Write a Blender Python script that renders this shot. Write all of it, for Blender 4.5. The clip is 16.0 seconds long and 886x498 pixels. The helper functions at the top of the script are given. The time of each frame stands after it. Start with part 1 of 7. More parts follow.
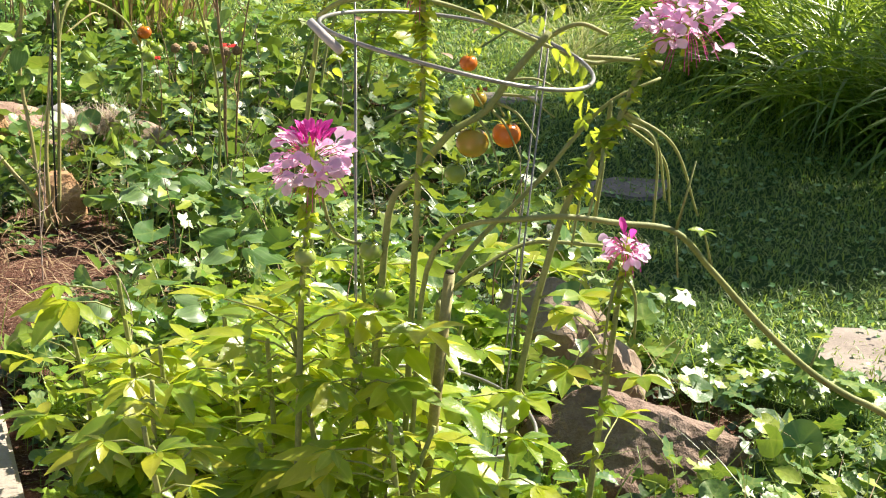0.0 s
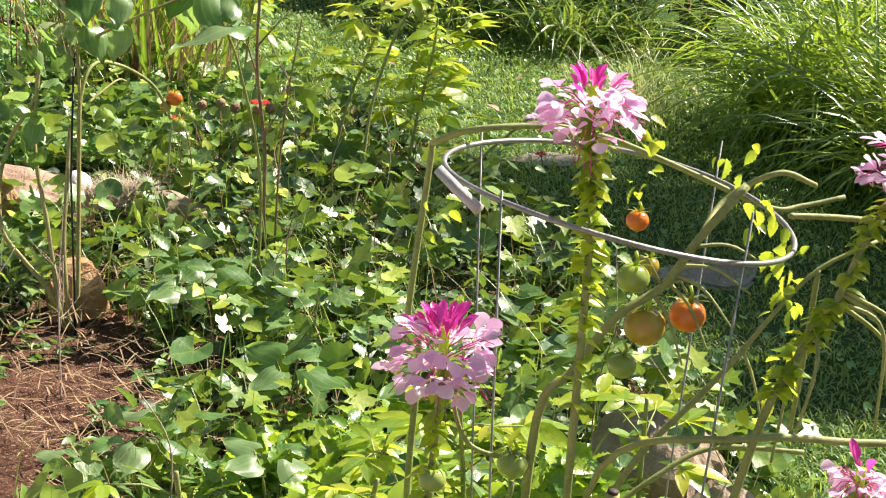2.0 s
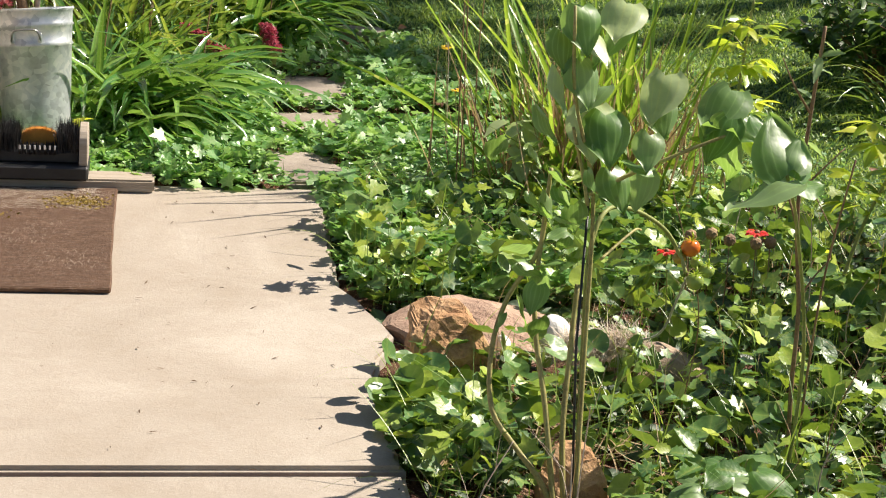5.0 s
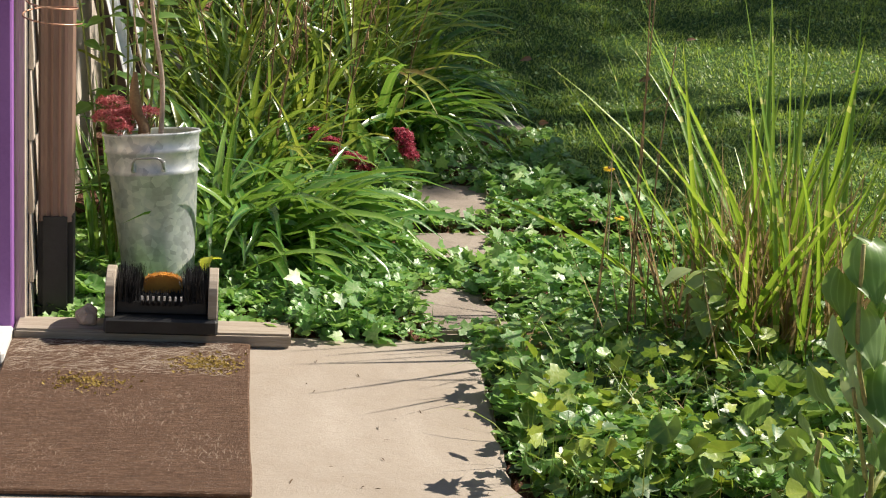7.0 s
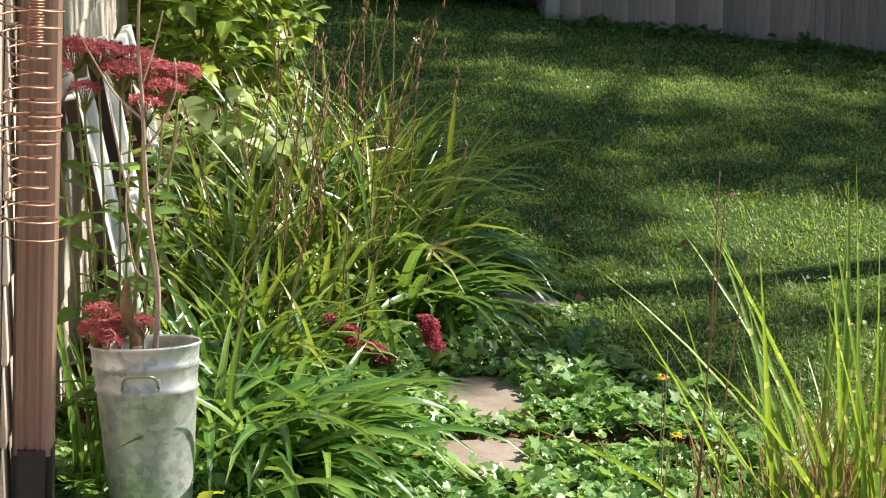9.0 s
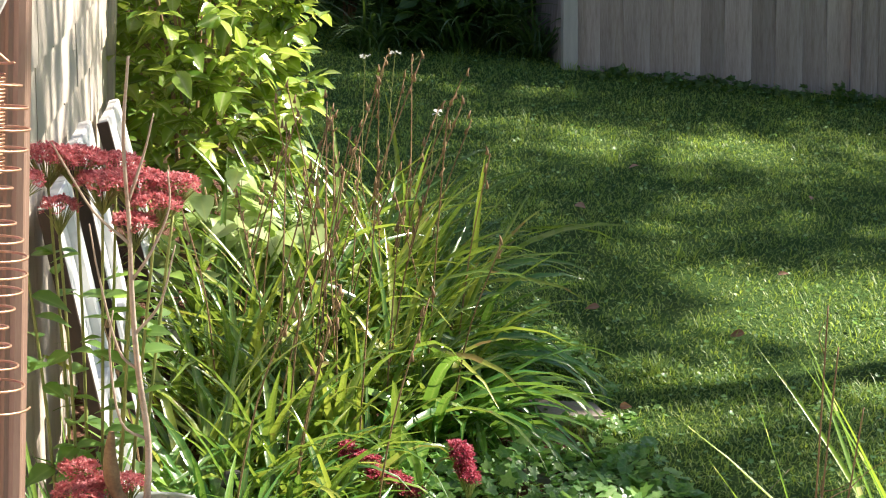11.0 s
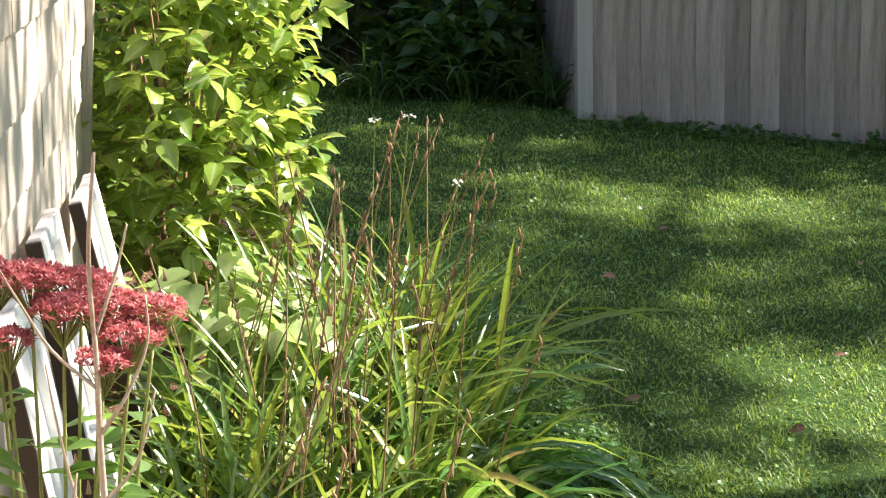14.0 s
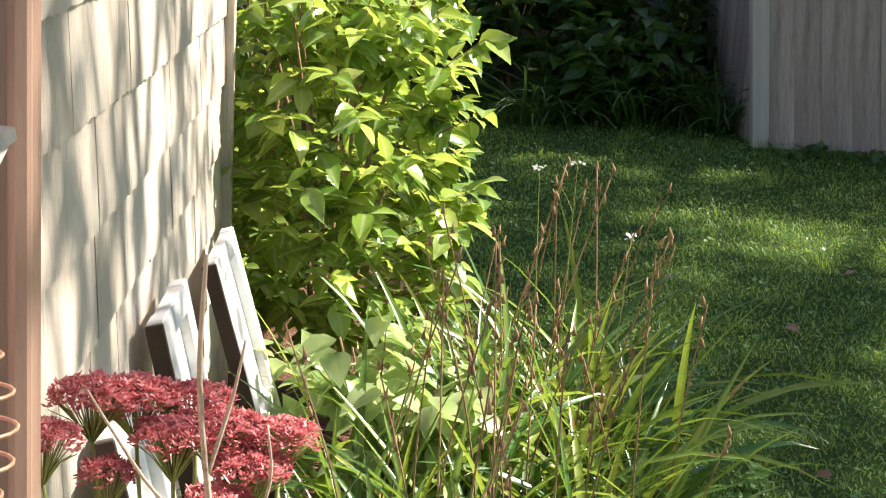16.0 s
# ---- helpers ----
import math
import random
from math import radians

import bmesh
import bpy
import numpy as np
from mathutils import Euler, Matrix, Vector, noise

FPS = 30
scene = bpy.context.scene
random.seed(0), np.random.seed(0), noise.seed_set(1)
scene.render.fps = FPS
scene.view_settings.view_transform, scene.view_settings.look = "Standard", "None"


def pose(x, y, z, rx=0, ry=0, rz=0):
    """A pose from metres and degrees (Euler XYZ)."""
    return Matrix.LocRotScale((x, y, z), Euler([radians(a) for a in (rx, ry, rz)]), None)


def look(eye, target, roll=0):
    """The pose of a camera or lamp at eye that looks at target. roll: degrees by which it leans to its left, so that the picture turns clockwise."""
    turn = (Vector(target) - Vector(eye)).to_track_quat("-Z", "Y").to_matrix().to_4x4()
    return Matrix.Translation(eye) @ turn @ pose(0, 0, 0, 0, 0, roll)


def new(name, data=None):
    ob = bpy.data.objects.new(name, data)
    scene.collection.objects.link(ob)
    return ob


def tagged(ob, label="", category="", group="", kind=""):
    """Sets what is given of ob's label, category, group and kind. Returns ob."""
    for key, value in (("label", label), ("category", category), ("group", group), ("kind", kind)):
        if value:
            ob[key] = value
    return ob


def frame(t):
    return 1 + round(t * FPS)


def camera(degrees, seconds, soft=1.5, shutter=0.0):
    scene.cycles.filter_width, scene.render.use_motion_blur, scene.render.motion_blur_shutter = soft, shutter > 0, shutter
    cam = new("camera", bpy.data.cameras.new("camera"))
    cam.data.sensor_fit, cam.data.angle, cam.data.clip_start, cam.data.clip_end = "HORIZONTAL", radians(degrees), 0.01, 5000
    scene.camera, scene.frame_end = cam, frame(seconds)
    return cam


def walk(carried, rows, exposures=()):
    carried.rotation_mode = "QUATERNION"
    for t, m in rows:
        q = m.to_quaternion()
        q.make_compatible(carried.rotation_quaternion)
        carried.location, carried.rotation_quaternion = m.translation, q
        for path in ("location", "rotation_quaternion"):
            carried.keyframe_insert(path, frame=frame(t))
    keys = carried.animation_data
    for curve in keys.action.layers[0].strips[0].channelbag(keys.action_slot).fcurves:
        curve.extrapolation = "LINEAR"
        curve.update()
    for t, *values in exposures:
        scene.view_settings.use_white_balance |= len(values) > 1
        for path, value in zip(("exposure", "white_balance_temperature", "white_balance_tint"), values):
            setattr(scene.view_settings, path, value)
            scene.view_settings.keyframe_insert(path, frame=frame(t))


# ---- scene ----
cam = camera(27.6, 16.0, 1.1)
PATH = [
    (0, (0.615, -3.405, 1.356), (1.293, -1.62, 0.763), 3.7),
    (0.5, (0.607, -3.236, 1.39), (1.291, -1.452, 0.798), 4.1),
    (1, (0.583, -3.074, 1.405), (1.266, -1.289, 0.816), 4.3),
    (1.5, (0.606, -2.92, 1.383), (1.291, -1.136, 0.792), 4.3),
    (2, (0.64, -2.763, 1.391), (1.33, -0.98, 0.802), 4.4),
    (2.5, (0.634, -2.611, 1.393), (1.313, -0.824, 0.806), 4.4),
    (3, (0.582, -2.46, 1.393), (1.246, -0.666, 0.808), 4.5),
    (3.5, (0.534, -2.337, 1.378), (1.175, -0.534, 0.797), 4.7),
    (4, (0.536, -2.181, 1.393), (1.139, -0.365, 0.81), 4.5),
    (4.5, (0.517, -2.02, 1.425), (1.013, -0.174, 0.836), 4.4),
    (5, (0.474, -1.882, 1.407), (0.798, 0.007, 0.833), 4.0),
    (5.2, (0.44, -1.81, 1.408), (0.72, 0.087, 0.839), 3.8),
    (7.3, (0.293, -1.034, 1.618), (0.527, 0.871, 1.054), 3.9),
    (7.5, (0.261, -0.952, 1.63), (0.495, 0.957, 1.083), 3.9),
    (8, (0.211, -0.812, 1.638), (0.444, 1.109, 1.131), 3.9),
    (8.5, (0.249, -0.655, 1.663), (0.476, 1.272, 1.178), 3.7),
    (9, (0.321, -0.468, 1.725), (0.544, 1.464, 1.259), 4.0),
    (9.5, (0.322, -0.29, 1.72), (0.546, 1.647, 1.275), 4.0),
    (9.7, (0.298, -0.186, 1.753), (0.525, 1.748, 1.3), 4.2),
    (11.8, (0.274, 0.487, 1.784), (0.506, 2.428, 1.364), 3.2),
    (12, (0.267, 0.54, 1.786), (0.5, 2.482, 1.369), 3.1),
    (12.5, (0.294, 0.694, 1.79), (0.531, 2.637, 1.379), 3.2),
    (13, (0.33, 0.799, 1.773), (0.567, 2.744, 1.37), 3.2),
    (13.5, (0.31, 0.947, 1.772), (0.548, 2.892, 1.371), 3.4),
    (14, (0.272, 1.052, 1.776), (0.509, 2.998, 1.377), 3.3),
    (14.5, (0.297, 1.203, 1.77), (0.532, 3.149, 1.374), 3.0),
    (15, (0.324, 1.328, 1.782), (0.525, 3.278, 1.387), 2.9),
    (15.5, (0.311, 1.463, 1.787), (0.425, 3.42, 1.391), 2.9),
    (16, (0.289, 1.578, 1.813), (0.352, 3.537, 1.414), 2.7),
]
walk(cam, [(t, look(eye, target, roll)) for t, eye, target, roll in PATH],
     exposures=((0.0, 1.22), (3.5, 1.18), (5.0, 0.88), (7.5, 0.55), (8.2, 0.5), (9.5, 1.2), (12.0, 1.42), (14.5, 1.64), (16.0, 1.45)))

# ---- world, sun, exposure ----
SUN_TO = Vector((0.96, 0.28, 0.0)).normalized()
ELEV = radians(46)
world = bpy.data.worlds.new("world")
scene.world = world
world.use_nodes = True
wn = world.node_tree.nodes
sky = wn.new("ShaderNodeTexSky")
sky.sky_type = "NISHITA"
sky.sun_disc = False
sky.sun_elevation = ELEV
sky.sun_rotation = math.atan2(SUN_TO.x, SUN_TO.y)
world.node_tree.links.new(sky.outputs[0], wn["Background"].inputs[0])
wn["Background"].inputs[1].default_value = 0.050
sun = new("sun", bpy.data.lights.new("sun", "SUN"))
sun.data.energy = 5.0
sun.data.angle = radians(0.6)
sun.data.color = (1.0, 0.91, 0.79)
sun_dir = Vector((SUN_TO.x * math.cos(ELEV), SUN_TO.y * math.cos(ELEV), math.sin(ELEV)))
sun.matrix_world = look(sun_dir * 30, (0, 0, 0))

# ---- mesh helpers ----
rng = np.random.default_rng(7)


def build_mesh(name, chunks, smooth=True, attrs=True):
    """One mesh from chunks of (verts, triangles, along, across)."""
    vs, fs, al, ac, off = [], [], [], [], 0
    for ch in chunks:
        v, f = np.asarray(ch[0], np.float32), np.asarray(ch[1], np.int32)
        vs.append(v)
        fs.append(f + off)
        al.append(np.asarray(ch[2], np.float32) if len(ch) > 2 else np.zeros(len(v), np.float32))
        ac.append(np.asarray(ch[3], np.float32) if len(ch) > 3 else np.zeros(len(v), np.float32))
        off += len(v)
    v, f = np.concatenate(vs), np.concatenate(fs)
    me = bpy.data.meshes.new(name)
    me.vertices.add(len(v))
    me.vertices.foreach_set("co", v.ravel())
    me.loops.add(f.size)
    me.loops.foreach_set("vertex_index", f.ravel().astype(np.int32))
    me.polygons.add(len(f))
    me.polygons.foreach_set("loop_start", np.arange(0, f.size, 3, dtype=np.int32))
    me.polygons.foreach_set("loop_total", np.full(len(f), 3, np.int32))
    me.update(calc_edges=True)
    if attrs:
        for key, data in (("along", al), ("across", ac)):
            a = me.attributes.new(key, "FLOAT", "POINT")
            a.data.foreach_set("value", np.concatenate(data))
    me.polygons.foreach_set("use_smooth", np.full(len(f), smooth))
    me.validate()
    return me


def put(name, data, mat=None, parent=None, label=""):
    if mat is not None:
        data.materials.append(mat)
    ob = new(name, data)
    if parent is not None:
        ob.parent = parent
    if label:
        ob["label"] = label
    return ob


def part(name, bm, mat, parent=None, label="", smooth=False):
    """One bmesh as one mesh object."""
    me = bpy.data.meshes.new(name)
    bm.to_mesh(me)
    bm.free()
    if smooth:
        for p in me.polygons:
            p.use_smooth = True
    return put(name, me, mat, parent, label)


def leafpart(name, chunks, mat, parent=None, label="", smooth=True):
    ob = put(name, build_mesh(name, chunks, smooth), mat, parent, label)
    if name in JOINED:
        ob["kind"] = "stuff"
    return ob


JOINED = {"leaves", "bracts", "palmate_leaves", "leaf_stalks", "petals", "buds", "stamens", "flower_stalks", "twigs", "foliage", "crown", "bristles", "fibres", "rays", "seed_pods", "strands", "moss", "nap", "bud_cluster", "leaf_stalks"}


def base(name, x, y, z, label, category, group="", kind=""):
    ob = new(name)
    ob.location = (x, y, z)
    return tagged(ob, label, category, group, kind)


def box(sx, sy, sz, bevel=0.0, at=(0, 0, 0), seg=1):
    """A box centred on at, with bevelled edges."""
    bm = bmesh.new()
    bmesh.ops.create_cube(bm, size=1)
    bmesh.ops.scale(bm, vec=(sx, sy, sz), verts=bm.verts)
    if bevel:
        bmesh.ops.bevel(bm, geom=list(bm.edges), offset=bevel, segments=seg, affect="EDGES")
    bmesh.ops.translate(bm, vec=at, verts=bm.verts)
    return bm


def rots(yaw, pitch, roll):
    cy, sy, cp, sp, cr, sr = np.cos(yaw), np.sin(yaw), np.cos(pitch), np.sin(pitch), np.cos(roll), np.sin(roll)
    n = len(yaw)
    z, o = np.zeros(n), np.ones(n)
    rz = np.stack([np.stack([cy, -sy, z], -1), np.stack([sy, cy, z], -1), np.stack([z, z, o], -1)], 1)
    rx = np.stack([np.stack([o, z, z], -1), np.stack([z, cp, -sp], -1), np.stack([z, sp, cp], -1)], 1)
    ry = np.stack([np.stack([cr, z, sr], -1), np.stack([z, o, z], -1), np.stack([-sr, z, cr], -1)], 1)
    return rz @ rx @ ry


def scatter(tmpl, pos, yaw, pitch, roll, scale):
    """Copies of a template leaf, each turned and sized on its own."""
    tv, tf, ta, tc = tmpl
    pos = np.asarray(pos, float)
    k, n = len(pos), len(tv)
    r = rots(np.asarray(yaw), np.asarray(pitch), np.asarray(roll))
    s = np.asarray(scale, float)
    s = s[:, None] * np.ones((1, 3)) if s.ndim == 1 else s
    v = np.einsum("kij,kmj->kmi", r, tv[None] * s[:, None, :]) + pos[:, None, :]
    f = (tf[None] + (np.arange(k) * n)[:, None, None]).reshape(-1, 3)
    return v.reshape(-1, 3), f, np.tile(ta, k), np.tile(tc, k)


def strips(pos, az, lift, bend, length, width, seg=6, fold=0.25, blunt=0.0, twist=None):
    """Arching strap leaves or blades: a V-folded ribbon for each row."""
    pos = np.asarray(pos, float)
    k = len(pos)
    az, lift, bend, length, width = (np.broadcast_to(np.asarray(a, float), (k,)) for a in (az, lift, bend, length, width))
    s = np.linspace(0, 1, seg + 1)
    el = lift[:, None] - bend[:, None] * s[None] ** 1.3
    step = (length / seg)[:, None]
    out = np.concatenate([np.zeros((k, 1)), np.cumsum(np.cos(el[:, 1:]) * step, 1)], 1)
    up = np.concatenate([np.zeros((k, 1)), np.cumsum(np.sin(el[:, 1:]) * step, 1)], 1)
    d = np.stack([np.cos(az), np.sin(az)], -1)
    c = np.empty((k, seg + 1, 3))
    c[..., :2] = pos[:, None, :2] + out[..., None] * d[:, None]
    c[..., 2] = pos[:, None, 2] + up
    prof = np.clip(np.minimum(1.0, 0.45 + 2.2 * s) * (1 - s ** 2.6) + blunt * 0.1, 0.02, 1)
    w = width[:, None] * prof[None] * 0.5
    tw = np.zeros(k) if twist is None else np.asarray(twist)
    ang = tw[:, None] * s[None]
    side = np.stack([-np.sin(az), np.cos(az), 0 * az], -1)[:, None] * np.cos(ang)[..., None]
    side = side + np.stack([np.zeros_like(ang), np.zeros_like(ang), np.sin(ang)], -1)
    nrm = np.stack([-np.sin(el) * d[:, :1], -np.sin(el) * d[:, 1:], np.cos(el)], -1)
    left = c - side * w[..., None] + nrm * (w * fold)[..., None]
    right = c + side * w[..., None] + nrm * (w * fold)[..., None]
    v = np.stack([left, c, right], 2).reshape(k, -1, 3)
    f = []
    for i in range(seg):
        a, b = 3 * i, 3 * i + 3
        for j in (0, 1):
            f += [(a + j, a + j + 1, b + j + 1), (a + j, b + j + 1, b + j)]
    f = np.array(f)
    n = 3 * (seg + 1)
    faces = (f[None] + (np.arange(k) * n)[:, None, None]).reshape(-1, 3)
    al = np.tile(np.repeat(s, 3), k) * np.repeat(length, n)
    ac = np.tile(np.tile([-1.0, 0.0, 1.0], seg + 1), k)
    return v.reshape(-1, 3), faces, al, ac


def tube(points, r0, r1=None, n=7):
    """A round stem or wire along points, tapering from r0 to r1."""
    p = np.asarray(points, float)
    r1 = r0 if r1 is None else r1
    m = len(p)
    tang = np.gradient(p, axis=0)
    tang /= np.linalg.norm(tang, axis=1)[:, None] + 1e-9
    ref = np.array([0.31, 0.95, 0.02]) if abs(tang[0] @ [0.31, 0.95, 0.02]) < 0.9 else np.array([1.0, 0, 0])
    u = np.cross(tang, ref)
    u /= np.linalg.norm(u, axis=1)[:, None] + 1e-9
    w = np.cross(tang, u)
    a = np.linspace(0, 2 * np.pi, n, endpoint=False)
    r = np.linspace(r0, r1, m)[:, None, None] if np.ndim(r0) == 0 else np.asarray(r0)[:, None, None]
    v = p[:, None] + r * (np.cos(a)[None, :, None] * u[:, None] + np.sin(a)[None, :, None] * w[:, None])
    v = np.concatenate([v.reshape(-1, 3), p[:1], p[-1:]])
    f = []
    for i in range(m - 1):
        for j in range(n):
            q, e = i * n + j, i * n + (j + 1) % n
            f += [(q, e, e + n), (q, e + n, q + n)]
    for j in range(n):
        f += [(m * n, (j + 1) % n, j), (m * n + 1, (m - 1) * n + j, (m - 1) * n + (j + 1) % n)]
    length = np.concatenate([[0], np.cumsum(np.linalg.norm(np.diff(p, axis=0), axis=1))])
    al = np.concatenate([np.repeat(length, n), [0, length[-1]]])
    return v, np.array(f), al, np.zeros(len(v))


def curve(points, n=24):
    """A smooth line through the points (Catmull-Rom)."""
    p = np.asarray(points, float)
    p = np.vstack([2 * p[0] - p[1], p, 2 * p[-1] - p[-2]])
    out = []
    per = max(2, n // (len(p) - 3))
    for i in range(1, len(p) - 2):
        for t in np.linspace(0, 1, per, endpoint=False):
            a, b, c, d = p[i - 1], p[i], p[i + 1], p[i + 2]
            out.append(0.5 * (2 * b + (c - a) * t + (2 * a - 5 * b + 4 * c - d) * t * t + (3 * b - a - 3 * c + d) * t ** 3))
    out.append(p[-2])
    return np.array(out)


def leaf_template(kind):
    """A flat-ish leaf of length 1 along +y, with a raised fold and curved tip: verts, triangles, along, across."""
    if kind == "ovate":
        ys = [0.0, 0.14, 0.34, 0.58, 0.8, 1.0]
        ws = [0.02, 0.22, 0.31, 0.25, 0.12, 0.0]
    elif kind == "lance":
        ys = [0.0, 0.2, 0.45, 0.7, 0.88, 1.0]
        ws = [0.015, 0.11, 0.15, 0.11, 0.05, 0.0]
    elif kind == "petal":
        ys = [0.0, 0.3, 0.5, 0.7, 0.88, 1.0]
        ws = [0.015, 0.03, 0.16, 0.25, 0.22, 0.06]
    elif kind == "narrow":
        ys = [0.0, 0.25, 0.5, 0.75, 0.9, 1.0]
        ws = [0.02, 0.06, 0.075, 0.055, 0.03, 0.0]
    else:
        return round_leaf()
    v, al, ac = [], [], []
    for y, w in zip(ys, ws):
        droop = -0.22 * y * y
        for j, side in enumerate((-1, 0, 1)):
            v.append((side * w, y, droop + (0.35 * w if side else 0.0)))
            al.append(y)
            ac.append(side)
    f = []
    for i in range(len(ys) - 1):
        a, b = 3 * i, 3 * i + 3
        for j in (0, 1):
            f += [(a + j, a + j + 1, b + j + 1), (a + j, b + j + 1, b + j)]
    return np.array(v, float), np.array(f), np.array(al, float), np.array(ac, float)


def round_leaf(lobes=0, n=14):
    """A kidney- or heart-shaped leaf with a notch at the stalk and a cupped, wavy rim."""
    v, al, ac = [(0, 0.02, -0.03)], [0.0], [0.0]
    for i in range(n):
        a = radians(-150 + 300 * i / (n - 1))
        r = 0.52 * (1 + 0.10 * math.cos(a)) * (1 + (0.12 * math.cos(a * lobes) if lobes else 0))
        for k, q in enumerate((0.55, 1.0)):
            x, y = r * q * math.sin(a), 0.06 + r * q * math.cos(a)
            z = 0.10 * q * q + 0.035 * math.sin(5 * a) * q - 0.10 * max(0, y) ** 2
            v.append((x, y, z))
            al.append(q)
            ac.append(0.5 + 0.5 * math.cos(6 * a))
    f = []
    for i in range(n - 1):
        a, b = 1 + 2 * i, 3 + 2 * i
        f += [(0, b, a), (a, b, b + 1), (a, b + 1, a + 1)]
    return np.array(v, float), np.array(f), np.array(al, float), np.array(ac, float)


def lobed_leaf():
    """A five-pointed ivy leaf."""
    pts = [(0, 0), (-0.2, -0.12), (-0.48, 0.02), (-0.33, 0.28), (-0.5, 0.52), (-0.2, 0.56), (0, 1.0), (0.2, 0.56), (0.5, 0.52), (0.33, 0.28), (0.48, 0.02), (0.2, -0.12)]
    v = [(0, 0.35, -0.02)] + [(x, y, 0.10 * abs(x) - 0.15 * y * y) for x, y in pts]
    n = len(pts)
    f = [(0, 1 + (i + 1) % n, 1 + i) for i in range(n)]
    al = [0.0] + [1.0] * n
    return np.array(v, float), np.array(f), np.array(al, float), np.array([0.0] + [1.0, 0.0] * (n // 2), float)


def toothed_leaf():
    """An ovate leaf with a saw-toothed rim and a creased blade."""
    n, v, al, ac = 12, [], [], []
    for i in range(n):
        y = i / (n - 1)
        w = 0.34 * math.sin(math.pi * y ** 0.72) ** 0.85 * (1.0 if i % 2 else 0.84)
        for side in (-1, 0, 1):
            v.append((side * w, y + (0.035 if side and i % 2 else 0.0), -0.25 * y * y + (0.38 * w if side else 0.0) + (0.02 if i % 2 else -0.01)))
            al.append(y)
            ac.append(side)
    f = []
    for i in range(n - 1):
        a, b = 3 * i, 3 * i + 3
        for j in (0, 1):
            f += [(a + j, a + j + 1, b + j + 1), (a + j, b + j + 1, b + j)]
    return np.array(v, float), np.array(f), np.array(al, float), np.array(ac, float)


TOOTH = toothed_leaf()
OVATE, LANCE, PETAL, NARROW = (leaf_template(k) for k in ("ovate", "lance", "petal", "narrow"))
ROUND, SCALLOP, IVY = round_leaf(), round_leaf(9, 19), lobed_leaf()


def inside(poly, p):
    """Which points lie in a polygon."""
    x, y = p[:, 0], p[:, 1]
    res = np.zeros(len(p), bool)
    for (x0, y0), (x1, y1) in zip(poly, poly[1:] + poly[:1]):
        hit = (y0 > y) != (y1 > y)
        res ^= hit & (x < (x1 - x0) * (y - y0) / (y1 - y0 + 1e-12) + x0)
    return res


def fill(poly, count, avoid=()):
    """Random points in a polygon, clear of ellipses (x, y, rx, ry)."""
    a = np.array(poly)
    lo, hi = a.min(0), a.max(0)
    got = np.zeros((0, 2))
    while len(got) < count:
        p = rng.uniform(lo, hi, (count * 2, 2))
        p = p[inside(poly, p)]
        for x, y, rx, ry in avoid:
            p = p[((p[:, 0] - x) / rx) ** 2 + ((p[:, 1] - y) / ry) ** 2 > 1]
        if not len(p):
            break
        got = np.concatenate([got, p])
    return got[:count]


def lumps(p, size, seed=0.0):
    """Smooth noise at places in the plane, about -1 to 1."""
    x, y = p[..., 0] / size + seed, p[..., 1] / size + 1.7 * seed
    return (np.sin(x * 2.1 + 1.3 * np.sin(y * 1.7)) + np.sin(y * 2.7 + 1.1 * np.sin(x * 1.9 + 2)) + np.sin((x + y) * 1.3 + seed)) / 2.4


LAWN_EDGE_Y = [-6.0, -0.9, -0.15, 0.2, 1.2, 2.0, 2.6, 3.5, 4.3, 5.0, 6.3, 7.0, 9.2, 11.8, 20.0]
LAWN_EDGE_X = [2.9, 2.55, 2.3, 2.38, 2.55, 2.62, 2.66, 2.42, 1.9, 1.45, 1.1, 0.8, 0.3, -0.2, -0.5]


def turf_side(p):
    """How far a place lies on the lawn's side of the bed's edge, in metres."""
    return p[..., 0] - np.interp(p[..., 1], LAWN_EDGE_Y, LAWN_EDGE_X) + 0.05 * lumps(p, 0.25, 3)


def ground_z(p):
    p = np.asarray(p, float)
    x, y = p[..., 0], p[..., 1]
    rise = np.interp(y, [4.7, 11.0, 14.0, 60.0], [0.0, 0.5, 0.58, 0.6])
    soil = -0.035 * np.clip(-turf_side(p) / 0.2, 0, 1) * (y < 4.4) * (x > 0.9)
    under = -0.12 * ((x < 0.955) & (y < 3.32) & (y > -9) & (x > -5))
    return rise + soil + under + 0.012 * lumps(p, 0.6, 1) * np.clip((x - 0.9) * 2, 0, 1)


# ---- materials ----
def mat_new(name):
    m = bpy.data.materials.new(name)
    m.use_nodes = True
    nt = m.node_tree
    return m, nt, nt.nodes["Principled BSDF"]


def ramp(nt, fac, stops, interp="LINEAR"):
    n = nt.nodes.new("ShaderNodeValToRGB")
    n.color_ramp.interpolation = interp
    el = n.color_ramp.elements
    while len(el) < len(stops):
        el.new(0.5)
    for e, (pos, col) in zip(el, stops):
        e.position, e.color = pos, (*col, 1)
    nt.links.new(fac, n.inputs[0])
    return n.outputs[0]


def noise_tex(nt, scale, detail=4, rough=0.6, vec=None, dist=0.0):
    n = nt.nodes.new("ShaderNodeTexNoise")
    n.inputs["Scale"].default_value = scale
    n.inputs["Detail"].default_value = detail
    n.inputs["Roughness"].default_value = rough
    n.inputs["Distortion"].default_value = dist
    if vec is None:
        g = nt.nodes.new("ShaderNodeNewGeometry")
        vec = g.outputs["Position"]
    nt.links.new(vec, n.inputs["Vector"])
    return n.outputs["Fac"]


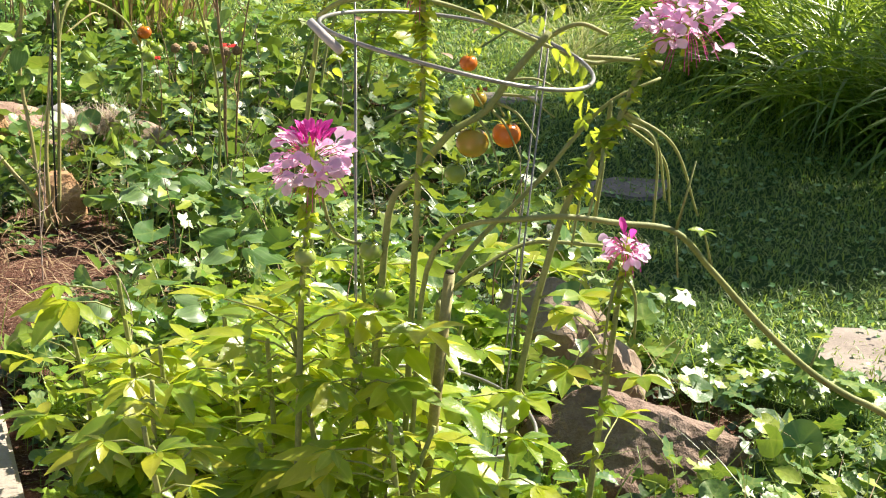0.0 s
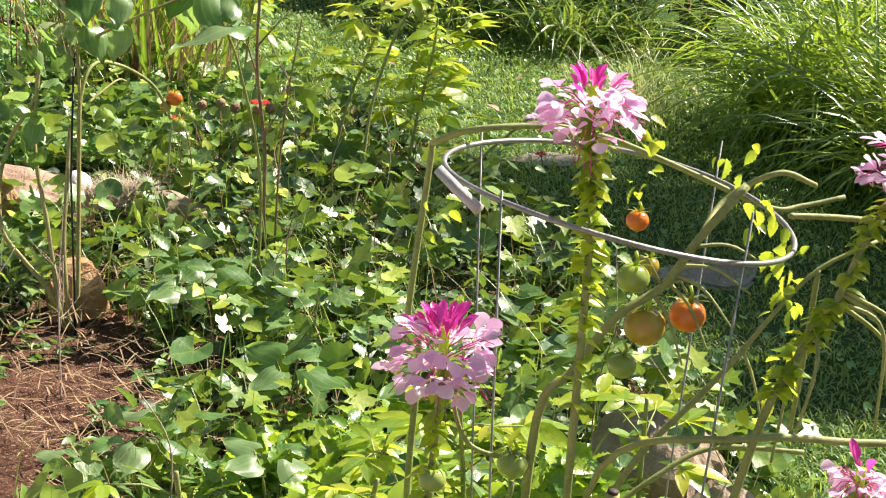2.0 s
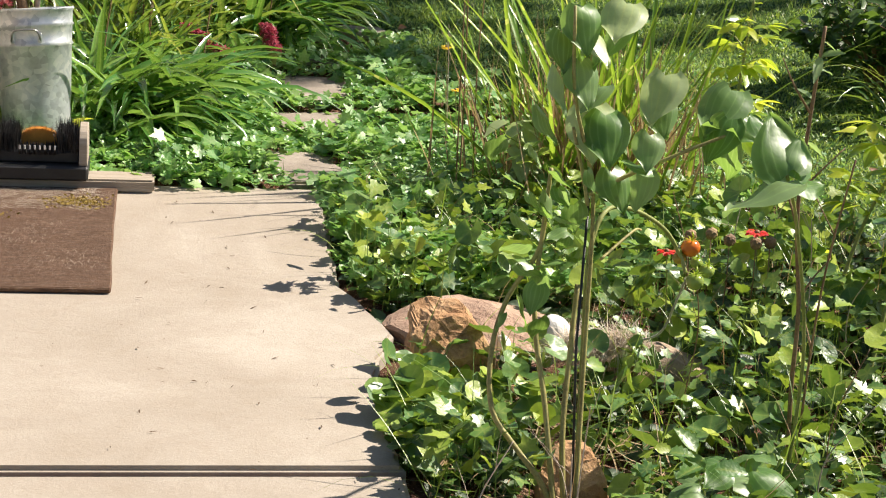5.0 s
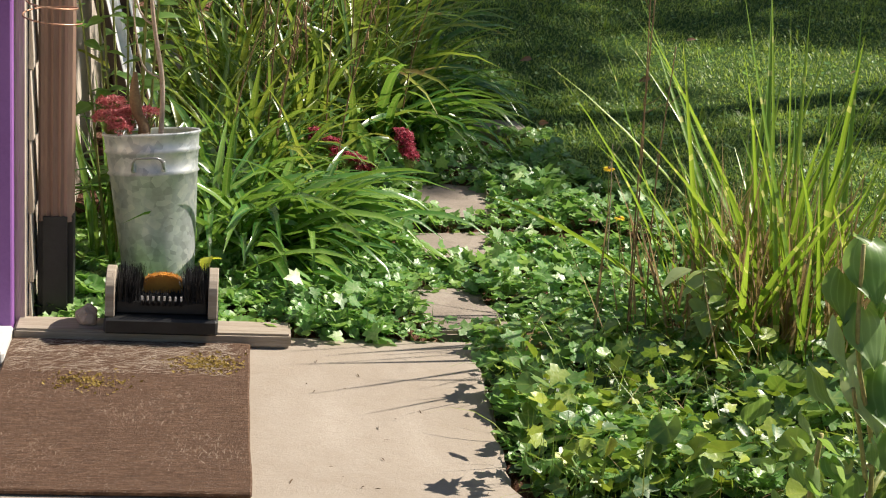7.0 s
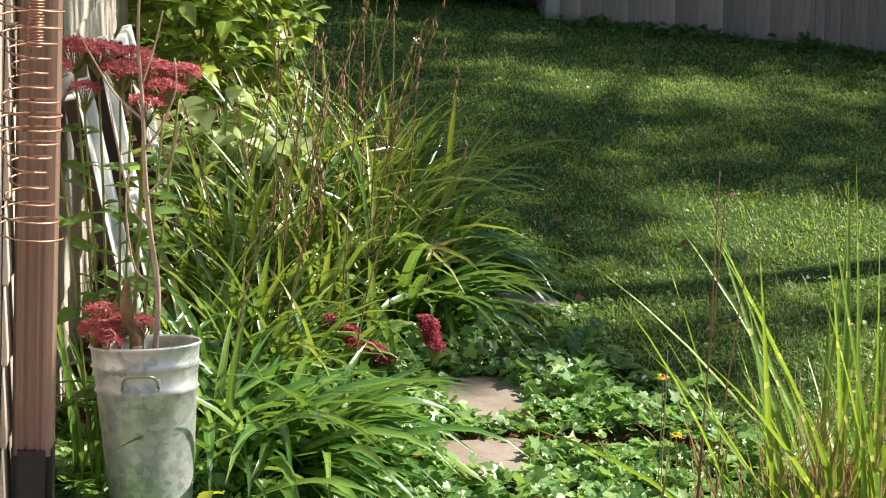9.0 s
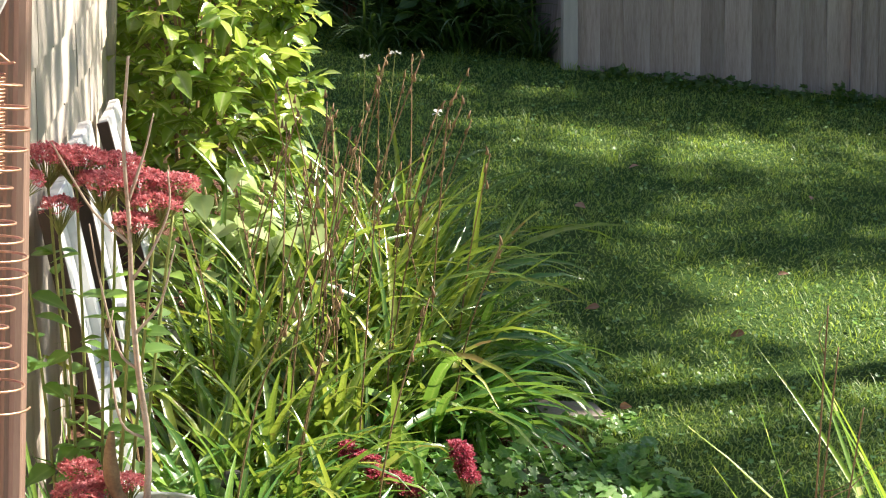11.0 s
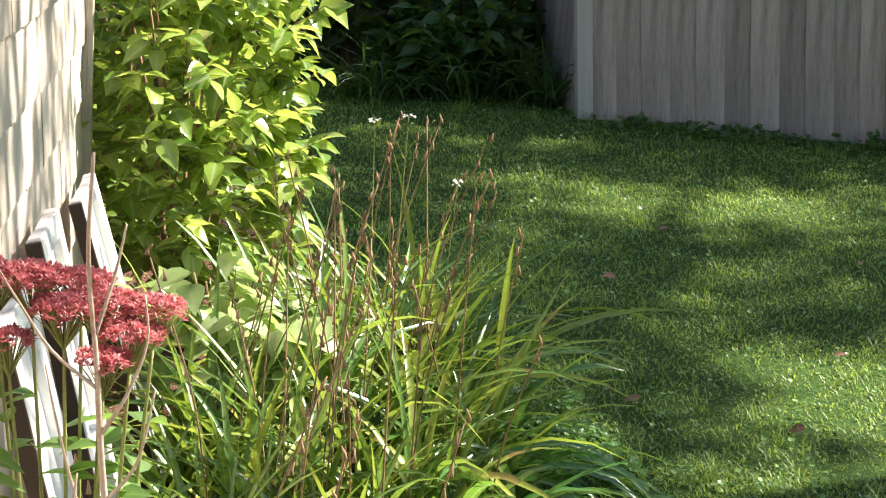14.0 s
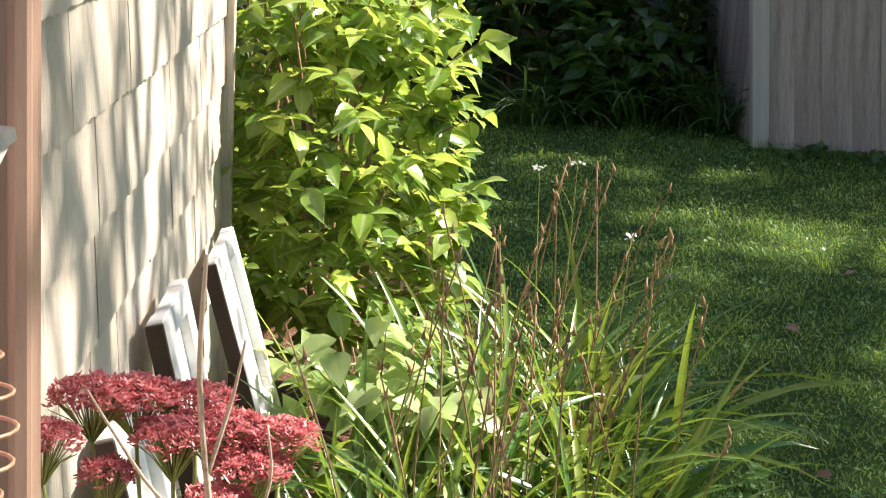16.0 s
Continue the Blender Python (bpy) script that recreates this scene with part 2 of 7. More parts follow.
def mixc(nt, fac, a, b, mode="MIX"):
    n = nt.nodes.new("ShaderNodeMix")
    n.data_type = "RGBA"
    n.blend_type = mode
    for sock, val in ((n.inputs[0], fac), (n.inputs[6], a), (n.inputs[7], b)):
        if hasattr(val, "is_linked"):
            nt.links.new(val, sock)
        elif isinstance(val, tuple):
            sock.default_value = (*val, 1)
        else:
            sock.default_value = val
    return n.outputs[2]


def math_node(nt, op, a, b=0.0, clamp=False):
    n = nt.nodes.new("ShaderNodeMath")
    n.operation, n.use_clamp = op, clamp
    for sock, val in ((n.inputs[0], a), (n.inputs[1], b)):
        if hasattr(val, "is_linked"):
            nt.links.new(val, sock)
        else:
            sock.default_value = val
    return n.outputs[0]


def bump(nt, bsdf, height, strength, dist=0.01):
    n = nt.nodes.new("ShaderNodeBump")
    n.inputs["Strength"].default_value = strength
    n.inputs["Distance"].default_value = dist
    nt.links.new(height, n.inputs["Height"])
    nt.links.new(n.outputs[0], bsdf.inputs["Normal"])


def attr(nt, name):
    n = nt.nodes.new("ShaderNodeAttribute")
    n.attribute_name = name
    return n.outputs["Fac"]


def island(nt):
    return nt.nodes.new("ShaderNodeNewGeometry").outputs["Random Per Island"]


def obj_coords(nt, scale=(1, 1, 1)):
    c = nt.nodes.new("ShaderNodeTexCoord")
    m = nt.nodes.new("ShaderNodeMapping")
    m.inputs["Scale"].default_value = scale
    nt.links.new(c.outputs["Object"], m.inputs["Vector"])
    return m.outputs[0]


def leaf_mat(name, cols, glow, share=0.4, rough=0.38, vein=0.25, spot=60, bands=None, rand="island", brown=0.0, relief=0.2):
    """Leaf: colour differs leaf by leaf, a paler midrib, light let through from behind."""
    m, nt, b = mat_new(name)
    if rand == "island":
        r = island(nt)
    else:
        r = nt.nodes.new("ShaderNodeObjectInfo").outputs["Random"]
    stops = [(i / (len(cols) - 1), c) for i, c in enumerate(cols)]
    stops = [(p, tuple(min(0.85, 1.22 * v) for v in c)) for p, c in stops]
    col = ramp(nt, r, stops)
    n1 = noise_tex(nt, spot, 3)
    col = mixc(nt, math_node(nt, "MULTIPLY", n1, 0.5), col, tuple(0.6 * c for c in cols[0]))
    ac = attr(nt, "across")
    rib = math_node(nt, "SUBTRACT", 1.0, math_node(nt, "ABSOLUTE", ac), True)
    rib = math_node(nt, "MULTIPLY", math_node(nt, "POWER", rib, 6.0), vein)
    col = mixc(nt, rib, col, tuple(min(0.6, 2.6 * c + 0.03) for c in cols[-1]))
    if bands:
        al = attr(nt, "along")
        s = math_node(nt, "FRACT", math_node(nt, "ADD", math_node(nt, "MULTIPLY", al, bands[0]), math_node(nt, "MULTIPLY", r, 7.0)))
        on = math_node(nt, "LESS_THAN", s, bands[1])
        col = mixc(nt, on, col, bands[2])
    if brown:
        n2 = noise_tex(nt, 9, 2)
        n3 = math_node(nt, "MULTIPLY", math_node(nt, "GREATER_THAN", math_node(nt, "ADD", n2, math_node(nt, "MULTIPLY", r, 0.25)), 1.0 - brown), 0.8)
        col = mixc(nt, n3, col, (0.22, 0.13, 0.05))
    nt.links.new(col, b.inputs["Base Color"])
    nt.links.new(math_node(nt, "ADD", rough - 0.14, math_node(nt, "MULTIPLY", n1, 0.28)), b.inputs["Roughness"])
    b.inputs["Specular IOR Level"].default_value = 0.65
    bump(nt, b, noise_tex(nt, spot * 2, 2), relief, 0.006)
    tr = nt.nodes.new("ShaderNodeBsdfTranslucent")
    nt.links.new(mixc(nt, 0.65, mixc(nt, 1.0, col, (3.0, 3.0, 3.0), "MULTIPLY"), glow), tr.inputs["Color"])
    mx = nt.nodes.new("ShaderNodeMixShader")
    mx.inputs[0].default_value = share
    nt.links.new(b.outputs[0], mx.inputs[1])
    nt.links.new(tr.outputs[0], mx.inputs[2])
    nt.links.new(mx.outputs[0], nt.nodes["Material Output"].inputs[0])
    return m


def surf(name, cols, scale=8, fine=90, rough=0.8, bumpy=0.4, metal=0.0, dist=0.01, coords=None, spec=0.5, stretch=None):
    """A solid surface with broad and fine variation and relief."""
    m, nt, b = mat_new(name)
    vec = obj_coords(nt, stretch) if stretch else None
    n1 = noise_tex(nt, scale, 4, 0.6, vec, 0.3)
    n2 = noise_tex(nt, fine, 5, 0.65, vec)
    f = math_node(nt, "ADD", math_node(nt, "MULTIPLY", n1, 0.6), math_node(nt, "MULTIPLY", n2, 0.4))
    lo, hi = 0.33, 0.67
    col = ramp(nt, f, [(lo + (hi - lo) * i / (len(cols) - 1), c) for i, c in enumerate(cols)])
    nt.links.new(col, b.inputs["Base Color"])
    nt.links.new(math_node(nt, "ADD", rough - 0.12, math_node(nt, "MULTIPLY", n2, 0.25)), b.inputs["Roughness"])
    b.inputs["Metallic"].default_value = metal
    b.inputs["Specular IOR Level"].default_value = spec
    bump(nt, b, f, bumpy, dist)
    return m


M_COVER = leaf_mat("cover_leaf", [(0.032, 0.09, 0.024), (0.12, 0.225, 0.042), (0.06, 0.15, 0.046), (0.20, 0.30, 0.036), (0.38, 0.44, 0.045)], (0.50, 0.70, 0.05), 0.15, 0.40)
M_FRESH = leaf_mat("fresh_leaf", [(0.07, 0.17, 0.02), (0.15, 0.28, 0.03), (0.24, 0.37, 0.035), (0.38, 0.44, 0.05)], (0.66, 0.78, 0.04), 0.30, 0.30)
M_IVY = leaf_mat("ivy_leaf", [(0.075, 0.19, 0.05), (0.14, 0.30, 0.075), (0.30, 0.44, 0.13)], (0.46, 0.72, 0.10), 0.26, 0.40)
# near-black leaf colour stands in for shade between the cover leaves
M_SHADELEAF = leaf_mat("shade_leaf", [(0.016, 0.042, 0.011), (0.03, 0.07, 0.016), (0.06, 0.11, 0.02)], (0.18, 0.28, 0.03), 0.12, 0.5)
M_CLEOME = leaf_mat("cleome_leaf", [(0.10, 0.19, 0.024), (0.20, 0.31, 0.026), (0.32, 0.40, 0.03), (0.46, 0.43, 0.04)], (0.74, 0.80, 0.04), 0.42, 0.34)
M_BIGLEAF = leaf_mat("broad_leaf", [(0.05, 0.125, 0.025), (0.10, 0.20, 0.045), (0.24, 0.32, 0.16), (0.08, 0.17, 0.035), (0.15, 0.26, 0.07)], (0.46, 0.66, 0.10), 0.36, 0.40, 0.28, 25, None, "object", 0.0, 0.12)
M_BUSH = leaf_mat("bush_leaf", [(0.05, 0.12, 0.02), (0.09, 0.18, 0.03), (0.16, 0.27, 0.04), (0.26, 0.37, 0.07), (0.44, 0.50, 0.14)], (0.76, 0.84, 0.12), 0.30, 0.2, 0.5)
M_STRAP = leaf_mat("strap_leaf", [(0.034, 0.10, 0.022), (0.06, 0.145, 0.028), (0.045, 0.12, 0.026), (0.10, 0.185, 0.032), (0.18, 0.26, 0.04), (0.34, 0.35, 0.06)], (0.50, 0.64, 0.06), 0.24, 0.28, 0.3, 25, None, "island", 0.14)
M_LILY = leaf_mat("deep_strap_leaf", [(0.03, 0.10, 0.022), (0.05, 0.15, 0.03), (0.09, 0.21, 0.04), (0.20, 0.33, 0.06)], (0.40, 0.62, 0.06), 0.22, 0.26, 0.3, 25)
M_DARKSTRAP = leaf_mat("dark_strap_leaf", [(0.05, 0.13, 0.02), (0.10, 0.20, 0.025), (0.22, 0.31, 0.035)], (0.55, 0.66, 0.04), 0.38, 0.34, 0.3, 25)
M_ZEBRA = leaf_mat("zebra_grass_leaf", [(0.09, 0.20, 0.02), (0.16, 0.29, 0.03), (0.24, 0.34, 0.04)], (0.46, 0.60, 0.04), 0.30, 0.33, 0.3, 40, (3.2, 0.055, (0.62, 0.60, 0.20)))
M_TURF = leaf_mat("turf_blade", [(0.070, 0.165, 0.032), (0.105, 0.21, 0.037), (0.17, 0.265, 0.044), (0.31, 0.36, 0.075)], (0.62, 0.74, 0.08), 0.34, 0.45)
M_DRY = leaf_mat("dry_blade", [(0.20, 0.12, 0.06), (0.34, 0.22, 0.10), (0.48, 0.36, 0.19)], (0.5, 0.34, 0.14), 0.2, 0.7)
M_FARLEAF = leaf_mat("far_leaf", [(0.03, 0.07, 0.015), (0.05, 0.11, 0.02), (0.09, 0.15, 0.025)], (0.22, 0.33, 0.03), 0.3, 0.45)
M_TREELEAF = leaf_mat("tree_leaf", [(0.04, 0.10, 0.02), (0.07, 0.14, 0.02)], (0.2, 0.35, 0.03), 0.3, 0.5)
M_PINK = leaf_mat("pink_petal", [(0.62, 0.38, 0.55), (0.68, 0.50, 0.63), (0.72, 0.60, 0.69), (0.58, 0.27, 0.49)], (0.90, 0.62, 0.82), 0.38, 0.5, 0.0)
M_MAGENTA = leaf_mat("magenta_petal", [(0.52, 0.02, 0.28), (0.66, 0.08, 0.42)], (0.85, 0.1, 0.5), 0.35, 0.45, 0.0)
M_RED = leaf_mat("red_petal", [(0.55, 0.02, 0.02), (0.70, 0.05, 0.03)], (0.8, 0.1, 0.04), 0.3, 0.5, 0.1)
M_YELLOW = leaf_mat("yellow_petal", [(0.7, 0.45, 0.02), (0.8, 0.6, 0.04)], (0.9, 0.65, 0.05), 0.3, 0.5, 0.1)
M_STEM = surf("green_stem", [(0.16, 0.19, 0.045), (0.28, 0.30, 0.085), (0.38, 0.38, 0.14)], 12, 160, 0.6, 0.3)
M_OLIVESTEM = surf("olive_stem", [(0.17, 0.14, 0.045), (0.34, 0.30, 0.10), (0.46, 0.42, 0.16)], 14, 160, 0.6, 0.3)
M_BROWNSTEM = surf("brown_stem", [(0.13, 0.075, 0.04), (0.27, 0.16, 0.08), (0.38, 0.27, 0.13)], 14, 160, 0.75, 0.4)
M_TANSTEM = surf("dry_stalk", [(0.34, 0.22, 0.15), (0.52, 0.40, 0.31), (0.62, 0.52, 0.42)], 14, 130, 0.8, 0.4)
M_COIR = leaf_mat("coir_fibre", [(0.10, 0.05, 0.028), (0.20, 0.115, 0.07), (0.48, 0.38, 0.29)], (0.3, 0.22, 0.16), 0.1, 0.8, 0.0)
M_MOSS = leaf_mat("dry_moss", [(0.20, 0.13, 0.02), (0.36, 0.26, 0.05)], (0.4, 0.3, 0.05), 0.2, 0.8, 0.0)
M_DEADLEAF = leaf_mat("dead_leaf", [(0.20, 0.09, 0.05), (0.34, 0.17, 0.10), (0.42, 0.30, 0.22)], (0.4, 0.2, 0.1), 0.15, 0.7, 0.2, 60, None, "object")
M_YELLOWLEAF = leaf_mat("yellow_leaf", [(0.36, 0.38, 0.03), (0.48, 0.46, 0.04)], (0.8, 0.8, 0.05), 0.4, 0.4, 0.3)
M_WHITEPETAL = leaf_mat("white_petal", [(0.62, 0.62, 0.60), (0.72, 0.72, 0.70)], (0.8, 0.8, 0.78), 0.3, 0.5, 0.0)
M_PALEGRASS = leaf_mat("pale_grass_blade", [(0.24, 0.28, 0.08), (0.38, 0.40, 0.16), (0.50, 0.48, 0.26)], (0.66, 0.66, 0.25), 0.3, 0.5)
M_ROPE = leaf_mat("rope_fibre", [(0.50, 0.42, 0.33), (0.66, 0.58, 0.48)], (0.6, 0.5, 0.4), 0.25, 0.8, 0.0)
# whitened leaf colour that carries the look of sunlight on the blade
M_SUNPALE = leaf_mat("sun_pale_leaf", [(0.22, 0.32, 0.11), (0.38, 0.44, 0.24), (0.25, 0.36, 0.07)], (0.5, 0.62, 0.2), 0.3, 0.4, 0.3, 60, None, "island", 0.0, 0.08)
M_ZEBRA2 = leaf_mat("wild_grass_blade", [(0.07, 0.15, 0.025), (0.13, 0.22, 0.03), (0.26, 0.32, 0.05)], (0.5, 0.62, 0.05), 0.3, 0.36)
M_DARKLITTER = leaf_mat("dark_litter", [(0.06, 0.035, 0.02), (0.16, 0.10, 0.055)], (0.2, 0.12, 0.06), 0.1, 0.8, 0.0)
M_SOIL = None
M_ROCK = surf("warm_rock", [(0.26, 0.13, 0.06), (0.48, 0.27, 0.13), (0.58, 0.38, 0.21)], 9, 70, 0.9, 0.9, 0, 0.02)
M_FLATROCK = surf("tan_rock", [(0.24, 0.17, 0.12), (0.38, 0.28, 0.20), (0.48, 0.38, 0.29)], 7, 80, 0.9, 0.8, 0, 0.015)
M_PINKROCK = surf("pink_tan_rock", [(0.28, 0.17, 0.12), (0.42, 0.28, 0.20), (0.52, 0.38, 0.29)], 7, 70, 0.9, 0.9, 0, 0.02)
M_GREYROCK = surf("brown_grey_rock", [(0.13, 0.085, 0.06), (0.25, 0.17, 0.125), (0.37, 0.275, 0.21)], 6, 60, 0.9, 1.0, 0, 0.03)
M_STEPSTONE = surf("step_stone", [(0.19, 0.155, 0.125), (0.30, 0.25, 0.205), (0.40, 0.345, 0.29)], 7, 120, 0.9, 0.5)
M_WHITESTONE = surf("white_stone", [(0.5, 0.46, 0.42), (0.7, 0.67, 0.63), (0.8, 0.78, 0.75)], 12, 90, 0.7, 0.4)
M_CONCRETE = None
M_JOINT = surf("joint_wood", [(0.09, 0.045, 0.028), (0.20, 0.11, 0.07)], 12, 100, 0.9, 0.6)
M_SILL = surf("sill_paint", [(0.66, 0.63, 0.58), (0.75, 0.73, 0.70)], 10, 90, 0.7, 0.2)
M_MAT = None
M_PURPLE = surf("purple_paint", [(0.16, 0.085, 0.30), (0.19, 0.10, 0.34), (0.21, 0.12, 0.37)], 5, 140, 0.5, 0.12, 0, 0.003)
M_PURPLE2 = surf("violet_trim_paint", [(0.26, 0.10, 0.36), (0.31, 0.13, 0.42), (0.34, 0.15, 0.45)], 5, 140, 0.5, 0.12, 0, 0.003)
M_SHINGLE = None
M_DOWNSPOUT = surf("brown_downspout", [(0.26, 0.16, 0.12), (0.33, 0.21, 0.16), (0.37, 0.25, 0.19)], 3, 60, 0.45, 0.1, 0.0, 0.003, None, 0.5, (6, 6, 0.6))
M_GALV = None
M_STEEL = surf("dull_steel", [(0.35, 0.35, 0.36), (0.5, 0.5, 0.5)], 20, 120, 0.4, 0.1, 1.0)
M_COPPER = surf("copper_wire", [(0.42, 0.20, 0.12), (0.62, 0.36, 0.24), (0.72, 0.48, 0.33)], 25, 200, 0.45, 0.15, 0.7)
M_BLACK = surf("black_plastic", [(0.012, 0.012, 0.013), (0.03, 0.03, 0.03)], 20, 150, 0.5, 0.15)
M_BRISTLE = surf("black_bristle", [(0.008, 0.008, 0.009), (0.03, 0.028, 0.028)], 40, 300, 0.5, 0.2)
M_ORANGEBR = surf("amber_bristle", [(0.45, 0.18, 0.02), (0.62, 0.30, 0.04)], 40, 300, 0.6, 0.2)
M_GREYWOOD = surf("weathered_board", [(0.25, 0.205, 0.155), (0.37, 0.31, 0.245), (0.47, 0.41, 0.335)], 2.0, 16, 0.85, 0.5, 0, 0.004, None, 0.3, (2, 30, 30))
M_FENCE = surf("fence_board", [(0.28, 0.215, 0.185), (0.45, 0.365, 0.325), (0.57, 0.49, 0.455)], 1.5, 12, 0.9, 0.5, 0, 0.004, None, 0.3, (14, 14, 1.2))
M_FENCEPOST = surf("fence_post_wood", [(0.45, 0.42, 0.38), (0.58, 0.54, 0.49)], 1.5, 12, 0.9, 0.5, 0, 0.004, None, 0.3, (14, 14, 1.2))
M_WHITEWOOD = surf("flaking_white_paint", [(0.55, 0.53, 0.50), (0.74, 0.73, 0.72), (0.80, 0.80, 0.80)], 6, 45, 0.7, 0.4, 0, 0.004)
M_DARKWOOD = surf("dark_frame_edge", [(0.03, 0.018, 0.013), (0.07, 0.04, 0.028)], 8, 60, 0.7, 0.3)
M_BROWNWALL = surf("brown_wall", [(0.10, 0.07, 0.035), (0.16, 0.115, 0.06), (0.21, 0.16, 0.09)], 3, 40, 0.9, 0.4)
M_WHITEPAINT = surf("white_enamel", [(0.72, 0.72, 0.72), (0.8, 0.8, 0.8)], 8, 80, 0.4, 0.05)
M_BARK = surf("bark", [(0.06, 0.045, 0.03), (0.16, 0.12, 0.09)], 10, 60, 0.95, 1.0, 0, 0.03)
M_TWINE = surf("grey_twine", [(0.33, 0.31, 0.26), (0.5, 0.47, 0.40)], 30, 200, 0.9, 0.4)
M_TAPE = surf("grey_clip", [(0.42, 0.39, 0.35), (0.58, 0.55, 0.5)], 30, 150, 0.6, 0.3)
M_CAGE = surf("grey_cage_wire", [(0.20, 0.19, 0.165), (0.38, 0.37, 0.33)], 30, 200, 0.45, 0.2, 0.5)


def vary(m, lo, hi):
    """Each piece of this material a little lighter or darker than the next."""
    nt = m.node_tree
    b = next(n for n in nt.nodes if n.type == "BSDF_PRINCIPLED")
    link = b.inputs["Base Color"].links[0]
    k = math_node(nt, "ADD", lo, math_node(nt, "MULTIPLY", nt.nodes.new("ShaderNodeObjectInfo").outputs["Random"], hi - lo))
    grey = nt.nodes.new("ShaderNodeCombineColor")
    for i in range(3):
        nt.links.new(k, grey.inputs[i])
    nt.links.new(mixc(nt, 1.0, link.from_socket, grey.outputs[0], "MULTIPLY"), b.inputs["Base Color"])


vary(M_FENCE, 0.72, 1.15)


def special_materials():
    global M_SOIL, M_MAT, M_SHINGLE, M_GALV, M_CONCRETE
    # soil and turf ground
    M_SOIL, nt, b = mat_new("ground_soil")
    n1, n2 = noise_tex(nt, 5, 5), noise_tex(nt, 55, 6, 0.7)
    soil = ramp(nt, n2, [(0.3, (0.07, 0.029, 0.017)), (0.5, (0.165, 0.075, 0.048)), (0.72, (0.29, 0.165, 0.115))])
    litter = mixc(nt, math_node(nt, "GREATER_THAN", noise_tex(nt, 120, 2), 0.62), soil, (0.40, 0.27, 0.19))
    turf = ramp(nt, n2, [(0.3, (0.04, 0.09, 0.02)), (0.55, (0.07, 0.14, 0.028)), (0.75, (0.13, 0.18, 0.05))])
    side = math_node(nt, "ADD", attr(nt, "along"), math_node(nt, "MULTIPLY", math_node(nt, "SUBTRACT", n1, 0.5), 0.5), True)
    nt.links.new(mixc(nt, side, litter, turf), b.inputs["Base Color"])
    b.inputs["Roughness"].default_value = 0.95
    b.inputs["Specular IOR Level"].default_value = 0.2
    bump(nt, b, n2, 1.0, 0.03)
    # trowelled concrete with pits, grit and faint stains
    M_CONCRETE, nt, b = mat_new("concrete")
    n1, n2, n3 = noise_tex(nt, 1.6, 5, 0.6, None, 0.8), noise_tex(nt, 160, 5, 0.7), noise_tex(nt, 45, 3, 0.6)
    f = math_node(nt, "ADD", math_node(nt, "MULTIPLY", n1, 0.7), math_node(nt, "MULTIPLY", n2, 0.3))
    col = ramp(nt, f, [(0.32, (0.325, 0.272, 0.215)), (0.5, (0.39, 0.335, 0.275)), (0.64, (0.47, 0.415, 0.35))])
    v = nt.nodes.new("ShaderNodeTexVoronoi")
    v.inputs["Scale"].default_value = 13
    v.inputs["Randomness"].default_value = 1.0
    nt.links.new(nt.nodes.new("ShaderNodeNewGeometry").outputs["Position"], v.inputs["Vector"])
    n4 = noise_tex(nt, 9, 6, 0.7, None, 0.6)
    blot = ramp(nt, n4, [(0.42, (0, 0, 0)), (0.62, (1, 1, 1))])
    col = mixc(nt, math_node(nt, "MULTIPLY", blot, 0.22), col, (0.30, 0.235, 0.17))
    pit = math_node(nt, "LESS_THAN", math_node(nt, "ADD", v.outputs["Distance"], math_node(nt, "MULTIPLY", n3, 0.16)), 0.115)
    col = mixc(nt, math_node(nt, "MULTIPLY", pit, 0.55), col, (0.15, 0.10, 0.065))
    grit = math_node(nt, "GREATER_THAN", noise_tex(nt, 330, 2), 0.68)
    col = mixc(nt, math_node(nt, "MULTIPLY", grit, 0.35), col, (0.24, 0.18, 0.12))
    nt.links.new(col, b.inputs["Base Color"])
    b.inputs["Roughness"].default_value = 0.9
    b.inputs["Specular IOR Level"].default_value = 0.3
    bump(nt, b, math_node(nt, "SUBTRACT", math_node(nt, "ADD", n2, n3), math_node(nt, "MULTIPLY", pit, 0.8)), 0.3, 0.006)
    # worn mat of coir
    M_MAT, nt, b = mat_new("coir_mat")
    vec = obj_coords(nt, (1, 14, 1))
    n1, n2 = noise_tex(nt, 30, 5, 0.7, vec), noise_tex(nt, 3.5, 3, 0.5)
    fibre = ramp(nt, n1, [(0.3, (0.05, 0.024, 0.012)), (0.5, (0.125, 0.064, 0.034)), (0.64, (0.21, 0.12, 0.07)), (0.74, (0.40, 0.31, 0.23))])
    n3 = noise_tex(nt, 260, 3, 0.7)
    fibre = mixc(nt, math_node(nt, "MULTIPLY", math_node(nt, "GREATER_THAN", n3, 0.62), 0.6), fibre, (0.42, 0.36, 0.3))
    dark = mixc(nt, math_node(nt, "MULTIPLY", n2, 0.45), fibre, (0.085, 0.044, 0.024))
    moss = math_node(nt, "MULTIPLY", math_node(nt, "GREATER_THAN", noise_tex(nt, 7.5, 4), 0.72), 0.5)
    dark = mixc(nt, moss, dark, (0.26, 0.19, 0.03))
    nt.links.new(dark, b.inputs["Base Color"])
    b.inputs["Roughness"].default_value = 0.95
    bump(nt, b, n1, 1.0, 0.006)
    # combed shingle: upright grooves, painted cream, weathered
    M_SHINGLE, nt, b = mat_new("cream_shingle")
    vec = obj_coords(nt, (1, 1, 0.04))
    grooves = noise_tex(nt, 75, 3, 0.7, vec)
    tone = nt.nodes.new("ShaderNodeObjectInfo").outputs["Random"]
    n1 = noise_tex(nt, 4, 4)
